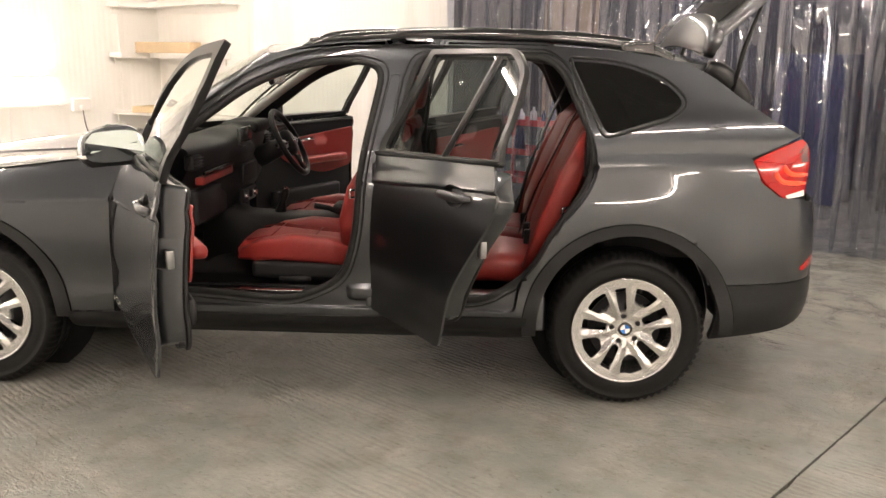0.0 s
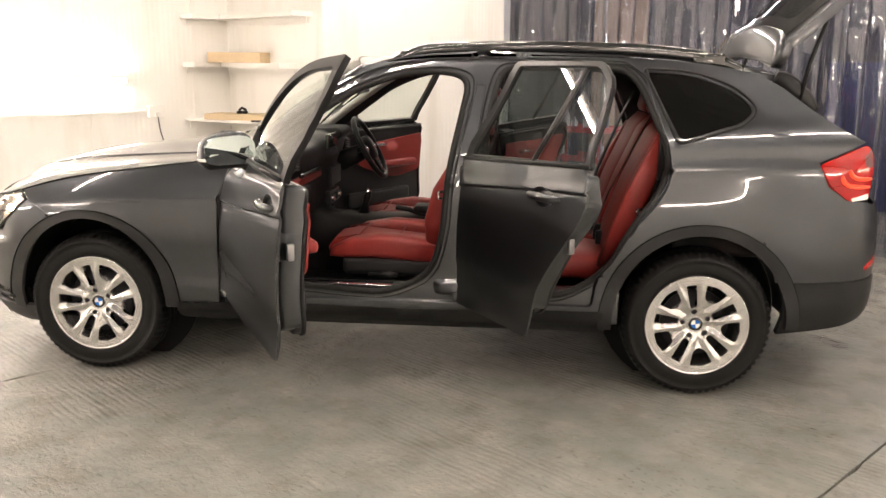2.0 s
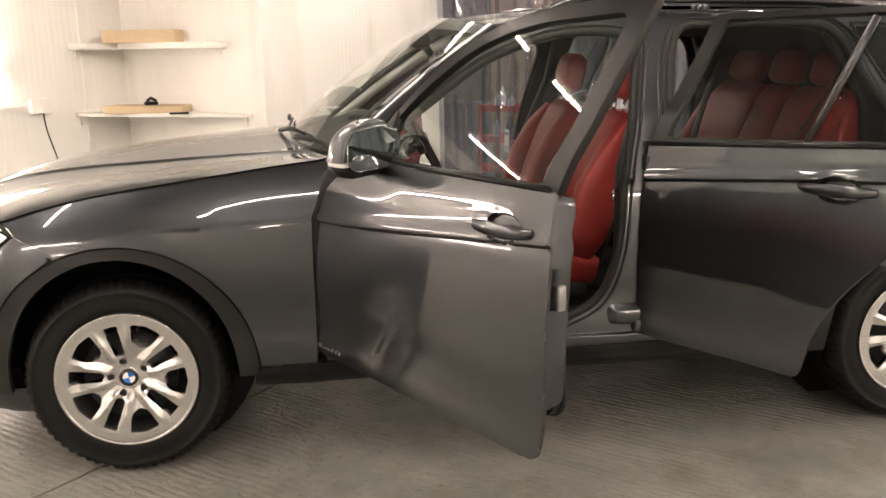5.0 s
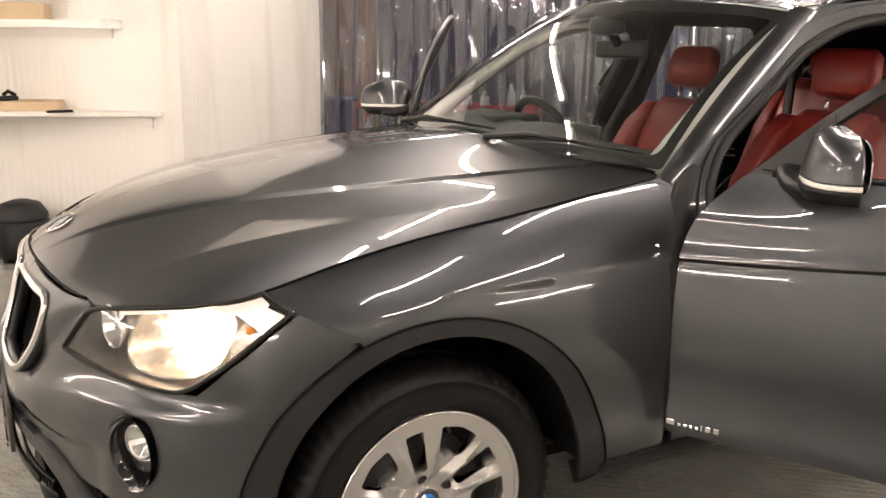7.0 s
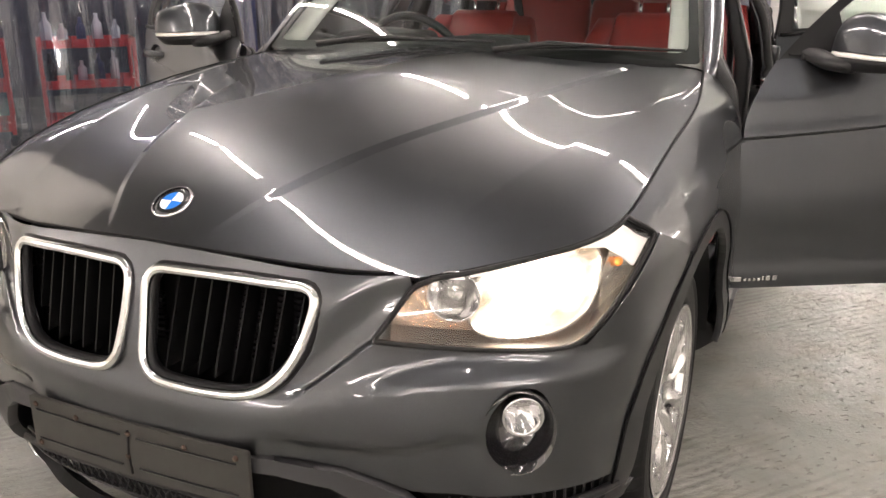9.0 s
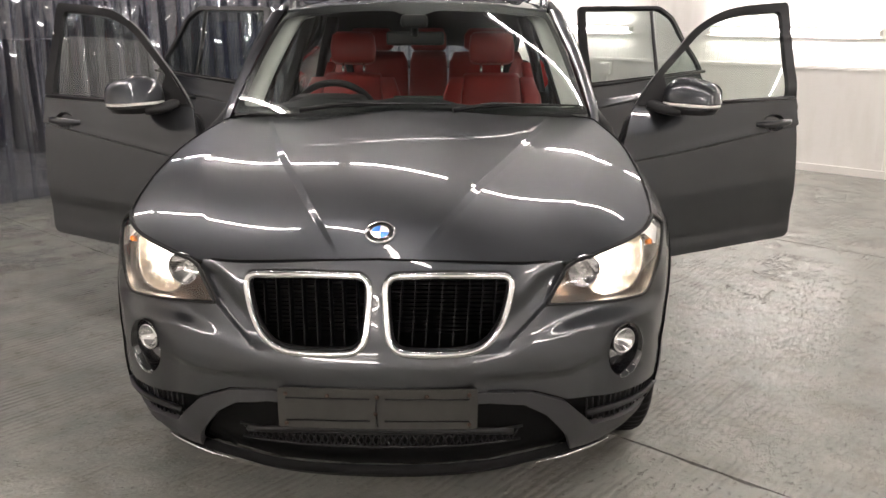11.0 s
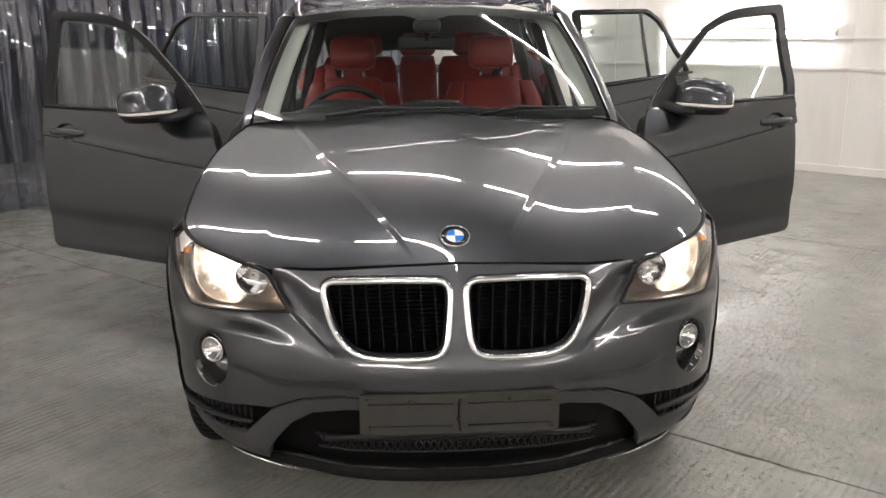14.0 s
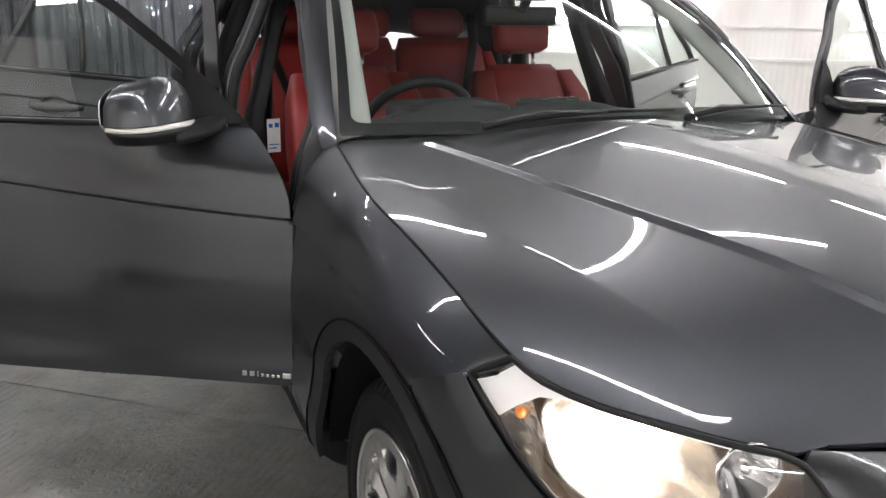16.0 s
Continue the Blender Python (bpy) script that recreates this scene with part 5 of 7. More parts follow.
# windscreen with its black band
sheet("windscreen", rnd([(-1, 0, .04), (1, 0, .04), (1, 1, .04), (-1, 1, .04)]), screen, SCREEN_GLASS, car, (), 0.05, 0.006, (-1, 0, 1), back=CLEAR)
sheet("screen_band", rnd([(-1, 0, .02), (1, 0, .02), (1, 1, .02), (-1, 1, .02)]), shifted(screen, (0.004, 0, -0.006)), BLACK, car,
      [rnd([(-0.962, 0.055, .05), (0.962, 0.055, .05), (0.965, 0.93, .06), (0.15, 0.90, .05), (0.10, 0.86, .03), (-0.10, 0.86, .03), (-0.15, 0.90, .05), (-0.965, 0.93, .06)])], 0.06, 0.004, (-1, 0, 1), label="black ceramic edge of the windscreen")
for s in (-1, 1):
    # A pillar cover that closes the gap between glass and side
    bm = bmesh.new()
    a = [(-0.745, s * 0.735, 0.965), (-0.695, s * 0.738, 1.030), (-0.42, s * 0.675, 1.255), (-0.15, s * 0.605, 1.438)]
    b = [(-0.70, s * 0.775, 0.955), (-0.635, s * float(side_y(-0.635, 1.03)) * 0.995, 1.03), (-0.40, s * float(side_y(-0.40, 1.23)), 1.232), (-0.13, s * float(side_y(-0.13, 1.42)), 1.424)]
    aa, bb = flow(a, 6), flow(b, 6)
    pr = None
    for p, q in zip(aa, bb):
        p, q = Vector(p), Vector(q)
        m = (p + q) / 2 + Vector((-0.004, s * 0.004, 0.006))
        v = [bm.verts.new(p), bm.verts.new(p.lerp(m, 0.6) + Vector((-0.002, 0, 0.003))), bm.verts.new(m), bm.verts.new(q.lerp(m, 0.5) + Vector((-0.002, s * 0.003, 0.002))), bm.verts.new(q)]
        if pr:
            for k in range(4):
                bm.faces.new((pr[k], pr[k + 1], v[k + 1], v[k]))
        pr = v
    part("a_pillar", fixn(bm), PAINT, car)
    # pale trim inside the pillar
    bm = bmesh.new()
    tube(bm, flow([(-0.68, s * 0.685, 1.01), (-0.41, s * 0.635, 1.215), (-0.12, s * 0.575, 1.395), (0.1, s * 0.55, 1.42)], 4), 0.05, 12, squash=(1.0, 0.45))
    part("pillar_trim", fixn(bm), HEADLINER, car, "pale grey pillar trim")

ro = [(-0.235 + 0.09 * (y / 0.597) ** 2, y) for y in np.linspace(-0.597, 0.597, 11)] + [(0.02, 0.606), (0.4, 0.612), (1.2, 0.602), (1.55, 0.58), (1.72, 0.54), (1.72, -0.54), (1.55, -0.58), (1.2, -0.602), (0.4, -0.612), (0.02, -0.606)]
sheet("roof", ro, roof, PAINT, car, (), 0.05, 0.03, (0, 0, 1), back=TRIM_DARK)
for s in (-1, 1):
    bm = bmesh.new()
    pts = [(-0.02, s * 0.60, 1.455), (0.07, s * 0.605, 1.505), (0.20, s * 0.607, 1.535), (0.6, s * 0.607, 1.55), (1.0, s * 0.602, 1.546), (1.3, s * 0.592, 1.525), (1.45, s * 0.583, 1.495), (1.55, s * 0.577, 1.455)]
    tube(bm, [(x, y, z - 0.032) for x, y, z in flow(pts, 5)], 0.030, 12, squash=(0.62, 1.0))
    for x in (0.10, 1.40):
        box(bm, (x - 0.07, s * 0.604 - 0.014, 1.44), (x + 0.07, s * 0.604 + 0.014, 1.50), 0.01)
    part("roof_rail", fixn(bm), GLOSS_BLACK, car, "gloss black roof rail")
bm = bmesh.new()
pr = None
for t in np.linspace(0, 1, 9):
    x, h, w = 1.24 + 0.25 * t, 0.052 * math.sin(min(1, t * 1.15) * math.pi / 2) ** 1.3 * (1 if t < 0.92 else 0.6), 0.036 * math.sin(math.pi * min(0.95, 0.15 + t * 0.8)) + 0.004
    z = float(roof_c(x)) - 0.01
    v = [bm.verts.new(p) for p in ((x, -w, z), (x, -w * 0.45, z + h * 0.7), (x, 0, z + h + 0.005), (x, w * 0.45, z + h * 0.7), (x, w, z))]
    if pr:
        for k in range(4):
            bm.faces.new((pr[k], pr[k + 1], v[k + 1], v[k]))
    pr = v
bm.faces.new(pr)
part("antenna_fin", fixn(bm), PAINT, car, "grey roof aerial fin")

# ---- front ----
KID = [(0.018, 0.772, .04), (0.18, 0.775, .05), (0.362, 0.766, .04), (0.335, 0.645, .07), (0.275, 0.580, .06), (0.15, 0.576, .05), (0.034, 0.582, .05), (0.022, 0.68, .05)]
FOG_S, FOG_Z = 0.735, 0.525


def lamp_top():
    """The headlight's upper edge, just under the edge of the bonnet."""
    out = []
    for x in np.linspace(-1.715, -2.0, 9):
        y = float(hood_e(x))
        z = float(hood(np.array([x]), np.array([y]))[0, 2]) - 0.004
        out.append((float(np.interp(y * HALF / float(bz(z)), PF_Y, arc)), z, 0))
    return out


LAMP = [(0.458, 0.680, .01), (0.62, 0.667, .08), (0.76, 0.656, .04), (0.828, 0.653, .03), (0.925, 0.735, .05), (0.996, 0.814, .01)] + lamp_top() + [(0.518, 0.770, .01)]
top_z = lambda q: float(hood(np.array([-2.105 + 0.41 * float(s_y(q)) ** 2]), np.array([float(s_y(q))]))[0, 2]) - 0.003
half = [(q, top_z(q)) for q in (0.0, 0.1, 0.2, 0.3, 0.4, 0.46, 0.505)]
half += [(0.512, 0.766), (0.452, 0.674), (0.62, 0.661), (0.76, 0.650), (0.832, 0.646), (0.93, 0.73), (1.0, 0.808), (1.004, 0.812)]
half += [(s_of_dx(0.585), 0.755), (s_of_dx(0.50), 0.68), (s_of_dx(0.45), 0.60), (s_of_dx(0.425), 0.50), (s_of_dx(0.415), 0.38), (0.97, 0.368), (0.535, 0.405), (0.42, 0.452), (0.30, 0.468), (0, 0.468)]
holes = []
for g in (-1, 1):
    holes.append(rnd([(g * a, b, r) for a, b, r in KID]))
    holes.append(ellipse(g * FOG_S, FOG_Z - 0.010, 0.062, 0.078))


def bumper(q, z):
    """The bumper skin: the nose, with its sculpted swage over the plate and the hollows beside the grille."""
    p = nose(q, z)
    a = np.abs(q)
    # a ledge below the grille and headlights, sharp at its lower edge and fading upwards
    edge = 0.560 + 0.062 * sm((a - 0.20) / 0.42) - 0.010 * sm((a - 0.60) / 0.3)
    h = z - edge
    p[:, 0] += (0.004 + 0.017 * sm((a - 0.42) / 0.16)) * sm((h + 0.02) / 0.045) * (1 - sm((h - 0.022) / 0.09)) * (1 - sm((a - 0.86) / 0.12))
    # hollow between grille and headlight, ending in a fold that runs down to the grille's corner
    d = ((z - 0.672) * 0.105 - (a - 0.45) * 0.087) / 0.1364
    p[:, 0] += 0.015 * sm((d + 0.003) / 0.014) * (1 - sm((d - 0.035) / 0.06)) * sm((z - 0.565) / 0.05) * (1 - sm((z - 0.745) / 0.05))
    # lower swage that runs down from the fog lamp to the trim above the intake
    low = 0.505 - 0.015 * sm((a - 0.3) / 0.2) + 0.02 * sm((a - 0.52) / 0.12)
    g = low - z
    p[:, 0] += 0.012 * sm((g + 0.014) / 0.03) * sm((a - 0.24) / 0.1) * (1 - sm((a - 0.60) / 0.08))
    p[:, 1] += np.sign(q) * flare(p[:, 0], z)
    return p


fold = [[(g * (0.45 - 0.77 * t - 0.638 * d), 0.672 - 0.638 * t + 0.77 * d) for t in np.linspace(0, 0.14, 10)] for g in (-1, 1) for d in (-0.004, 0.003, 0.012)]
sheet("front_bumper", both(half), bumper, PAINT, car, holes, 0.012, 0.012, None, lines=fold)
band = [(0, 0.466), (0.30, 0.466), (0.42, 0.450), (0.53, 0.403), (0.64, 0.308), (0.80, 0.294), (0.97, 0.29), (1.065, 0.30), (1.06, 0.235), (0.98, 0.20), (0.80, 0.185), (0.64, 0.185), (0.60, 0.225), (0.555, 0.29), (0.47, 0.375), (0.40, 0.418), (0.30, 0.436), (0, 0.436)]
sheet("bumper_band", both(band), shifted(nose, (-0.004, 0, 0)), CLAD_LIGHT, car, (), 0.03, 0.025, None, label="satin grey lower bumper trim")
# black sheet set back in the opening, standing for the shade inside
sheet("intake_shade", both([(0, 0.45), (0.31, 0.45), (0.40, 0.43), (0.49, 0.345), (0.62, 0.20), (0, 0.19)]), shifted(nose, (0.06, 0, 0)), SHADE_BLACK, car, (), 0.05, 0.01, None)
bm = bmesh.new()
tube(bm, on(shifted(nose, (0.0, 0, 0)), [(q, 0.37 - 0.03 * (q / 0.4) ** 2) for q in np.linspace(-0.37, 0.37, 15)]), 0.009, 8, squash=(0.7, 1.1))
part("intake_bar", fixn(bm), BLACK, car)
bm = bmesh.new()
for k in range(38):
    q = -0.37 + 0.02 * k
    for d in (-1, 1):
        tube(bm, on(shifted(nose, (0.02, 0, 0)), [(q, 0.305), (q + d * 0.02, 0.345)]), 0.0025, 4)
for zz in (0.305, 0.345):
    tube(bm, on(shifted(nose, (0.02, 0, 0)), [(q, zz) for q in np.linspace(-0.40, 0.40, 15)]), 0.004, 5)
part("intake_mesh", fixn(bm), BLACK, car, "black diamond mesh")
for g in (-1, 1):
    # another black sheet draws the shade in each side opening
    sheet("side_intake_shade", [(g * a, b) for a, b in ((0.52, 0.412), (1.0, 0.375), (1.0, 0.28), (0.63, 0.30))], shifted(nose, (0.045, -g * 0.02, 0)), SHADE_BLACK, car, (), 0.04, 0.01, None)
    bm = bmesh.new()
    tube(bm, on(nose, [(g * q, 0.355 - 0.04 * (q - 0.6)) for q in np.linspace(0.60, 0.97, 10)]), 0.009, 8)
    for k in range(17):
        q = 0.60 + 0.022 * k
        tube(bm, on(shifted(nose, (0.02, 0, 0)), [(g * q, 0.392 - 0.04 * (q - 0.53)), (g * (q + 0.018), 0.305)]), 0.0025, 4)
    part("side_intake_mesh", fixn(bm), BLACK, car, "black mesh")
lip = [(0, 0.208), (0.5, 0.208), (0.76, 0.214), (0.80, 0.20), (0.62, 0.175), (0.5, 0.185), (0, 0.178)]
sheet("front_lip", both(lip), shifted(nose, (-0.012, 0, 0)), SHADE_BLACK, car, (), 0.03, 0.03, None, label="black front spoiler lip")
for g in (-1, 1):
    bm = bmesh.new()
    tube(bm, on(shifted(nose, (-0.018, 0, 0)), flow([(g * q, zz) for q, zz in ((0.50, 0.196), (0.60, 0.204), (0.70, 0.211), (0.78, 0.213))], 4)), [0.002] * 3 + [0.006] * 7 + [0.003] * 3, 6)
    part("lip_blade", fixn(bm), CHROME, car, "bright blade on the spoiler lip")
sheet("tow_cover", rnd([(0.405, 0.50, .004), (0.47, 0.503, .004), (0.47, 0.45, .004), (0.41, 0.458, .004)]), shifted(bumper, (-0.002, 0, 0)), PAINT, car, (), 0.03, 0.004, None)
# unseen dark core, added so that nothing shows through the grilles
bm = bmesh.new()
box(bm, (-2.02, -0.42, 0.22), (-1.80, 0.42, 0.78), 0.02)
part("grille_backing", bm, SHADE_BLACK, car, smooth=False)
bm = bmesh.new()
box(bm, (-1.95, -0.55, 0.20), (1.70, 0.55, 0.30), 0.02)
part("underbody", bm, SHADE_BLACK, car, smooth=False)
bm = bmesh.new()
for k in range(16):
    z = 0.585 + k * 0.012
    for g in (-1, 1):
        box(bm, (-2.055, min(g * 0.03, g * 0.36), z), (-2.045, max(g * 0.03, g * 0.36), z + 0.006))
part("radiator_core", bm, SHADE_BLACK, car, smooth=False, kind="stuff")

for g in (-1, 1):
    k = new("kidney_grille")
    k.parent = car
    lp = dense(rnd([(g * a, b, r) for a, b, r in KID], 6), 0.02)
    bm = bmesh.new()
    tube(bm, on(shifted(nose, (-0.004, 0, 0)), lp + lp[:2]), 0.0088, 10, False, squash=(1.1, 0.9))
    part("chrome_frame", fixn(bm), CHROME, k, "polished chrome grille surround")
    bm = bmesh.new()
    tube(bm, on(shifted(nose, (0.012, 0, 0)), lp + lp[:2]), 0.014, 8, False)
    part("inner_frame", fixn(bm), BLACK, k)
    for i in range(8):
        q = 0.062 + 0.0365 * i
        lo = 0.585 if q < 0.27 else 0.585 + (q - 0.27) * 1.0
        bm = bmesh.new()
        p0, p1 = on(shifted(nose, (0.034, 0, 0)), [(g * q, 0.768), (g * (q - 0.01), lo)])
        d = Vector((0.045, 0, 0)); w = Vector((0, 0.0018, 0))
        vs = [bm.verts.new(v) for v in (p0 - w, p0 + w, p1 + w, p1 - w, p0 - w + d, p0 + w + d, p1 + w + d, p1 - w + d)]
        for f in ((0, 1, 2, 3), (4, 7, 6, 5), (0, 4, 5, 1), (1, 5, 6, 2), (2, 6, 7, 3), (3, 7, 4, 0)):
            bm.faces.new([vs[j] for j in f])
        part("grille_slat", fixn(bm), SHADE_BLACK, k, smooth=False)

    # fog lamp
    f = new("fog_lamp")
    f.parent = car
    ctr = on(nose, [(g * FOG_S, FOG_Z - 0.010)])[0]
    nrm = Vector((-0.86, g * 0.51, 0)).normalized()
    fm = Matrix.Translation(ctr) @ nrm.to_track_quat("Z", "Y").to_matrix().to_4x4()
    bm = bmesh.new()
    lathe(bm, [(0.066, 0.004), (0.060, 0.0), (0.055, -0.03), (0.050, -0.055), (0.0004, -0.06)], 32, fm @ Matrix.Diagonal((1, 1.25, 1, 1)))
    part("recess", fixn(bm), GLOSS_BLACK, f, "dark recess")
    lm = Matrix.Translation(Vector((0.006, g * 0.008, 0.022))) @ fm @ Matrix.Scale(1.08, 4)
    bm = bmesh.new()
    lathe(bm, [(0.036, -0.05), (0.036, -0.012), (0.033, -0.008), (0.028, -0.014), (0.018, -0.03), (0.0, -0.038)], 28, lm)
    part("reflector_bowl", fixn(bm), CHROME, f)
    bm = bmesh.new()
    lathe(bm, [(0.034, -0.012), (0.025, -0.004), (0.012, 0.0), (0.0, 0.001)], 28, lm)
    part("lens", fixn(bm), LENS, f)

    # headlight
    h = new("headlight")
    h.parent = car
    out = rnd([(g * a, b, r) for a, b, r in LAMP])
    sheet("lens", out, nose, LENS, h, (), 0.03, 0.004, None, back=CLEAR)
    bowl = shifted(nose, (0.10, -g * 0.05, -0.012))
    sheet("housing", out, bowl, LAMP_WARM, h, (), 0.04, 0.006, None, label="inner housing with the bulb's warm light in its colour")
    bm = bmesh.new()
    lp = dense(out, 0.03)
    a, b = on(shifted(nose, (0.003, 0, 0)), lp), on(bowl, lp)
    va, vb = [bm.verts.new(p) for p in a], [bm.verts.new(p) for p in b]
    for i in range(len(va)):
        j = (i + 1) % len(va)
        bm.faces.new((va[i], va[j], vb[j], vb[i]))
    part("side_wall", fixn(bm), LAMP_SILVER, h)
    bm = bmesh.new()
    tube(bm, on(shifted(nose, (-0.001, 0, 0)), lp + lp[:2]), 0.005, 6, False)
    part("rubber_edge", fixn(bm), RUBBER, h)
    q, z, r = 0.582, 0.748, 0.044
    c = on(shifted(nose, (0.05, -g * 0.012, 0)), [(g * q, z)])[0]
    hm = Matrix.Translation(c) @ Vector((-0.96, g * 0.28, -0.02)).to_track_quat("Z", "Y").to_matrix().to_4x4()
    bm = bmesh.new()
    foc = 0.3 * r
    bowl_line = [(r * k, 0.03 - r * r / (4 * foc) + (r * k) ** 2 / (4 * foc)) for k in np.linspace(0, 1, 12)]
    lathe(bm, [(max(a, 0.0004), b) for a, b in bowl_line] + [(r * 1.05, 0.032), (r * 1.05, 0.026)], 36, hm)
    part("reflector", fixn(bm), CHROME, h, "chrome reflector bowl")
    bm = bmesh.new()
    lathe(bm, [(r * 0.30, -0.02), (r * 0.30, 0.012), (r * 0.15, 0.022), (0.0004, 0.024)], 20, hm)
    part("bulb_cap", fixn(bm), ALLOY, h)
    # the main beam: a deep bowl with a lit middle
    def bowl_ring(k, d):
        pts = []
        for t in np.linspace(0, 2 * math.pi, 49)[:-1]:
            u, v = (k * math.copysign(abs(f) ** 0.75, f) for f in (math.cos(t), math.sin(t)))
            pts.append((g * (0.740 + 0.122 * u + 0.016 * v), 0.738 + 0.078 * v))
        return on(shifted(nose, (d, -g * 0.42 * d, 0)), pts)
    bm = bmesh.new()
    rings = [[bm.verts.new(p) for p in bowl_ring(k, 0.046 + 0.054 * (1 - k ** 2.4))] for k in np.linspace(1.0, 0.06, 14)]
    for r0, r1 in zip(rings, rings[1:]):
        for i in range(48):
            j = (i + 1) % 48
            bm.faces.new((r0[i], r0[j], r1[j], r1[i]))
    bm.faces.new(rings[-1])
    part("lit_beam", fixn(bm), BEAM, h, "switched-on main beam, glaring white in the middle")
    bm = bmesh.new()
    rim = bowl_ring(1.0, 0.046)
    tube(bm, rim + rim[:2], 0.0035, 8, False)
    part("bowl_rim", fixn(bm), LAMP_SILVER, h, "bright rim of the main beam bowl")
    bm = bmesh.new()
    cb = on(shifted(nose, (0.060, -g * 0.024, 0)), [(g * 0.735, 0.742)])[0]
    bmesh.ops.create_uvsphere(bm, u_segments=16, v_segments=10, radius=0.016, matrix=Matrix.Translation(cb))
    part("bulb", bm, BULB, h, "glaring headlamp bulb")
    corner = [(g * a, b) for a, b in ((0.880, 0.672), (0.905, 0.700), (0.950, 0.752), (0.925, 0.778), (0.885, 0.792), (0.872, 0.745))]
    sheet("side_reflector", corner, shifted(nose, (0.034, -g * 0.018, 0)), CRYSTAL, h, (), 0.02, 0.006, None, label="rippled chrome indicator reflector")
    for k in range(4):
        bm = bmesh.new()
        tube(bm, on(shifted(nose, (0.029, -g * 0.016, 0)), [(g * (0.886 + 0.006 * k), 0.694 + 0.024 * k), (g * (0.915 + 0.007 * k), 0.711 + 0.019 * k)]), 0.0022, 5)
        part("reflector_rib", fixn(bm), LAMP_SILVER, h)
    bm = bmesh.new()
    cc = on(shifted(nose, (0.03, -g * 0.015, 0)), [(g * 0.905, 0.772)])[0]
    bmesh.ops.create_uvsphere(bm, u_segments=12, v_segments=8, radius=0.009, matrix=Matrix.Translation(cc))
    part("amber_bulb", bm, AMBER, h, "amber indicator bulb")
    tops = [(a, b) for a, b, c in lamp_top()]
    strip = [(g * a, b - 0.003) for a, b in tops[::-1]] + [(g * a, b) for a, b in ((0.984, 0.806), (0.945, 0.765), (0.915, 0.785), (0.87, 0.808), (0.80, 0.816), (0.70, 0.797), (0.60, 0.778))]
    sheet("light_strip", strip, shifted(nose, (0.02, -g * 0.008, -0.004)), STRIP, h, (), 0.03, 0.01, None, label="glowing white light strip")

# number plate holder, blank
pl = new("plate_holder")
pl.parent = car
sheet("backing", rnd([(-0.262, 0.487, .006), (0.262, 0.487, .006), (0.262, 0.376, .006), (-0.262, 0.376, .006)]), lambda q, z: np.stack([-2.206 + 0.10 * q * q + 0 * z, q, z], 1), PLATE, pl, (), 0.04, 0.012, (-1, 0, 0), label="bare dark grey plate backing")
bm = bmesh.new()
for z in (0.400, 0.462):
    for g in (-1, 1):
        tube(bm, [Vector((-2.2075 + 0.10 * q * q, q, z)) for q in (g * 0.02, g * 0.13, g * 0.24)], 0.0022, 5)
tube(bm, [(-2.2075, 0.0, 0.385), (-2.2075, 0.004, 0.43), (-2.2075, 0.0, 0.475)], 0.0025, 5)
part("rib", fixn(bm), BLACK, pl)
for q, z in ((-0.24, 0.474), (0.24, 0.474), (0.0, 0.468), (0.005, 0.42), (-0.24, 0.39), (0.24, 0.39), (-0.13, 0.47), (0.13, 0.47)):
    bm = bmesh.new()
    lathe(bm, [(0.006, 0.0), (0.005, 0.003), (0.0, 0.0035)], 12, Matrix.Translation((-2.207 + 0.10 * q * q, q, z)) @ Matrix.Rotation(radians(-90), 4, "Y"))
    part("screw", fixn(bm), RUST, pl, "rusty screw head")


def roundel(parent, m, r):
    """A round badge: dark ring, quarters in blue and white, bright edge."""
    b = new("badge")
    b.parent = parent
    b.matrix_basis = m
    bm = bmesh.new()
    lathe(bm, [(r, 0.0), (r, 0.004), (r * 0.95, 0.006), (r * 0.90, 0.005)], 36)
    part("bright_edge", fixn(bm), CHROME, b)
    bm = bmesh.new()
    lathe(bm, [(r * 0.93, 0.001), (r * 0.93, 0.0045), (r * 0.60, 0.0052), (r * 0.57, 0.0052)], 36)
    part("dark_ring", fixn(bm), GLOSS_BLACK, b)
    for i in range(4):
        bm = bmesh.new()
        c = bm.verts.new((0, 0, 0.0056))
        arcv = [bm.verts.new((r * 0.585 * math.cos(t), r * 0.585 * math.sin(t), 0.005)) for t in np.linspace(i * math.pi / 2, (i + 1) * math.pi / 2, 9)]
        for p, q in zip(arcv, arcv[1:]):
            bm.faces.new((c, p, q))
        part("quarter", bm, BLUE if i % 2 else WHITE_ENAMEL, b)
    return b


zr = float(hood(np.array([-2.03]), np.array([0.0]))[0, 2])
roundel(car, Matrix.Translation((-2.032, 0, zr + 0.001)) @ Vector((-0.50, 0, 0.865)).to_track_quat("Z", "Y").to_matrix().to_4x4(), 0.041)

# ---- rear ----
half = [(0, 0.85), (0.72, 0.86), (0.80, 0.88), (0.86, 0.885), (0.895, 0.896), (1.10, 0.838), (1.285, 0.745), (1.265, 0.65), (1.22, 0.535), (0.8, 0.535), (0, 0.535)]


def tail_skin(q, z):
    p = tail(q, z)
    p[:, 1] += np.sign(q) * (flare(p[:, 0], z) - 0.002)
    return p


sheet("rear_bumper", both(half), tail_skin, PAINT, car, (), 0.03, 0.015, None)
sheet("rear_bumper_lower", both([(0, 0.53), (0.8, 0.53), (1.21, 0.53), (1.175, 0.45), (1.15, 0.295), (0.85, 0.325), (0.7, 0.35), (0, 0.35)]), shifted(tail, (0.004, 0, 0)), BLACK, car, (), 0.045, 0.03, None, label="matt dark plastic rear valance")

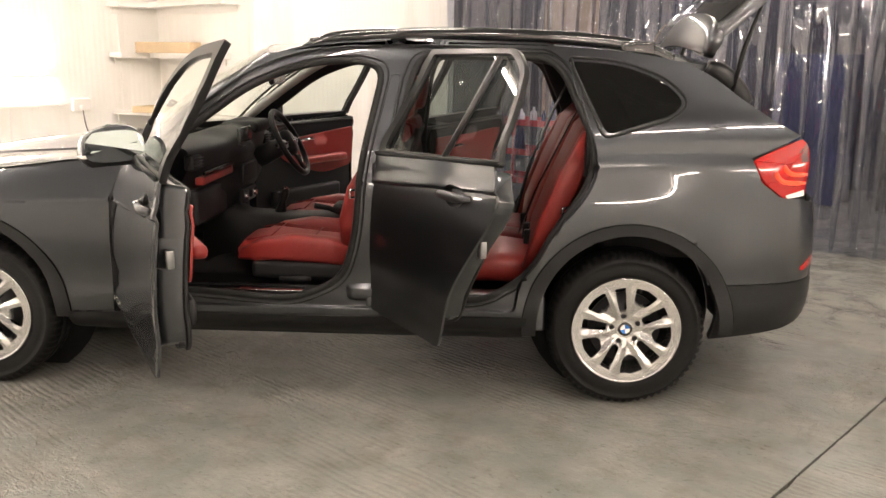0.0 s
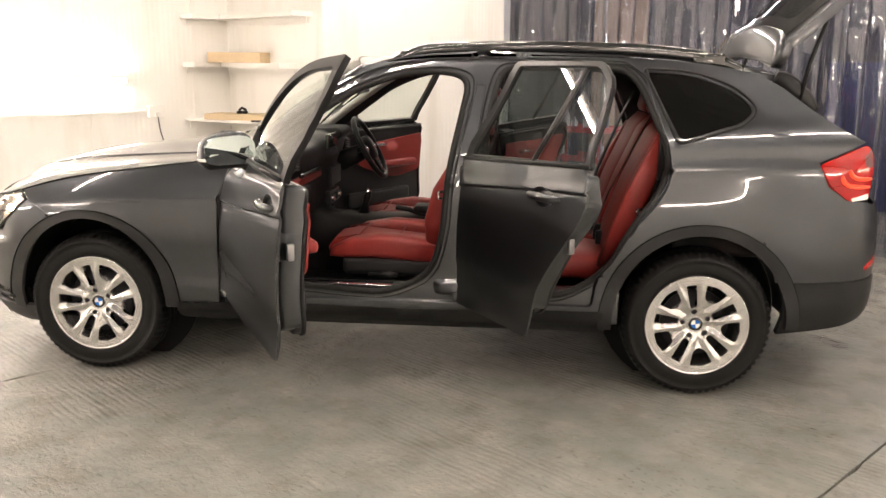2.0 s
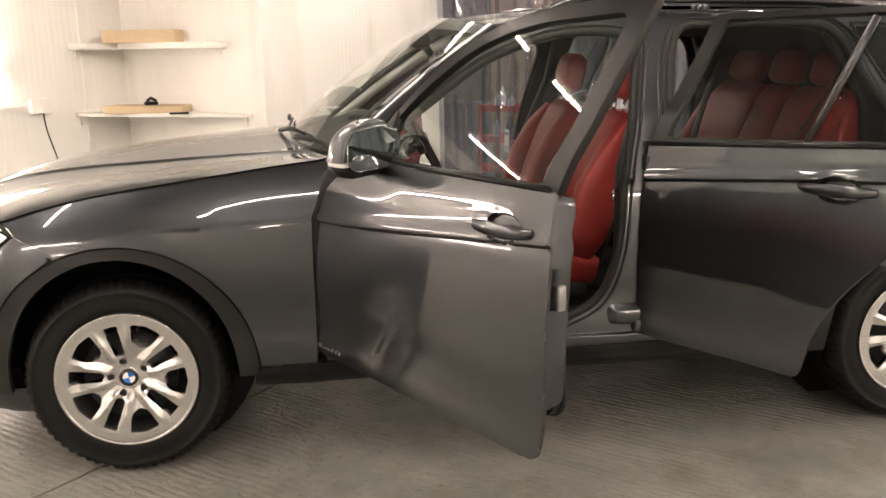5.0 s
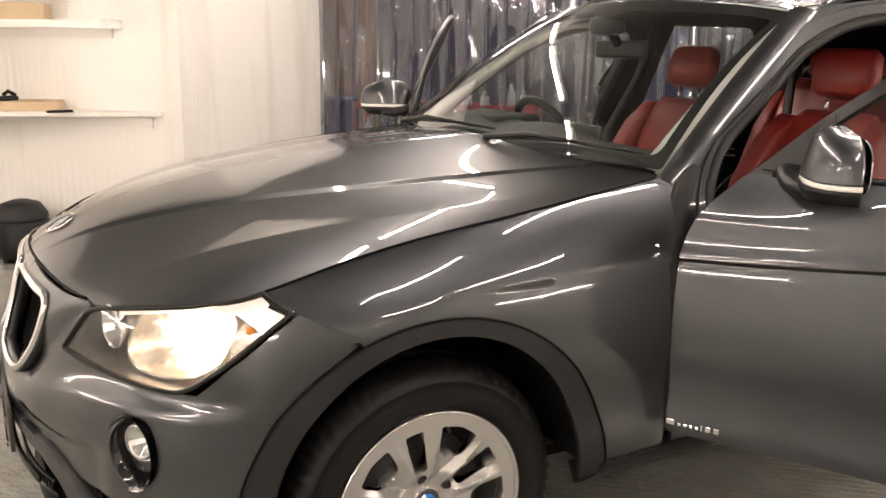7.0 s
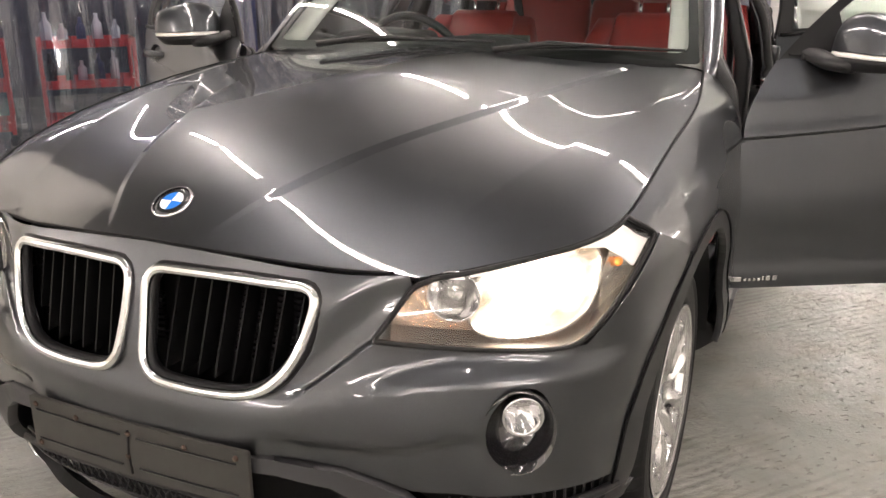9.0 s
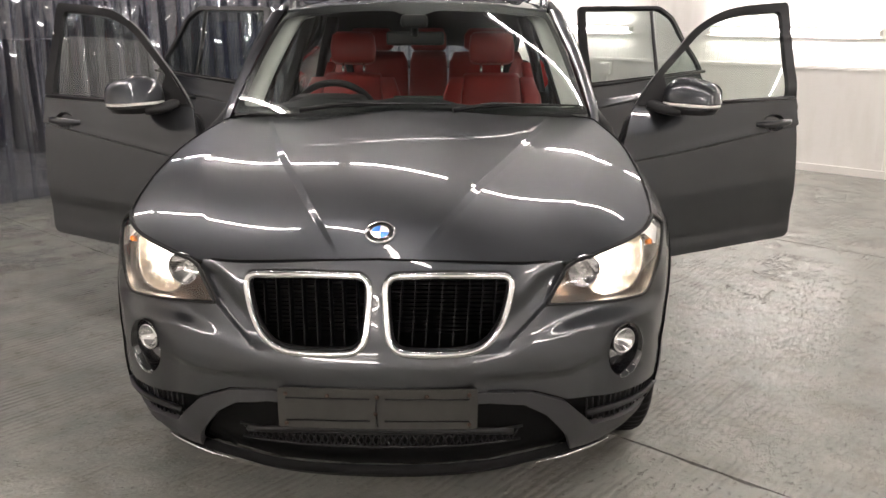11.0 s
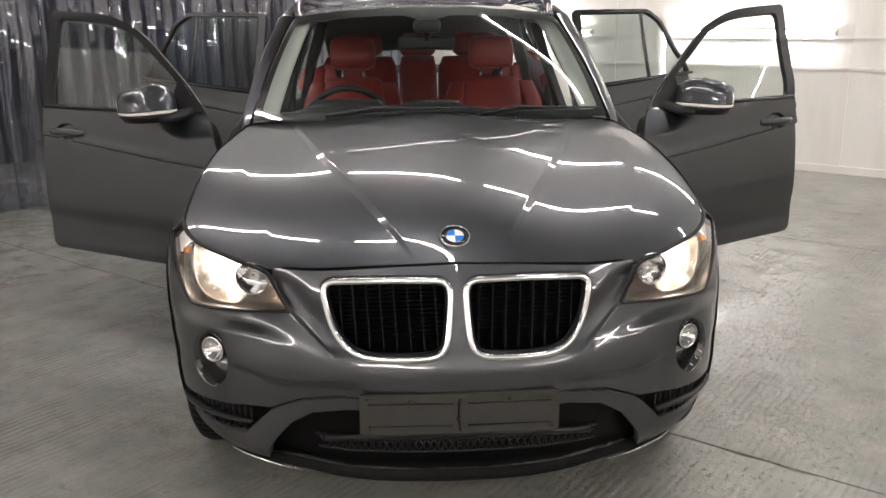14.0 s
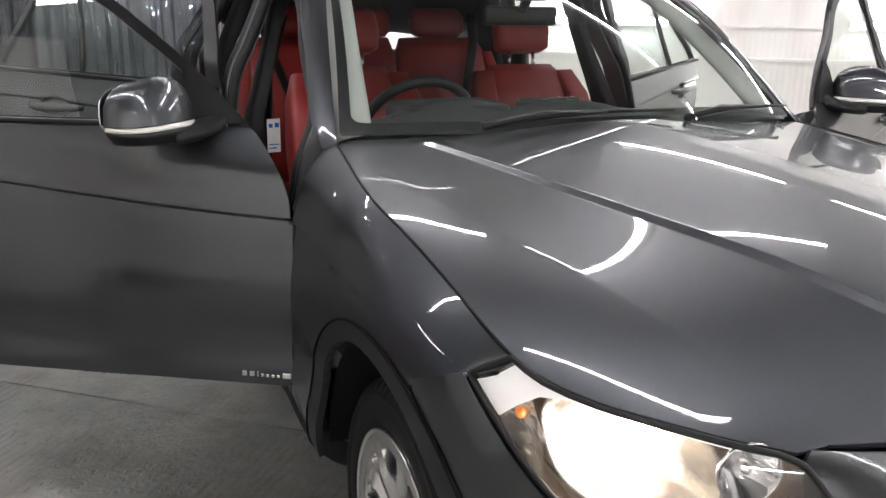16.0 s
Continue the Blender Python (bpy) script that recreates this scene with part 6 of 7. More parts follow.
tg = new("tailgate")
tg.parent = car
tg.matrix_basis = Matrix.Translation((1.66, 0, 1.465)) @ Matrix.Rotation(radians(-84), 4, "Y") @ Matrix.Translation((-1.66, 0, -1.465))
tp_x = pchip([0, 0.1, 0.2, 0.6, 0.72, 0.95], [1.69, 1.79, 1.86, 2.16, 2.215, 2.27])
tp_z = pchip([0, 0.1, 0.2, 0.6, 0.72, 0.95], [1.468, 1.455, 1.40, 1.13, 1.05, 0.86])


def gate(y, t):
    c = (np.abs(y) / 0.65) ** 2
    return np.stack([tp_x(t) - 0.07 * c, y, tp_z(t) - 0.02 * c], 1)


GATE_W = [(-0.475, 0.24, .05), (0.475, 0.24, .05), (0.53, 0.56, .06), (-0.53, 0.56, .06)]
sheet("gate_skin", rnd([(-0.58, 0.0, .04), (0.58, 0.0, .04), (0.62, 0.14, .03), (0.66, 0.58, .04), (0.66, 0.93, .05), (-0.66, 0.93, .05), (-0.66, 0.58, .04), (-0.62, 0.14, .03)]), gate, PAINT, tg, [rnd(GATE_W)], 0.05, 0.05, (1, 0, 0.5), back=BLACK)
sheet("glass_border", rnd([(-0.57, 0.13, .04), (0.57, 0.13, .04), (0.635, 0.57, .05), (0.60, 0.63, .05), (-0.60, 0.63, .05), (-0.635, 0.57, .05)]), shifted(gate, (0.006, 0, 0.006)), GLOSS_BLACK, tg, [rnd(GATE_W)], 0.06, 0.005, (1, 0, 0.5))
sheet("gate_glass", rnd(GATE_W), shifted(gate, (-0.01, 0, -0.01)), GATE_GLASS, tg, (), 0.08, 0.005, (1, 0, 0.5), back=CLEAR)
for s in (-1, 1):
    # black trim at the top of the tail pillar
    loft_pts = [((1.70, 1.40), 0.03), ((1.75, 1.37), 0.05), ((1.82, 1.31), 0.055), ((1.88, 1.25), 0.03)]
    bm = bmesh.new()
    tube(bm, flow([(x, s * 0.555, z) for (x, z), q in loft_pts], 4), [0.022 + 0.03 * math.sin(math.pi * (0.1 + 0.8 * k / 12)) for k in range(13)], 12)
    part("tail_pillar_trim", fixn(bm), BLACK, car, "black tail pillar trim")
    bm = bmesh.new()
    tube(bm, [(1.80, s * 0.60, 1.30), (1.84, s * 0.58, 1.47), (1.93, s * 0.56, 1.74), (1.98, s * 0.55, 1.90)], [0.011, 0.011, 0.006, 0.006], 8)
    part("gas_strut", fixn(bm), BLACK, car, "black gas strut")
# one roof spoiler across the top of the gate
bm = bmesh.new()
prof = flow([(1.69, 1.474), (1.76, 1.474), (1.815, 1.458), (1.845, 1.432), (1.83, 1.39), (1.78, 1.375), (1.72, 1.40), (1.685, 1.44)], 3, True)
rings = []
for y in np.linspace(-0.625, 0.625, 25):
    k = (1 - (abs(y) / 0.64) ** 7) ** 0.5
    rings.append([bm.verts.new((1.73 + (x - 1.73) * (0.35 + 0.65 * k) - 0.05 * (y / 0.62) ** 2, y, 1.45 + (z - 1.45) * (0.3 + 0.7 * k) - 0.018 * (y / 0.62) ** 2)) for x, z in prof])
for u, v in zip(rings, rings[1:]):
    for k in range(len(u)):
        bm.faces.new((u[k], u[(k + 1) % len(u)], v[(k + 1) % len(u)], v[k]))
bm.faces.new(rings[0][::-1]); bm.faces.new(rings[-1])
part("roof_spoiler", fixn(bm), PAINT, tg, "grey roof spoiler")
# luggage floor and tail panel
bm = bmesh.new()
box(bm, (1.25, -0.55, 0.58), (2.15, 0.55, 0.62), 0.01)
part("luggage_floor", bm, CARPET, car)
for s in (-1, 1):
    bm = bmesh.new()
    box(bm, (1.28, s * 0.62 - 0.06, 0.60), (2.05, s * 0.62 + 0.06, 1.10), 0.03)
    part("luggage_side", bm, CARPET, car)

# ---- doors ----
def side_depth(s, depth):
    """The side surface sunk by a depth that depends on the place."""
    def f(x, z):
        return np.stack([x, s * (side_y(x, z) - depth(x, z)), z], 1)
    return f


def mirror(d, s):
    """A door mirror: painted shell over a dark base, on a short arm."""
    c = Vector((-0.403, s * 0.897, 1.088))
    fold = Matrix.Rotation(-s * radians(13), 3, "Z")

    def section(h, grow=0.0):
        """Rounded outline at a height between the foot (0) and the crown (1): flat towards the glass, bellied in front."""
        k = 1 - max(0.0, (h - 0.55) / 0.45) ** 2.4                        # closes over the crown
        w = 0.128 * (1 - 0.13 * h) * (0.30 + 0.70 * k ** 0.5) * (1 - 0.30 * max(0, 0.25 - h) / 0.25) + grow
        front = (0.074 - 0.034 * h) * (0.25 + 0.75 * k ** 0.5) * (1 - 0.30 * max(0, 0.25 - h) / 0.25) + grow
        back = 0.040 * (0.45 + 0.55 * k ** 0.5)
        out = []
        for a in np.linspace(0, 2 * math.pi, 41)[:-1]:
            cy, cx = math.cos(a), math.sin(a)
            o = math.copysign(abs(cy) ** 0.6, cy)
            x = -front * abs(cx) ** 0.75 if cx > 0 else back * abs(cx) ** 0.4
            out.append(c + fold @ Vector((x + 0.016 * o * o + 0.008 * o, s * w * o, -0.068 + 0.150 * h - 0.012 * h * max(0, o))))
        return out

    def stack(hs, material, name, label, grow=0.0):
        bm = bmesh.new()
        rings = [[bm.verts.new(p) for p in section(h, grow)] for h in hs]
        for u, v in zip(rings, rings[1:]):
            for i in range(len(u)):
                bm.faces.new((u[i], u[(i + 1) % len(u)], v[(i + 1) % len(u)], v[i]))
        bm.faces.new(rings[0][::-1]); bm.faces.new(rings[-1])
        return part(name, fixn(bm), material, d, label)

    stack([0.32, 0.34, 0.42, 0.55, 0.66, 0.76, 0.84, 0.90, 0.95, 0.98, 1.0], PAINT, "mirror_shell", "grey painted mirror shell")
    stack([0.0, 0.03, 0.12, 0.225], BLACK, "mirror_base", "black mirror underside")
    stack([0.23, 0.27, 0.315], WHITE_LENS, "indicator_strip", "clear indicator strip in the mirror", -0.003)
    bm = bmesh.new()
    out = [(math.copysign(abs(math.cos(a)) ** 0.6, math.cos(a)) * 0.112, abs(math.sin(a)) ** 0.6 * (0.064 if math.sin(a) > 0 else -0.054)) for a in np.linspace(0, 2 * math.pi, 33)[:-1]]
    f = bm.faces.new([bm.verts.new(c + fold @ Vector((0.0415 + 0.016 * (p / 0.128) ** 2 + 0.008 * p / 0.128, s * p, q))) for p, q in out])
    g = bmesh.ops.extrude_face_region(bm, geom=[f])
    bmesh.ops.translate(bm, vec=fold @ Vector((0.003, 0, 0)), verts=[v for v in g["geom"] if isinstance(v, bmesh.types.BMVert)])
    part("mirror_glass", fixn(bm), MIRROR, d, smooth=False)
    bm = bmesh.new()
    tube(bm, flow([(-0.50, s * 0.745, 1.065), (-0.495, s * 0.79, 1.05), (-0.475, s * 0.83, 1.038), (-0.43, s * 0.88, 1.034)], 3), [0.05, 0.046, 0.042, 0.04, 0.04, 0.04, 0.042, 0.044, 0.046, 0.046], 12, squash=(1.0, 0.5))
    part("mirror_arm", fixn(bm), BLACK, d)


def handle(d, s, x0h, z, rear):
    fn = side(s, 0.0)
    x1h = x0h + 0.20
    m = (x0h + x1h) / 2
    # dished cup behind the grip
    sheet("handle_cup", ellipse(m + 0.01, z, 0.062, 0.036), side_depth(s, lambda x, zz: 0.028 * np.clip(1 - ((x - m - 0.01) / 0.062) ** 2 - ((zz - z) / 0.036) ** 2, 0, 1) ** 0.6), SHADED_PAINT, d, (), 0.012, 0.004, (0, s, 0), label="hollow behind the handle, its shade put into the colour")
    bm = bmesh.new()
    pts = [(x0h, z, -0.002), (x0h + 0.02, z, 0.012), (x0h + 0.06, z + 0.001, 0.022), (x0h + 0.12, z + 0.002, 0.025), (x0h + 0.17, z + 0.003, 0.022), (x1h, z + 0.003, 0.010), (x1h + 0.015, z + 0.003, -0.002)]
    line = [Vector((x, s * (float(side_y(x, zz)) + o), zz)) for x, zz, o in flow(pts, 4)]
    tube(bm, line, [0.008 + 0.008 * math.sin(math.pi * min(0.92, max(0.08, i / (len(line) - 1)))) for i in range(len(line))], 10, squash=(0.8, 1.1))
    part("handle", fixn(bm), PAINT, d, "grey door handle")


def door(s, front, angle):
    d = new("front_door" if front else "rear_door")
    d.parent = car
    hx = -0.735 if front else 0.335
    hy = s * (0.845 if front else 0.86)
    d.matrix_basis = Matrix.Translation((hx, hy, 0)) @ Matrix.Rotation(radians(angle) * s, 4, "Z") @ Matrix.Translation((-hx, -hy, 0))
    if front:
        low = [(-0.722, 0.40, .03), (-0.722, 0.86, .1), (-0.685, 0.955, .05), (-0.60, 1.045, .02), (0.31, 1.05, .01), (0.315, 0.60, .1), (0.30, 0.405, .04)]
        frame_o = [(-0.60, 1.04, .01), (-0.42, 1.21, .15), (-0.17, 1.385, .12), (0.05, 1.455, .15), (0.42, 1.475, .02), (0.31, 1.04, .01)]
        win = [(-0.54, 1.06, .01), (-0.40, 1.193, .1), (-0.155, 1.360, .1), (0.05, 1.418, .1), (0.358, 1.436, .04), (0.26, 1.06, .02)]
        trim = [(-0.68, 0.48, .05), (-0.68, 0.85, .1), (-0.58, 1.0, .05), (0.27, 1.005, .03), (0.27, 0.48, .05)]
        insert = [(-0.50, 0.90, .05), (0.25, 0.955, .02), (0.25, 0.70, .05), (-0.05, 0.66, .1), (-0.45, 0.78, .1)]
        core = [(-0.69, 0.50, .04), (-0.69, 0.86, .1), (-0.60, 1.0, .05), (-0.45, 1.035, .02), (0.285, 1.038, .02), (0.292, 0.62, .1), (0.276, 0.50, .05)]
        hx0, hz = 0.045, 0.945
    else:
        low = [(0.325, 0.40, .03), (0.325, 1.05, .01), (1.19, 1.10, .03), (1.235, 0.97, .08), (1.165, 0.85, .08), (1.03, 0.70, .15), (0.935, 0.55, .1), (0.912, 0.405, .03)]
        frame_o = [(0.325, 1.035, .01), (0.435, 1.458, .02), (1.03, 1.462, .03), (1.12, 1.40, .03), (1.215, 1.09, .02)]
        win = [(0.385, 1.07, .02), (0.474, 1.440, .02), (1.015, 1.444, .03), (1.102, 1.388, .03), (1.19, 1.11, .02)]
        trim = [(0.38, 0.45, .05), (0.38, 1.005, .03), (1.13, 1.04, .03), (1.16, 0.95, .05), (0.94, 0.62, .1), (0.85, 0.47, .05)]
        insert = [(0.42, 0.95, .03), (1.08, 0.985, .03), (1.0, 0.74, .08), (0.60, 0.68, .1), (0.42, 0.70, .03)]
        core = [(0.345, 0.50, .04), (0.345, 1.035, .02), (1.165, 1.075, .03), (1.205, 0.97, .08), (1.14, 0.86, .08), (1.005, 0.71, .12), (0.91, 0.56, .1), (0.89, 0.50, .03)]
        hx0, hz = 0.86, 0.965
    cup = ellipse(hx0 + 0.11, hz, 0.063, 0.037)
    a_, b_ = (-0.76, 0.32) if front else (0.32, 1.24)
    sheet("door_skin", rnd(low), side(s), PAINT, d, [cup], 0.012, 0.014, (0, s, 0), edge=0.004, lines=[crest(zz, a_, b_) for zz in (0.8185, 0.8215, 0.8275, 0.8305)])
    sheet("door_inner", rnd(core), side(s, -0.0145), PAINT, d, (), 0.05, 0.082, (0, s, 0), edge=0.006)
    fo = rnd(frame_o)
    sheet("window_frame", fo, side(s, -0.004), FRAME_BLACK, d, [rnd(win)], 0.04, 0.026, (0, s, 0), label="satin black window frame")
    sheet("window_glass", rnd(win), blown(s, -0.018, win), DOOR_GLASS if front else REAR_GLASS, d, (), 0.06, 0.004, (0, s, 0), back=CLEAR)
    if not front:
        bm = bmesh.new()
        tube(bm, on(side(s, -0.008), [(0.86, 1.08), (0.905, 1.26), (0.95, 1.43)]), 0.011, 8)
        part("quarter_bar", fixn(bm), SATIN_BLACK, d)
    bm = bmesh.new()
    w0, w1 = win[0], win[-1]
    tube(bm, on(side(s, 0.002), [(w0[0] - (0.0 if front else 0.05), 1.046 if front else 1.048), ((w0[0] + w1[0]) / 2, 1.05 if front else 1.075), (w1[0] + 0.03, 1.052 if front else 1.10)]), 0.008, 8)
    part("waist_strip", fixn(bm), FRAME_BLACK, d, "black waist strip")
    # inner side
    sheet("door_card", rnd(trim), side(s, -0.106), TRIM_DARK, d, (), 0.05, 0.03, (0, -s, 0), label="black inner door panel")
    sheet("leather_insert", rnd(insert), side(s, -0.139), LEATHER, d, (), 0.05, 0.012, (0, -s, 0), label="red leather door panel insert")
    bm = bmesh.new()
    xa, xb = (-0.30, 0.12) if front else (0.48, 0.90)
    yy = s * 0.69
    box(bm, (xa, yy - 0.026, 0.745), (xb, yy + 0.030, 0.795), 0.02, seg=3)
    part("armrest", fixn(bm), LEATHER, d, "red leather armrest")
    bm = bmesh.new()
    xh = -0.33 if front else 0.50
    tube(bm, [(xh, s * 0.68, 0.90), (xh + 0.05, s * 0.66, 0.91), (xh + 0.11, s * 0.67, 0.905)], 0.009, 8)
    part("inner_handle", fixn(bm), CHROME, d)
    if front:
        bm = bmesh.new()
        box(bm, (-0.55, s * 0.725 - 0.025, 0.50), (0.08, s * 0.725 + 0.025, 0.60), 0.02, seg=2)
        part("door_pocket", bm, TRIM_DARK, d)
    # latch plate and rubber along the closing edge
    bm = bmesh.new()
    xe = 0.304 if front else 1.105
    ze = 0.80
    ye = float(side_y(xe, ze))
    box(bm, (xe - 0.012, s * (ye - 0.055) - 0.013, ze - 0.03), (xe + 0.010, s * (ye - 0.055) + 0.013, ze + 0.03), 0.004)
    part("door_latch", bm, ALLOY_DULL, d, "steel door latch")
    lp = dense(rnd([(a * 1.0, b, r) for a, b, r in trim]), 0.04)
    bm = bmesh.new()
    tube(bm, on(side(s, -0.109), lp + lp[:2]), 0.009, 6, False)
    part("door_edge_seal", fixn(bm), RUBBER, d)
    handle(d, s, hx0, hz, not front)
    if front:
        mirror(d, s)
        sheet("mirror_triangle", rnd([(-0.575, 1.055, .01), (-0.43, 1.195, .02), (-0.42, 1.055, .01)]), side(s, 0.003), BLACK, d, (), 0.03, 0.02, (0, s, 0))
        # model lettering as plain bright bars
        bm = bmesh.new()
        xs = -0.715
        for w in (0.026, 0.010, 0.010, 0.010, 0.010, 0.006, 0.016, 0.016):
            hgt = 0.014 if w > 0.012 or w < 0.007 else 0.008
            p = Vector((xs + w / 2, s * (float(side_y(xs, 0.435)) + 0.002), 0.425))
            box(bm, (p.x - w * 0.42, p.y - 0.003, p.z), (p.x + w * 0.42, p.y + 0.003, p.z + hgt), 0.001)
            xs += w + 0.004
        part("model_badge", bm, CHROME, d, "small bright metal badge bars", smooth=False)
    return d


ALLOY_DULL = mat("dull_steel", (0.25, 0.25, 0.25), 0.4, 0.9, noise_scale=60, vary=0.2)
# body paint darkened to carry the shade inside the handle cups
SHADED_PAINT = mat("shaded_handle_hollow", (0.012, 0.012, 0.013), 0.3, 0.5, coat=0.6)
FRAME_BLACK = mat("frame_black", (0.009, 0.009, 0.0095), 0.30, spec=0.25, noise_scale=300, vary=0.1)
SATIN_BLACK = mat("satin_black", (0.02, 0.02, 0.021), 0.28, coat=0.3)
DOOR_GLASS = glass_mat("door_glass", (0.78, 0.84, 0.80))
REAR_GLASS = glass_mat("rear_door_glass", (0.55, 0.60, 0.58))
door(-1, True, 60)
door(1, True, 59.5)
door(-1, False, 57)
door(1, False, 55)

# ---- wheels ----
def wheel_face():
    """The cast wheel's face: five pairs of spokes, with slots and wide windows between them."""
    holes = []
    for k in range(5):
        a = radians(72 * k)
        for wide in (0, 1):
            if wide:
                pol = [(0.106, 0, .012), (0.127, 0.215, .014), (0.186, 0.262, .010), (0.190, 0.0, .0), (0.186, -0.262, .010), (0.127, -0.215, .014)]
                c = a + radians(36)
            else:
                pol = [(0.078, 0.17, .011), (0.12, 0.135, .01), (0.184, 0.124, .008), (0.184, -0.124, .008), (0.12, -0.135, .01), (0.078, -0.17, .011)]
                c = a
            holes.append(rnd([(r * math.cos(c + t), r * math.sin(c + t), q) for r, t, q in pol], 4))
    for k in range(5):
        a = radians(72 * k)
        holes.append(ellipse(0.056 * math.cos(a), 0.056 * math.sin(a), 0.0115, 0.0115, 14))
    return holes


def wheel_fn(x, y):
    r, t = np.hypot(x, y), np.arctan2(y, x)
    z = -0.028 + 0.030 * sm((r - 0.03) / 0.19)
    d = np.abs(((t / radians(36) + 0.5) % 1.0) - 0.5) * radians(36)
    ph = ((t - 0) / radians(72)) % 1.0
    dist = np.minimum(np.abs(ph - 0.225), np.abs(ph - 0.775)) * radians(72) * r
    z = z + 0.016 * np.clip(1 - dist / 0.024, 0, 1) * sm((r - 0.035) / 0.05) * (1 - sm((r - 0.12) / 0.09))   # sharp ridge along each spoke
    return np.stack([x, y, z], 1)


def wheel_proto():
    w = new("wheel")
    w.parent = car
    bm = bmesh.new()
    n = 192
    prof = [(0.214, -0.205), (0.25, -0.222), (0.295, -0.218), (0.318, -0.205), (0.326, -0.185), (0.3275, -0.150), (0.319, -0.147), (0.319, -0.138), (0.328, -0.135), (0.328, -0.095), (0.319, -0.092), (0.319, -0.083), (0.328, -0.080), (0.3275, -0.045), (0.325, -0.028), (0.316, -0.010), (0.303, -0.001), (0.2935, 0.0055), (0.2905, 0.0055), (0.286, 0.0005), (0.27, 0.004), (0.245, 0.004), (0.232, 0.001), (0.224, -0.008), (0.216, -0.02)]
    rings = []
    for r, h in prof:
        ring = []
        for k in range(n):
            rr = r
            if r > 0.314 and k % 3 == 0 and (h > -0.05 or h < -0.17):
                rr = r - 0.009
            t = 2 * math.pi * k / n
            ring.append(bm.verts.new((rr * math.cos(t), rr * math.sin(t), h)))
        rings.append(ring)
    for u, v in zip(rings, rings[1:]):
        for k in range(n):
            bm.faces.new((u[k], u[(k + 1) % n], v[(k + 1) % n], v[k]))
    part("tyre", fixn(bm), TYRE, w, "black road tyre")
    bm = bmesh.new()
    lathe(bm, [(0.214, -0.205), (0.20, -0.15), (0.196, -0.06), (0.202, -0.02), (0.214, -0.006), (0.2245, 0.0), (0.2265, 0.004), (0.222, 0.006), (0.216, 0.002)], 72)
    rim = part("rim", fixn(bm), ALLOY, w, "silver alloy rim")
    sheet("spoke_face", [(0.2165 * math.cos(t), 0.2165 * math.sin(t)) for t in np.linspace(0, 2 * np.pi, 73)[:-1]], wheel_fn, ALLOY, w, wheel_face(), 0.0055, 0.035, (0, 0, 1), edge=0.003, label="silver five twin-spoke alloy face")
    bm = bmesh.new()
    lathe(bm, [(0.0, -0.075), (0.15, -0.075), (0.15, -0.06), (0.08, -0.06), (0.07, -0.04), (0.0, -0.04)], 40)
    part("brake_disc", fixn(bm), DARK_METAL, w, "dark steel brake disc")
    bm = bmesh.new()
    lathe(bm, [(0.205, -0.17), (0.06, -0.17), (0.06, -0.2), (0.0, -0.2)], 32)
    part("hub_back", fixn(bm), BLACK, w)
    for k in range(5):
        a = radians(72 * k)
        bm = bmesh.new()
        lathe(bm, [(0.0115, -0.04), (0.0115, -0.036), (0.008, -0.034), (0.008, -0.026), (0.0, -0.026)], 6, Matrix.Translation((0.056 * math.cos(a), 0.056 * math.sin(a), 0)))
        part("wheel_bolt", fixn(bm), DARK_METAL, w, smooth=False)
    roundel(w, Matrix.Translation((0, 0, -0.029)), 0.034)
    bm = bmesh.new()
    a = radians(-28)
    tube(bm, [(0.185 * math.cos(a), 0.185 * math.sin(a), -0.03), (0.172 * math.cos(a), 0.172 * math.sin(a), -0.004)], 0.005, 8)
    part("valve", fixn(bm), RUBBER, w)
    return w


def at_wheel(x, s, spin):
    return Matrix.Translation((x, s * (0.835 if x < 0 else 0.85), 0.327)) @ Matrix.Rotation(radians(-90 * s), 4, "X") @ Matrix.Rotation(radians(spin), 4, "Z")


w0 = wheel_proto()
w0.matrix_basis = at_wheel(-1.38, -1, 103)
for x, s, spin in ((1.38, -1, 100), (-1.38, 1, 30), (1.38, 1, 50)):
    copy_thing(w0, at_wheel(x, s, spin))

# ---- inside the car ----
def pad(parent, name, lo, hi, bev, material, m=None, label=""):
    bm = bmesh.new()
    box(bm, lo, hi, bev, m, seg=4)
    return part(name, fixn(bm), material, parent, label)


def loft(parent, name, sections, material, label=""):
    """A soft body through rounded sections: each is (centre, half width along y, half depth, direction of depth)."""
    bm = bmesh.new()
    rings = []
    for c, hw, hd, dd in sections:
        c, dd = Vector(c), Vector(dd).normalized()
        ring = []
        for a in np.linspace(0, 2 * math.pi, 25)[:-1]:
            cy, cz = math.cos(a), math.sin(a)
            ring.append(bm.verts.new(c + Vector((0, 1, 0)) * math.copysign(abs(cy) ** 0.45, cy) * hw + dd * math.copysign(abs(cz) ** 0.6, cz) * hd))
        rings.append(ring)
    for u, v in zip(rings, rings[1:]):
        for i in range(len(u)):
            bm.faces.new((u[i], u[(i + 1) % len(u)], v[(i + 1) % len(u)], v[i]))
    bm.faces.new(rings[0][::-1]); bm.faces.new(rings[-1])
    return part(name, fixn(bm), material, parent, label)


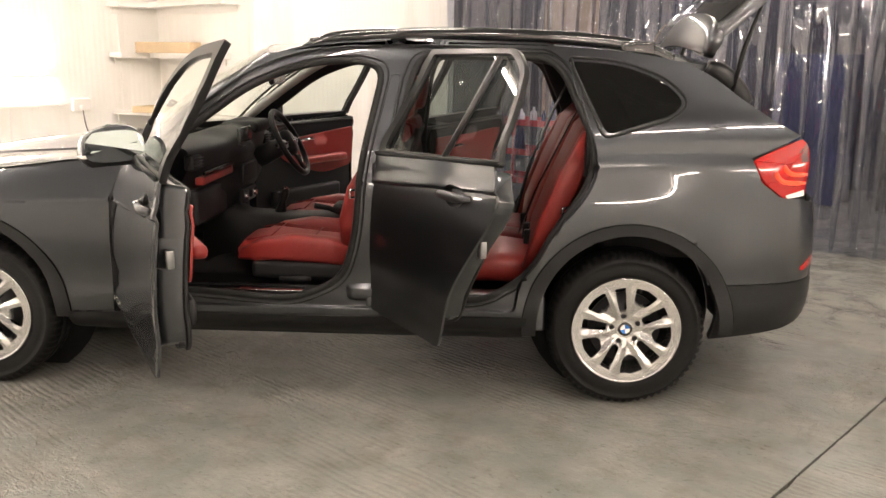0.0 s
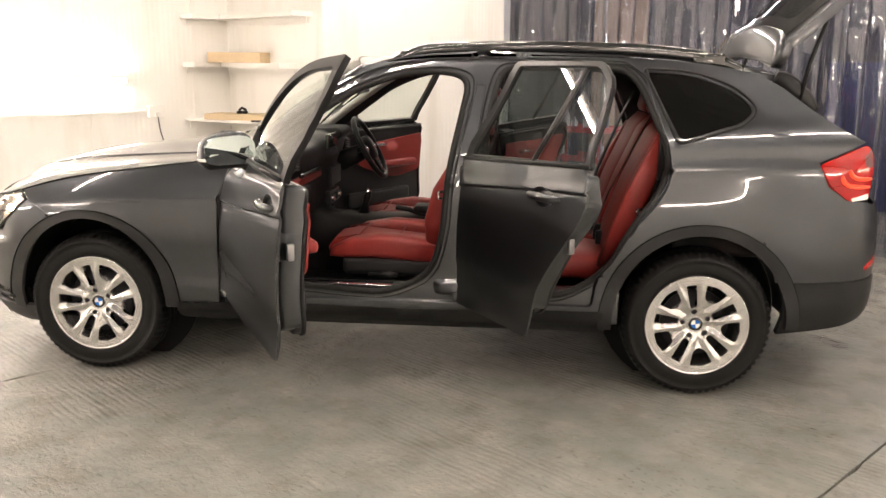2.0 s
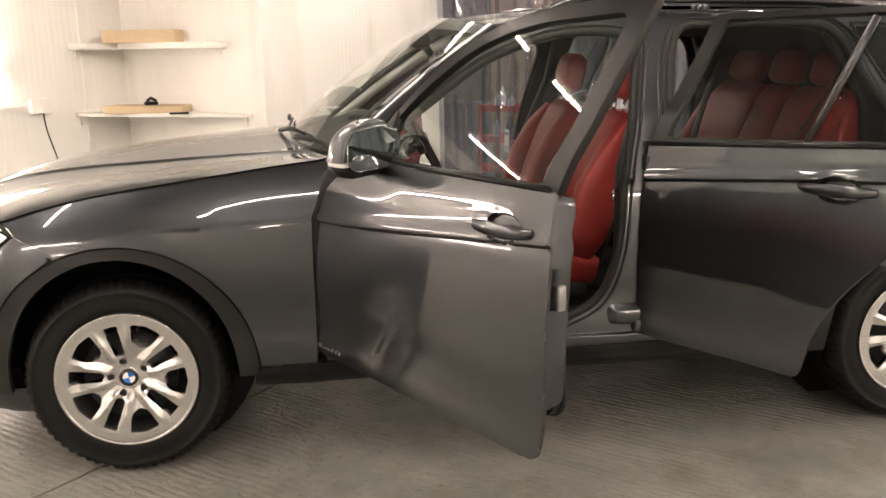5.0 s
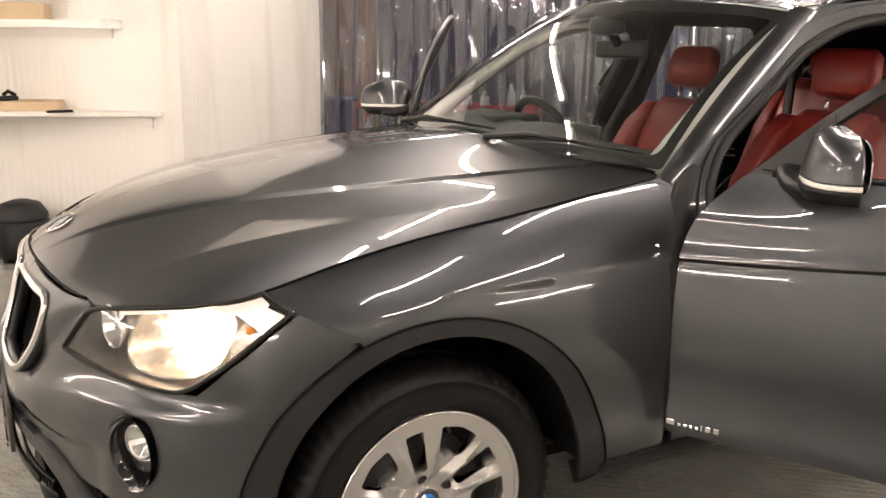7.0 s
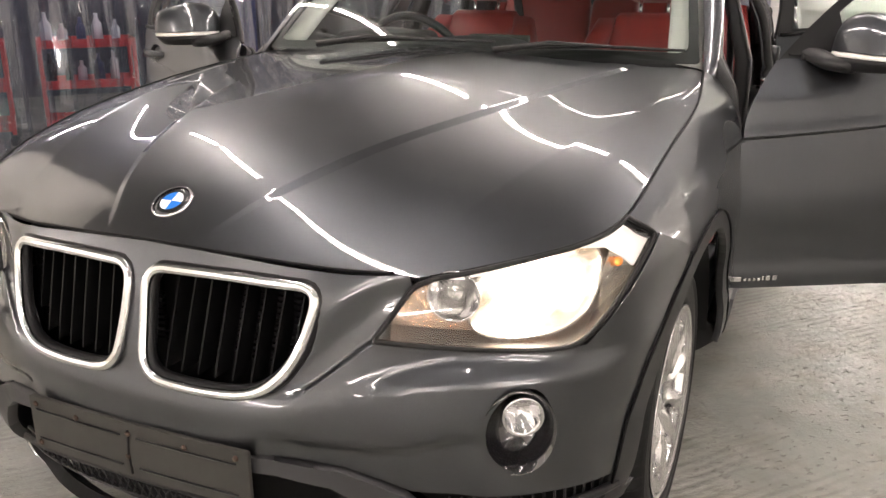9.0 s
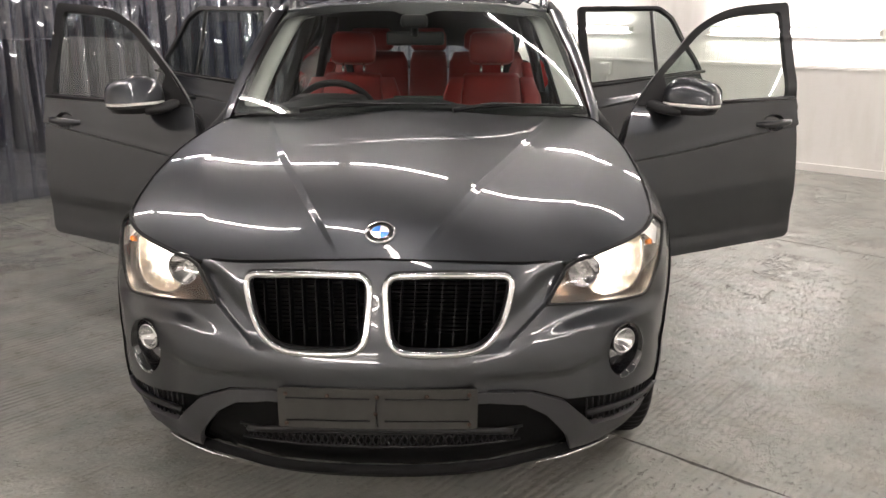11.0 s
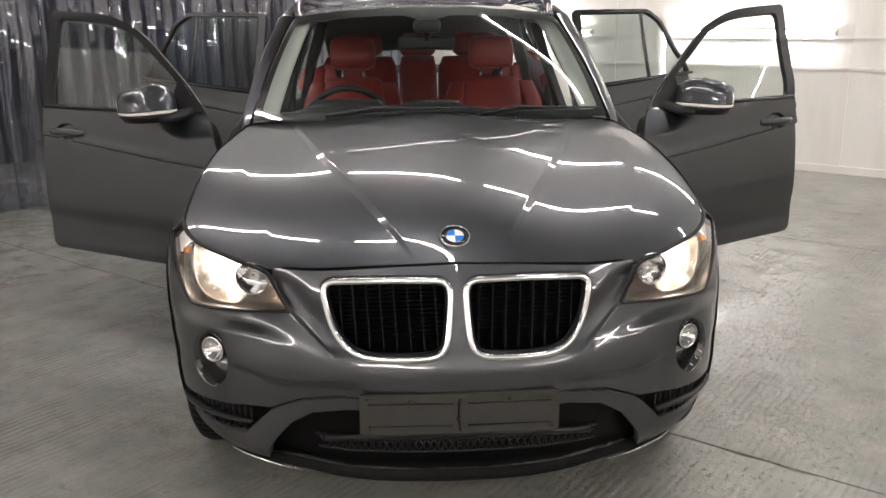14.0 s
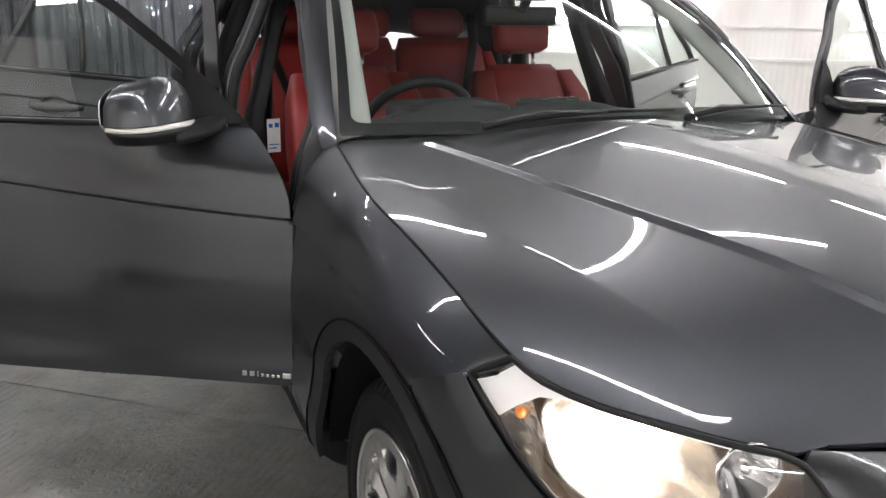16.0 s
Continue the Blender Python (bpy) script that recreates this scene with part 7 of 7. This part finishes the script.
def front_seat(y):
    st = new("front_seat")
    st.parent = car
    up = (0.25, 0, 1)
    # cushion: middle and two side bolsters
    loft(st, "cushion", [((-0.335, y, 0.562), 0.15, 0.015, up), ((-0.320, y, 0.566), 0.17, 0.040, up), ((-0.22, y, 0.572), 0.175, 0.052, up), ((0.0, y, 0.552), 0.17, 0.052, up), ((0.22, y, 0.530), 0.16, 0.055, up)], LEATHER, "red leather seat cushion")
    for g in (-1, 1):
        loft(st, "cushion_bolster", [((-0.31, y + g * 0.20, 0.555), 0.03, 0.025, up), ((-0.22, y + g * 0.205, 0.578), 0.05, 0.050, up), ((-0.08, y + g * 0.21, 0.592), 0.055, 0.060, up), ((0.08, y + g * 0.21, 0.582), 0.055, 0.060, up), ((0.25, y + g * 0.21, 0.555), 0.045, 0.050, up)], LEATHER, "red leather side bolster")
    fw = (1, 0, -0.28)
    loft(st, "backrest", [((0.190, y, 0.56), 0.17, 0.03, fw), ((0.225, y, 0.62), 0.18, 0.055, fw), ((0.280, y, 0.80), 0.17, 0.06, fw), ((0.345, y, 0.98), 0.175, 0.055, fw), ((0.390, y, 1.08), 0.165, 0.045, fw), ((0.405, y, 1.115), 0.14, 0.02, fw)], LEATHER, "red leather backrest")
    for g in (-1, 1):
        loft(st, "back_bolster", [((0.190, y + g * 0.21, 0.60), 0.04, 0.04, fw), ((0.215, y + g * 0.215, 0.70), 0.055, 0.075, fw), ((0.260, y + g * 0.215, 0.85), 0.055, 0.08, fw), ((0.330, y + g * 0.205, 1.0), 0.05, 0.06, fw), ((0.385, y + g * 0.18, 1.09), 0.04, 0.035, fw)], LEATHER, "red leather side bolster")
    loft(st, "back_shell", [((0.270, y, 0.58), 0.20, 0.03, fw), ((0.345, y, 0.82), 0.21, 0.025, fw), ((0.425, y, 1.06), 0.17, 0.02, fw)], TRIM_DARK, "dark seat back shell")
    loft(st, "headrest", [((0.405, y, 1.165), 0.09, 0.03, fw), ((0.405, y, 1.18), 0.115, 0.045, fw), ((0.415, y, 1.245), 0.12, 0.05, fw), ((0.430, y, 1.305), 0.112, 0.042, fw), ((0.435, y, 1.325), 0.09, 0.02, fw)], LEATHER, "red leather headrest")
    for g in (-1, 1):
        bm = bmesh.new()
        tube(bm, [(0.395, y + g * 0.055, 1.08), (0.408, y + g * 0.055, 1.19)], 0.007, 8)
        part("headrest_post", fixn(bm), CHROME, st)
        pad(st, "seat_base", (-0.25, y + g * 0.235 - 0.02, 0.45), (0.22, y + g * 0.235 + 0.02, 0.535), 0.025, TRIM_DARK, label="black plastic seat base trim")
        pad(st, "seat_rail", (-0.28, y + g * 0.17 - 0.02, 0.345), (0.25, y + g * 0.17 + 0.02, 0.40), 0.006, DARK_METAL)
    g = -1 if y < 0 else 1
    bm = bmesh.new()
    tube(bm, [(-0.12, y + g * 0.262, 0.455), (-0.03, y + g * 0.27, 0.46), (0.02, y + g * 0.262, 0.455)], [0.012, 0.018, 0.012], 8)
    part("seat_lever", fixn(bm), BLACK, st)
    # seams
    bm = bmesh.new()
    for g in (-1, 1):
        tube(bm, [(x, y + g * 0.158, z) for x, z in ((-0.29, 0.608), (-0.20, 0.626), (0.0, 0.606), (0.12, 0.595))], 0.0035, 5)
    tube(bm, [(-0.18, y - 0.15, 0.628), (-0.18, y, 0.630), (-0.18, y + 0.15, 0.628)], 0.003, 5)
    tube(bm, [(0.0, y - 0.15, 0.609), (0.0, y, 0.611), (0.0, y + 0.15, 0.609)], 0.003, 5)
    part("seam", fixn(bm), SEAM, st)
    return st


SEAM = mat("dark_red_seam", (0.16, 0.012, 0.01), 0.6)
front_seat(-0.365)
front_seat(0.365)

# rear bench
rb = new("rear_bench")
rb.parent = car
up, fw = (0.2, 0, 1), (1, 0, -0.32)
for y, w in ((-0.36, 0.24), (0.0, 0.12), (0.36, 0.24)):
    loft(rb, "cushion", [((0.70, y, 0.50), w * 0.9, 0.02, up), ((0.715, y, 0.50), w, 0.06, up), ((0.85, y, 0.515), w, 0.075, up), ((1.08, y, 0.49), w, 0.07, up)], LEATHER, "red leather rear cushion")
    loft(rb, "backrest", [((1.03, y, 0.56), w, 0.04, fw), ((1.07, y, 0.66), w, 0.07, fw), ((1.145, y, 0.88), w, 0.065, fw), ((1.235, y, 1.12), w * 0.97, 0.05, fw), ((1.265, y, 1.185), w * 0.85, 0.02, fw)], LEATHER, "red leather rear backrest")
    hw = 0.14 if w > 0.2 else 0.11
    loft(rb, "headrest", [((1.262, y, 1.195), hw * 0.8, 0.02, fw), ((1.268, y, 1.215), hw, 0.04, fw), ((1.285, y, 1.285), hw, 0.04, fw), ((1.295, y, 1.325), hw * 0.8, 0.02, fw)], LEATHER, "red leather rear headrest")
for s in (-1, 1):
    loft(rb, "side_bolster", [((0.98, s * 0.62, 0.53), 0.03, 0.03, fw), ((1.06, s * 0.635, 0.72), 0.04, 0.05, fw), ((1.15, s * 0.63, 0.95), 0.04, 0.05, fw), ((1.22, s * 0.60, 1.12), 0.03, 0.03, fw)], LEATHER, "red leather side bolster")
    bm = bmesh.new()
    tube(bm, [(1.22, s * 0.52, 1.30), (1.15, s * 0.50, 1.16), (1.02, s * 0.40, 0.86), (0.95, s * 0.26, 0.62)], 0.022, 6, squash=(1, 0.1))
    part("seat_belt", fixn(bm), BLACK, rb, "black seat belt")
for y in (-0.30, -0.12, 0.14):
    pad(rb, "belt_buckle", (0.97, y - 0.018, 0.56), (1.02, y + 0.018, 0.64), 0.008, BLACK, Matrix.Rotation(0.0, 4, "Y"))

# roof lining, and the luggage cover behind the bench
bm = bmesh.new()
lo = []
for x in np.linspace(-0.12, 1.72, 24):
    # the extra drop at the tail is added to block the bright view out
    drop = 0.045 + 0.19 * sm((x - 0.95) / 0.7)
    lo.append([bm.verts.new((x, y, float(roof_c(x)) - drop - 0.05 * abs(y / 0.58) ** 2.5)) for y in np.linspace(-0.575, 0.575, 15)])
for p, q in zip(lo, lo[1:]):
    for i in range(14):
        bm.faces.new((p[i], p[i + 1], q[i + 1], q[i]))
bmesh.ops.solidify(bm, geom=list(bm.faces), thickness=0.012)
part("roof_lining", fixn(bm), TRIM_DARK, car, "dark roof lining")
pad(car, "luggage_cover", (1.30, -0.60, 1.085), (1.98, 0.60, 1.10), 0.006, TRIM_DARK, label="black luggage cover")

# floor, tunnel, console, dash
pad(car, "cabin_floor", (-0.85, -0.74, 0.29), (1.25, 0.74, 0.345), 0.01, CARPET, label="black carpet")
for s in (-1, 1):
    pad(car, "inner_sill", (-0.80, s * 0.745 - 0.06, 0.30), (1.05, s * 0.745 + 0.06, 0.452), 0.015, PAINT)
    pad(car, "kick_panel", (-0.86, s * 0.70 - 0.04, 0.33), (-0.62, s * 0.70 + 0.04, 0.95), 0.02, TRIM_DARK)
    loft(car, "b_pillar_trim", [((0.345, s * 0.735, 0.45), 0.03, 0.07, (1, 0, 0)), ((0.335, s * 0.735, 0.95), 0.03, 0.065, (1, 0, 0)), ((0.405, s * 0.655, 1.2), 0.025, 0.045, (1, 0, 0)), ((0.44, s * 0.59, 1.42), 0.03, 0.05, (1, 0, 0))], TRIM_DARK, "dark B-pillar trim")
    bm = bmesh.new()
    tube(bm, [(0.41, s * 0.60, 1.30), (0.37, s * 0.67, 1.1), (0.33, s * 0.70, 0.7), (0.30, s * 0.70, 0.42)], 0.022, 6, squash=(1, 0.1))
    part("front_seat_belt", fixn(bm), BLACK, car, "black seat belt")
    loft(car, "c_pillar_trim", [((1.28, s * 0.70, 0.95), 0.03, 0.09, (1, 0, 0)), ((1.30, s * 0.66, 1.15), 0.03, 0.10, (1, 0, 0)), ((1.17, s * 0.57, 1.40), 0.04, 0.09, (1, 0, 0))], TRIM_DARK)
pad(car, "firewall", (-0.98, -0.66, 0.30), (-0.86, 0.66, 0.94), 0.02, BLACK)
pad(car, "tunnel", (-0.85, -0.13, 0.33), (0.9, 0.13, 0.47), 0.04, CARPET)
con = new("centre_console")
con.parent = car
loft(con, "console_body", [((-0.62, 0, 0.55), 0.14, 0.22, (0, 0, 1)), ((-0.42, 0, 0.535), 0.125, 0.12, (0, 0, 1)), ((-0.20, 0, 0.53), 0.12, 0.115, (0, 0, 1)), ((0.10, 0, 0.545), 0.115, 0.11, (0, 0, 1)), ((0.32, 0, 0.545), 0.11, 0.10, (0, 0, 1))], TRIM_DARK, "black centre console")
pad(con, "armrest", (0.02, -0.075, 0.655), (0.30, 0.075, 0.70), 0.02, TRIM_DARK, label="black armrest")
bm = bmesh.new()
tube(bm, [(-0.26, 0, 0.63), (-0.245, 0, 0.70), (-0.235, 0, 0.735), (-0.225, 0, 0.765)], [0.035, 0.016, 0.022, 0.016], 12)
part("gear_lever", fixn(bm), BLACK, con)
bm = bmesh.new()
tube(bm, [(-0.235, 0, 0.757), (-0.225, 0, 0.772)], [0.019, 0.014], 12)
part("lever_cap", fixn(bm), CHROME, con)
bm = bmesh.new()
tube(bm, [(0.10, -0.06, 0.64), (0.0, -0.06, 0.68), (-0.07, -0.06, 0.69)], [0.012, 0.014, 0.015], 8)
part("handbrake", fixn(bm), BLACK, con)

dash = new("dashboard")
dash.parent = car


def dash_sheet():
    """The moulded dash: a profile swept across the cabin."""
    prof = [(-0.84, 0.99), (-0.72, 1.03), (-0.58, 1.05), (-0.47, 1.035), (-0.435, 1.00), (-0.45, 0.93), (-0.475, 0.87), (-0.465, 0.80), (-0.50, 0.72), (-0.56, 0.64), (-0.66, 0.58)]
    pts = flow(prof, 4)
    bm = bmesh.new()
    rows = []
    for y in np.linspace(-0.665, 0.665, 29):
        k = 0.06 * (abs(y) / 0.7) ** 2
        bump = 0.05 * math.exp(-((y - 0.36) / 0.16) ** 4)
        mid = 0.03 * math.exp(-(y / 0.17) ** 4)
        rows.append([bm.verts.new((max(x - k, -0.645 - 0.17 * (1 - (y / 0.7) ** 2)) + (0.04 * math.exp(-(y / 0.16) ** 4) if z < 0.98 else 0), y, z + (bump + mid) * math.exp(-((x + 0.52) / 0.10) ** 2) * (1 if z > 0.98 else 0))) for x, z in pts])
    for p, q in zip(rows, rows[1:]):
        for i in range(len(p) - 1):
            bm.faces.new((p[i], p[i + 1], q[i + 1], q[i]))
    part("dash_moulding", fixn(bm), TRIM_DARK, dash, "black soft dashboard moulding")


dash_sheet()
pad(dash, "red_trim", (-0.485, -0.62, 0.865), (-0.445, -0.17, 0.90), 0.008, LEATHER, label="red trim strip")
pad(dash, "bright_strip", (-0.455, -0.60, 0.905), (-0.438, -0.17, 0.925), 0.005, GLOSS_BLACK)
pad(dash, "glove_box", (-0.53, -0.62, 0.68), (-0.475, -0.18, 0.84), 0.02, TRIM_DARK)
pad(dash, "display", (-0.445, -0.13, 1.0), (-0.43, 0.09, 1.075), 0.006, SCREEN_LCD, Matrix.Translation((0.012, 0, 0)), "unlit dash display")
pad(dash, "radio_panel", (-0.425, -0.12, 0.80), (-0.405, 0.12, 0.90), 0.008, BLACK)
pad(dash, "climate_panel", (-0.44, -0.12, 0.70), (-0.415, 0.12, 0.775), 0.008, BLACK)
for y in (-0.08, 0.0, 0.08):
    bm = bmesh.new()
    lathe(bm, [(0.019, 0), (0.019, 0.012), (0.015, 0.016), (0.0, 0.016)], 20, Matrix.Translation((-0.415, y, 0.738)) @ Matrix.Rotation(radians(90), 4, "Y"))
    part("knob", fixn(bm), CHROME if y else BLACK, dash)
for y0 in (-0.66, -0.13, 0.01, 0.56):
    v = new("air_vent")
    v.parent = dash
    back = 0.042 if abs(y0 + 0.05) > 0.5 else 0.0
    pad(v, "vent_frame", (-0.475 - back, y0, 0.93), (-0.428 - back, y0 + 0.11, 1.0), 0.014, BLACK)
    for i in range(4):
        pad(v, "vent_slat", (-0.43 - back, y0 + 0.008, 0.94 + 0.014 * i), (-0.418 - back, y0 + 0.102, 0.944 + 0.014 * i), 0.0, DARK_METAL)
bm = bmesh.new()
tube(bm, [(-0.44, -0.56, 0.915), (-0.425, -0.40, 0.917), (-0.435, -0.2, 0.915)], 0.004, 6)
part("bright_line", fixn(bm), CHROME, dash)
pad(dash, "instrument_hood", (-0.62, 0.20, 1.02), (-0.42, 0.52, 1.085), 0.03, TRIM_DARK)

sw = new("steering_wheel")
sw.parent = car
sw.matrix_basis = Matrix.Translation((-0.285, 0.36, 0.965)) @ Vector((0.88, 0, 0.47)).to_track_quat("Z", "Y").to_matrix().to_4x4()
bm = bmesh.new()
tube(bm, [(0.183 * math.cos(t), 0.183 * math.sin(t), 0) for t in np.linspace(0, 2 * math.pi, 50)], 0.0155, 10, False)
part("wheel_rim", fixn(bm), BLACK, sw, "black leather steering wheel rim")
bm = bmesh.new()
lathe(bm, [(0.072, -0.04), (0.075, 0.0), (0.06, 0.022), (0.0, 0.028)], 28)
part("hub_pad", fixn(bm), TRIM_DARK, sw)
for a in (0, 180, 270):
    bm = bmesh.new()
    t = radians(a)
    tube(bm, [(0.06 * math.cos(t), 0.06 * math.sin(t), -0.005), (0.178 * math.cos(t), 0.178 * math.sin(t), 0.0)], [0.026, 0.018], 8, squash=(1, 0.4))
    part("spoke", fixn(bm), BLACK, sw)
    bm = bmesh.new()
    tube(bm, [(0.08 * math.cos(t), 0.08 * math.sin(t), 0.012), (0.165 * math.cos(t), 0.165 * math.sin(t), 0.012)], 0.006, 6)
    part("spoke_trim", fixn(bm), ALLOY, sw)
roundel(sw, Matrix.Translation((0, 0, 0.027)), 0.02)
bm = bmesh.new()
tube(bm, [(-0.30, 0.36, 0.955), (-0.46, 0.36, 0.88)], [0.045, 0.06], 12)
part("steering_column", fixn(bm), TRIM_DARK, car)
bm = bmesh.new()
for g in (-1, 1):
    tube(bm, [(-0.34, 0.36 + g * 0.04, 0.94), (-0.325, 0.36 + g * 0.15, 0.965)], [0.009, 0.007], 6)
part("column_stalk", fixn(bm), BLACK, car)

# inner mirror, visors
bm = bmesh.new()
box(bm, (-0.27, -0.13, 1.285), (-0.245, 0.13, 1.345), 0.012, seg=3)
tube(bm, [(-0.27, 0, 1.33), (-0.32, 0, 1.40)], 0.016, 8)
part("inner_mirror", fixn(bm), BLACK, car, "black inner rear-view mirror")
bm = bmesh.new()
box(bm, (-0.2435, -0.118, 1.292), (-0.2425, 0.118, 1.338))
part("inner_mirror_glass", bm, MIRROR, car, smooth=False)
bm = bmesh.new()
box(bm, (-0.36, -0.06, 1.36), (-0.28, 0.06, 1.42), 0.02)
part("sensor_cover", bm, BLACK, car)

# paper tag hanging beside the driver's seat
tag = tagged(new("paper_tag"), "small white paper tag hanging beside the red seat", "paper tag")
tag.matrix_basis = Matrix.Translation((0.187, 0.70, 0.90)) @ Matrix.Rotation(radians(-78), 4, "Z")
bm = bmesh.new()
box(bm, (-0.024, -0.001, -0.055), (0.024, 0.001, 0.06), 0.0006)
part("card", bm, WHITE_ENAMEL, tag, smooth=False)
for z0, z1, x0b, x1b in ((0.030, 0.046, 0.004, 0.019), (0.030, 0.044, -0.018, -0.004), (-0.03, -0.026, -0.018, 0.018), (-0.042, -0.038, -0.018, 0.010)):
    bm = bmesh.new()
    box(bm, (x0b, -0.0018, z0), (x1b, 0.0018, z1))
    part("print_bar", bm, BLUE, tag, smooth=False)
bm = bmesh.new()
tube(bm, [(0, 0, 0.056), (0.004, 0.002, 0.10), (0.0, 0.004, 0.14)], 0.0012, 5)
part("string", fixn(bm), BLACK, tag)
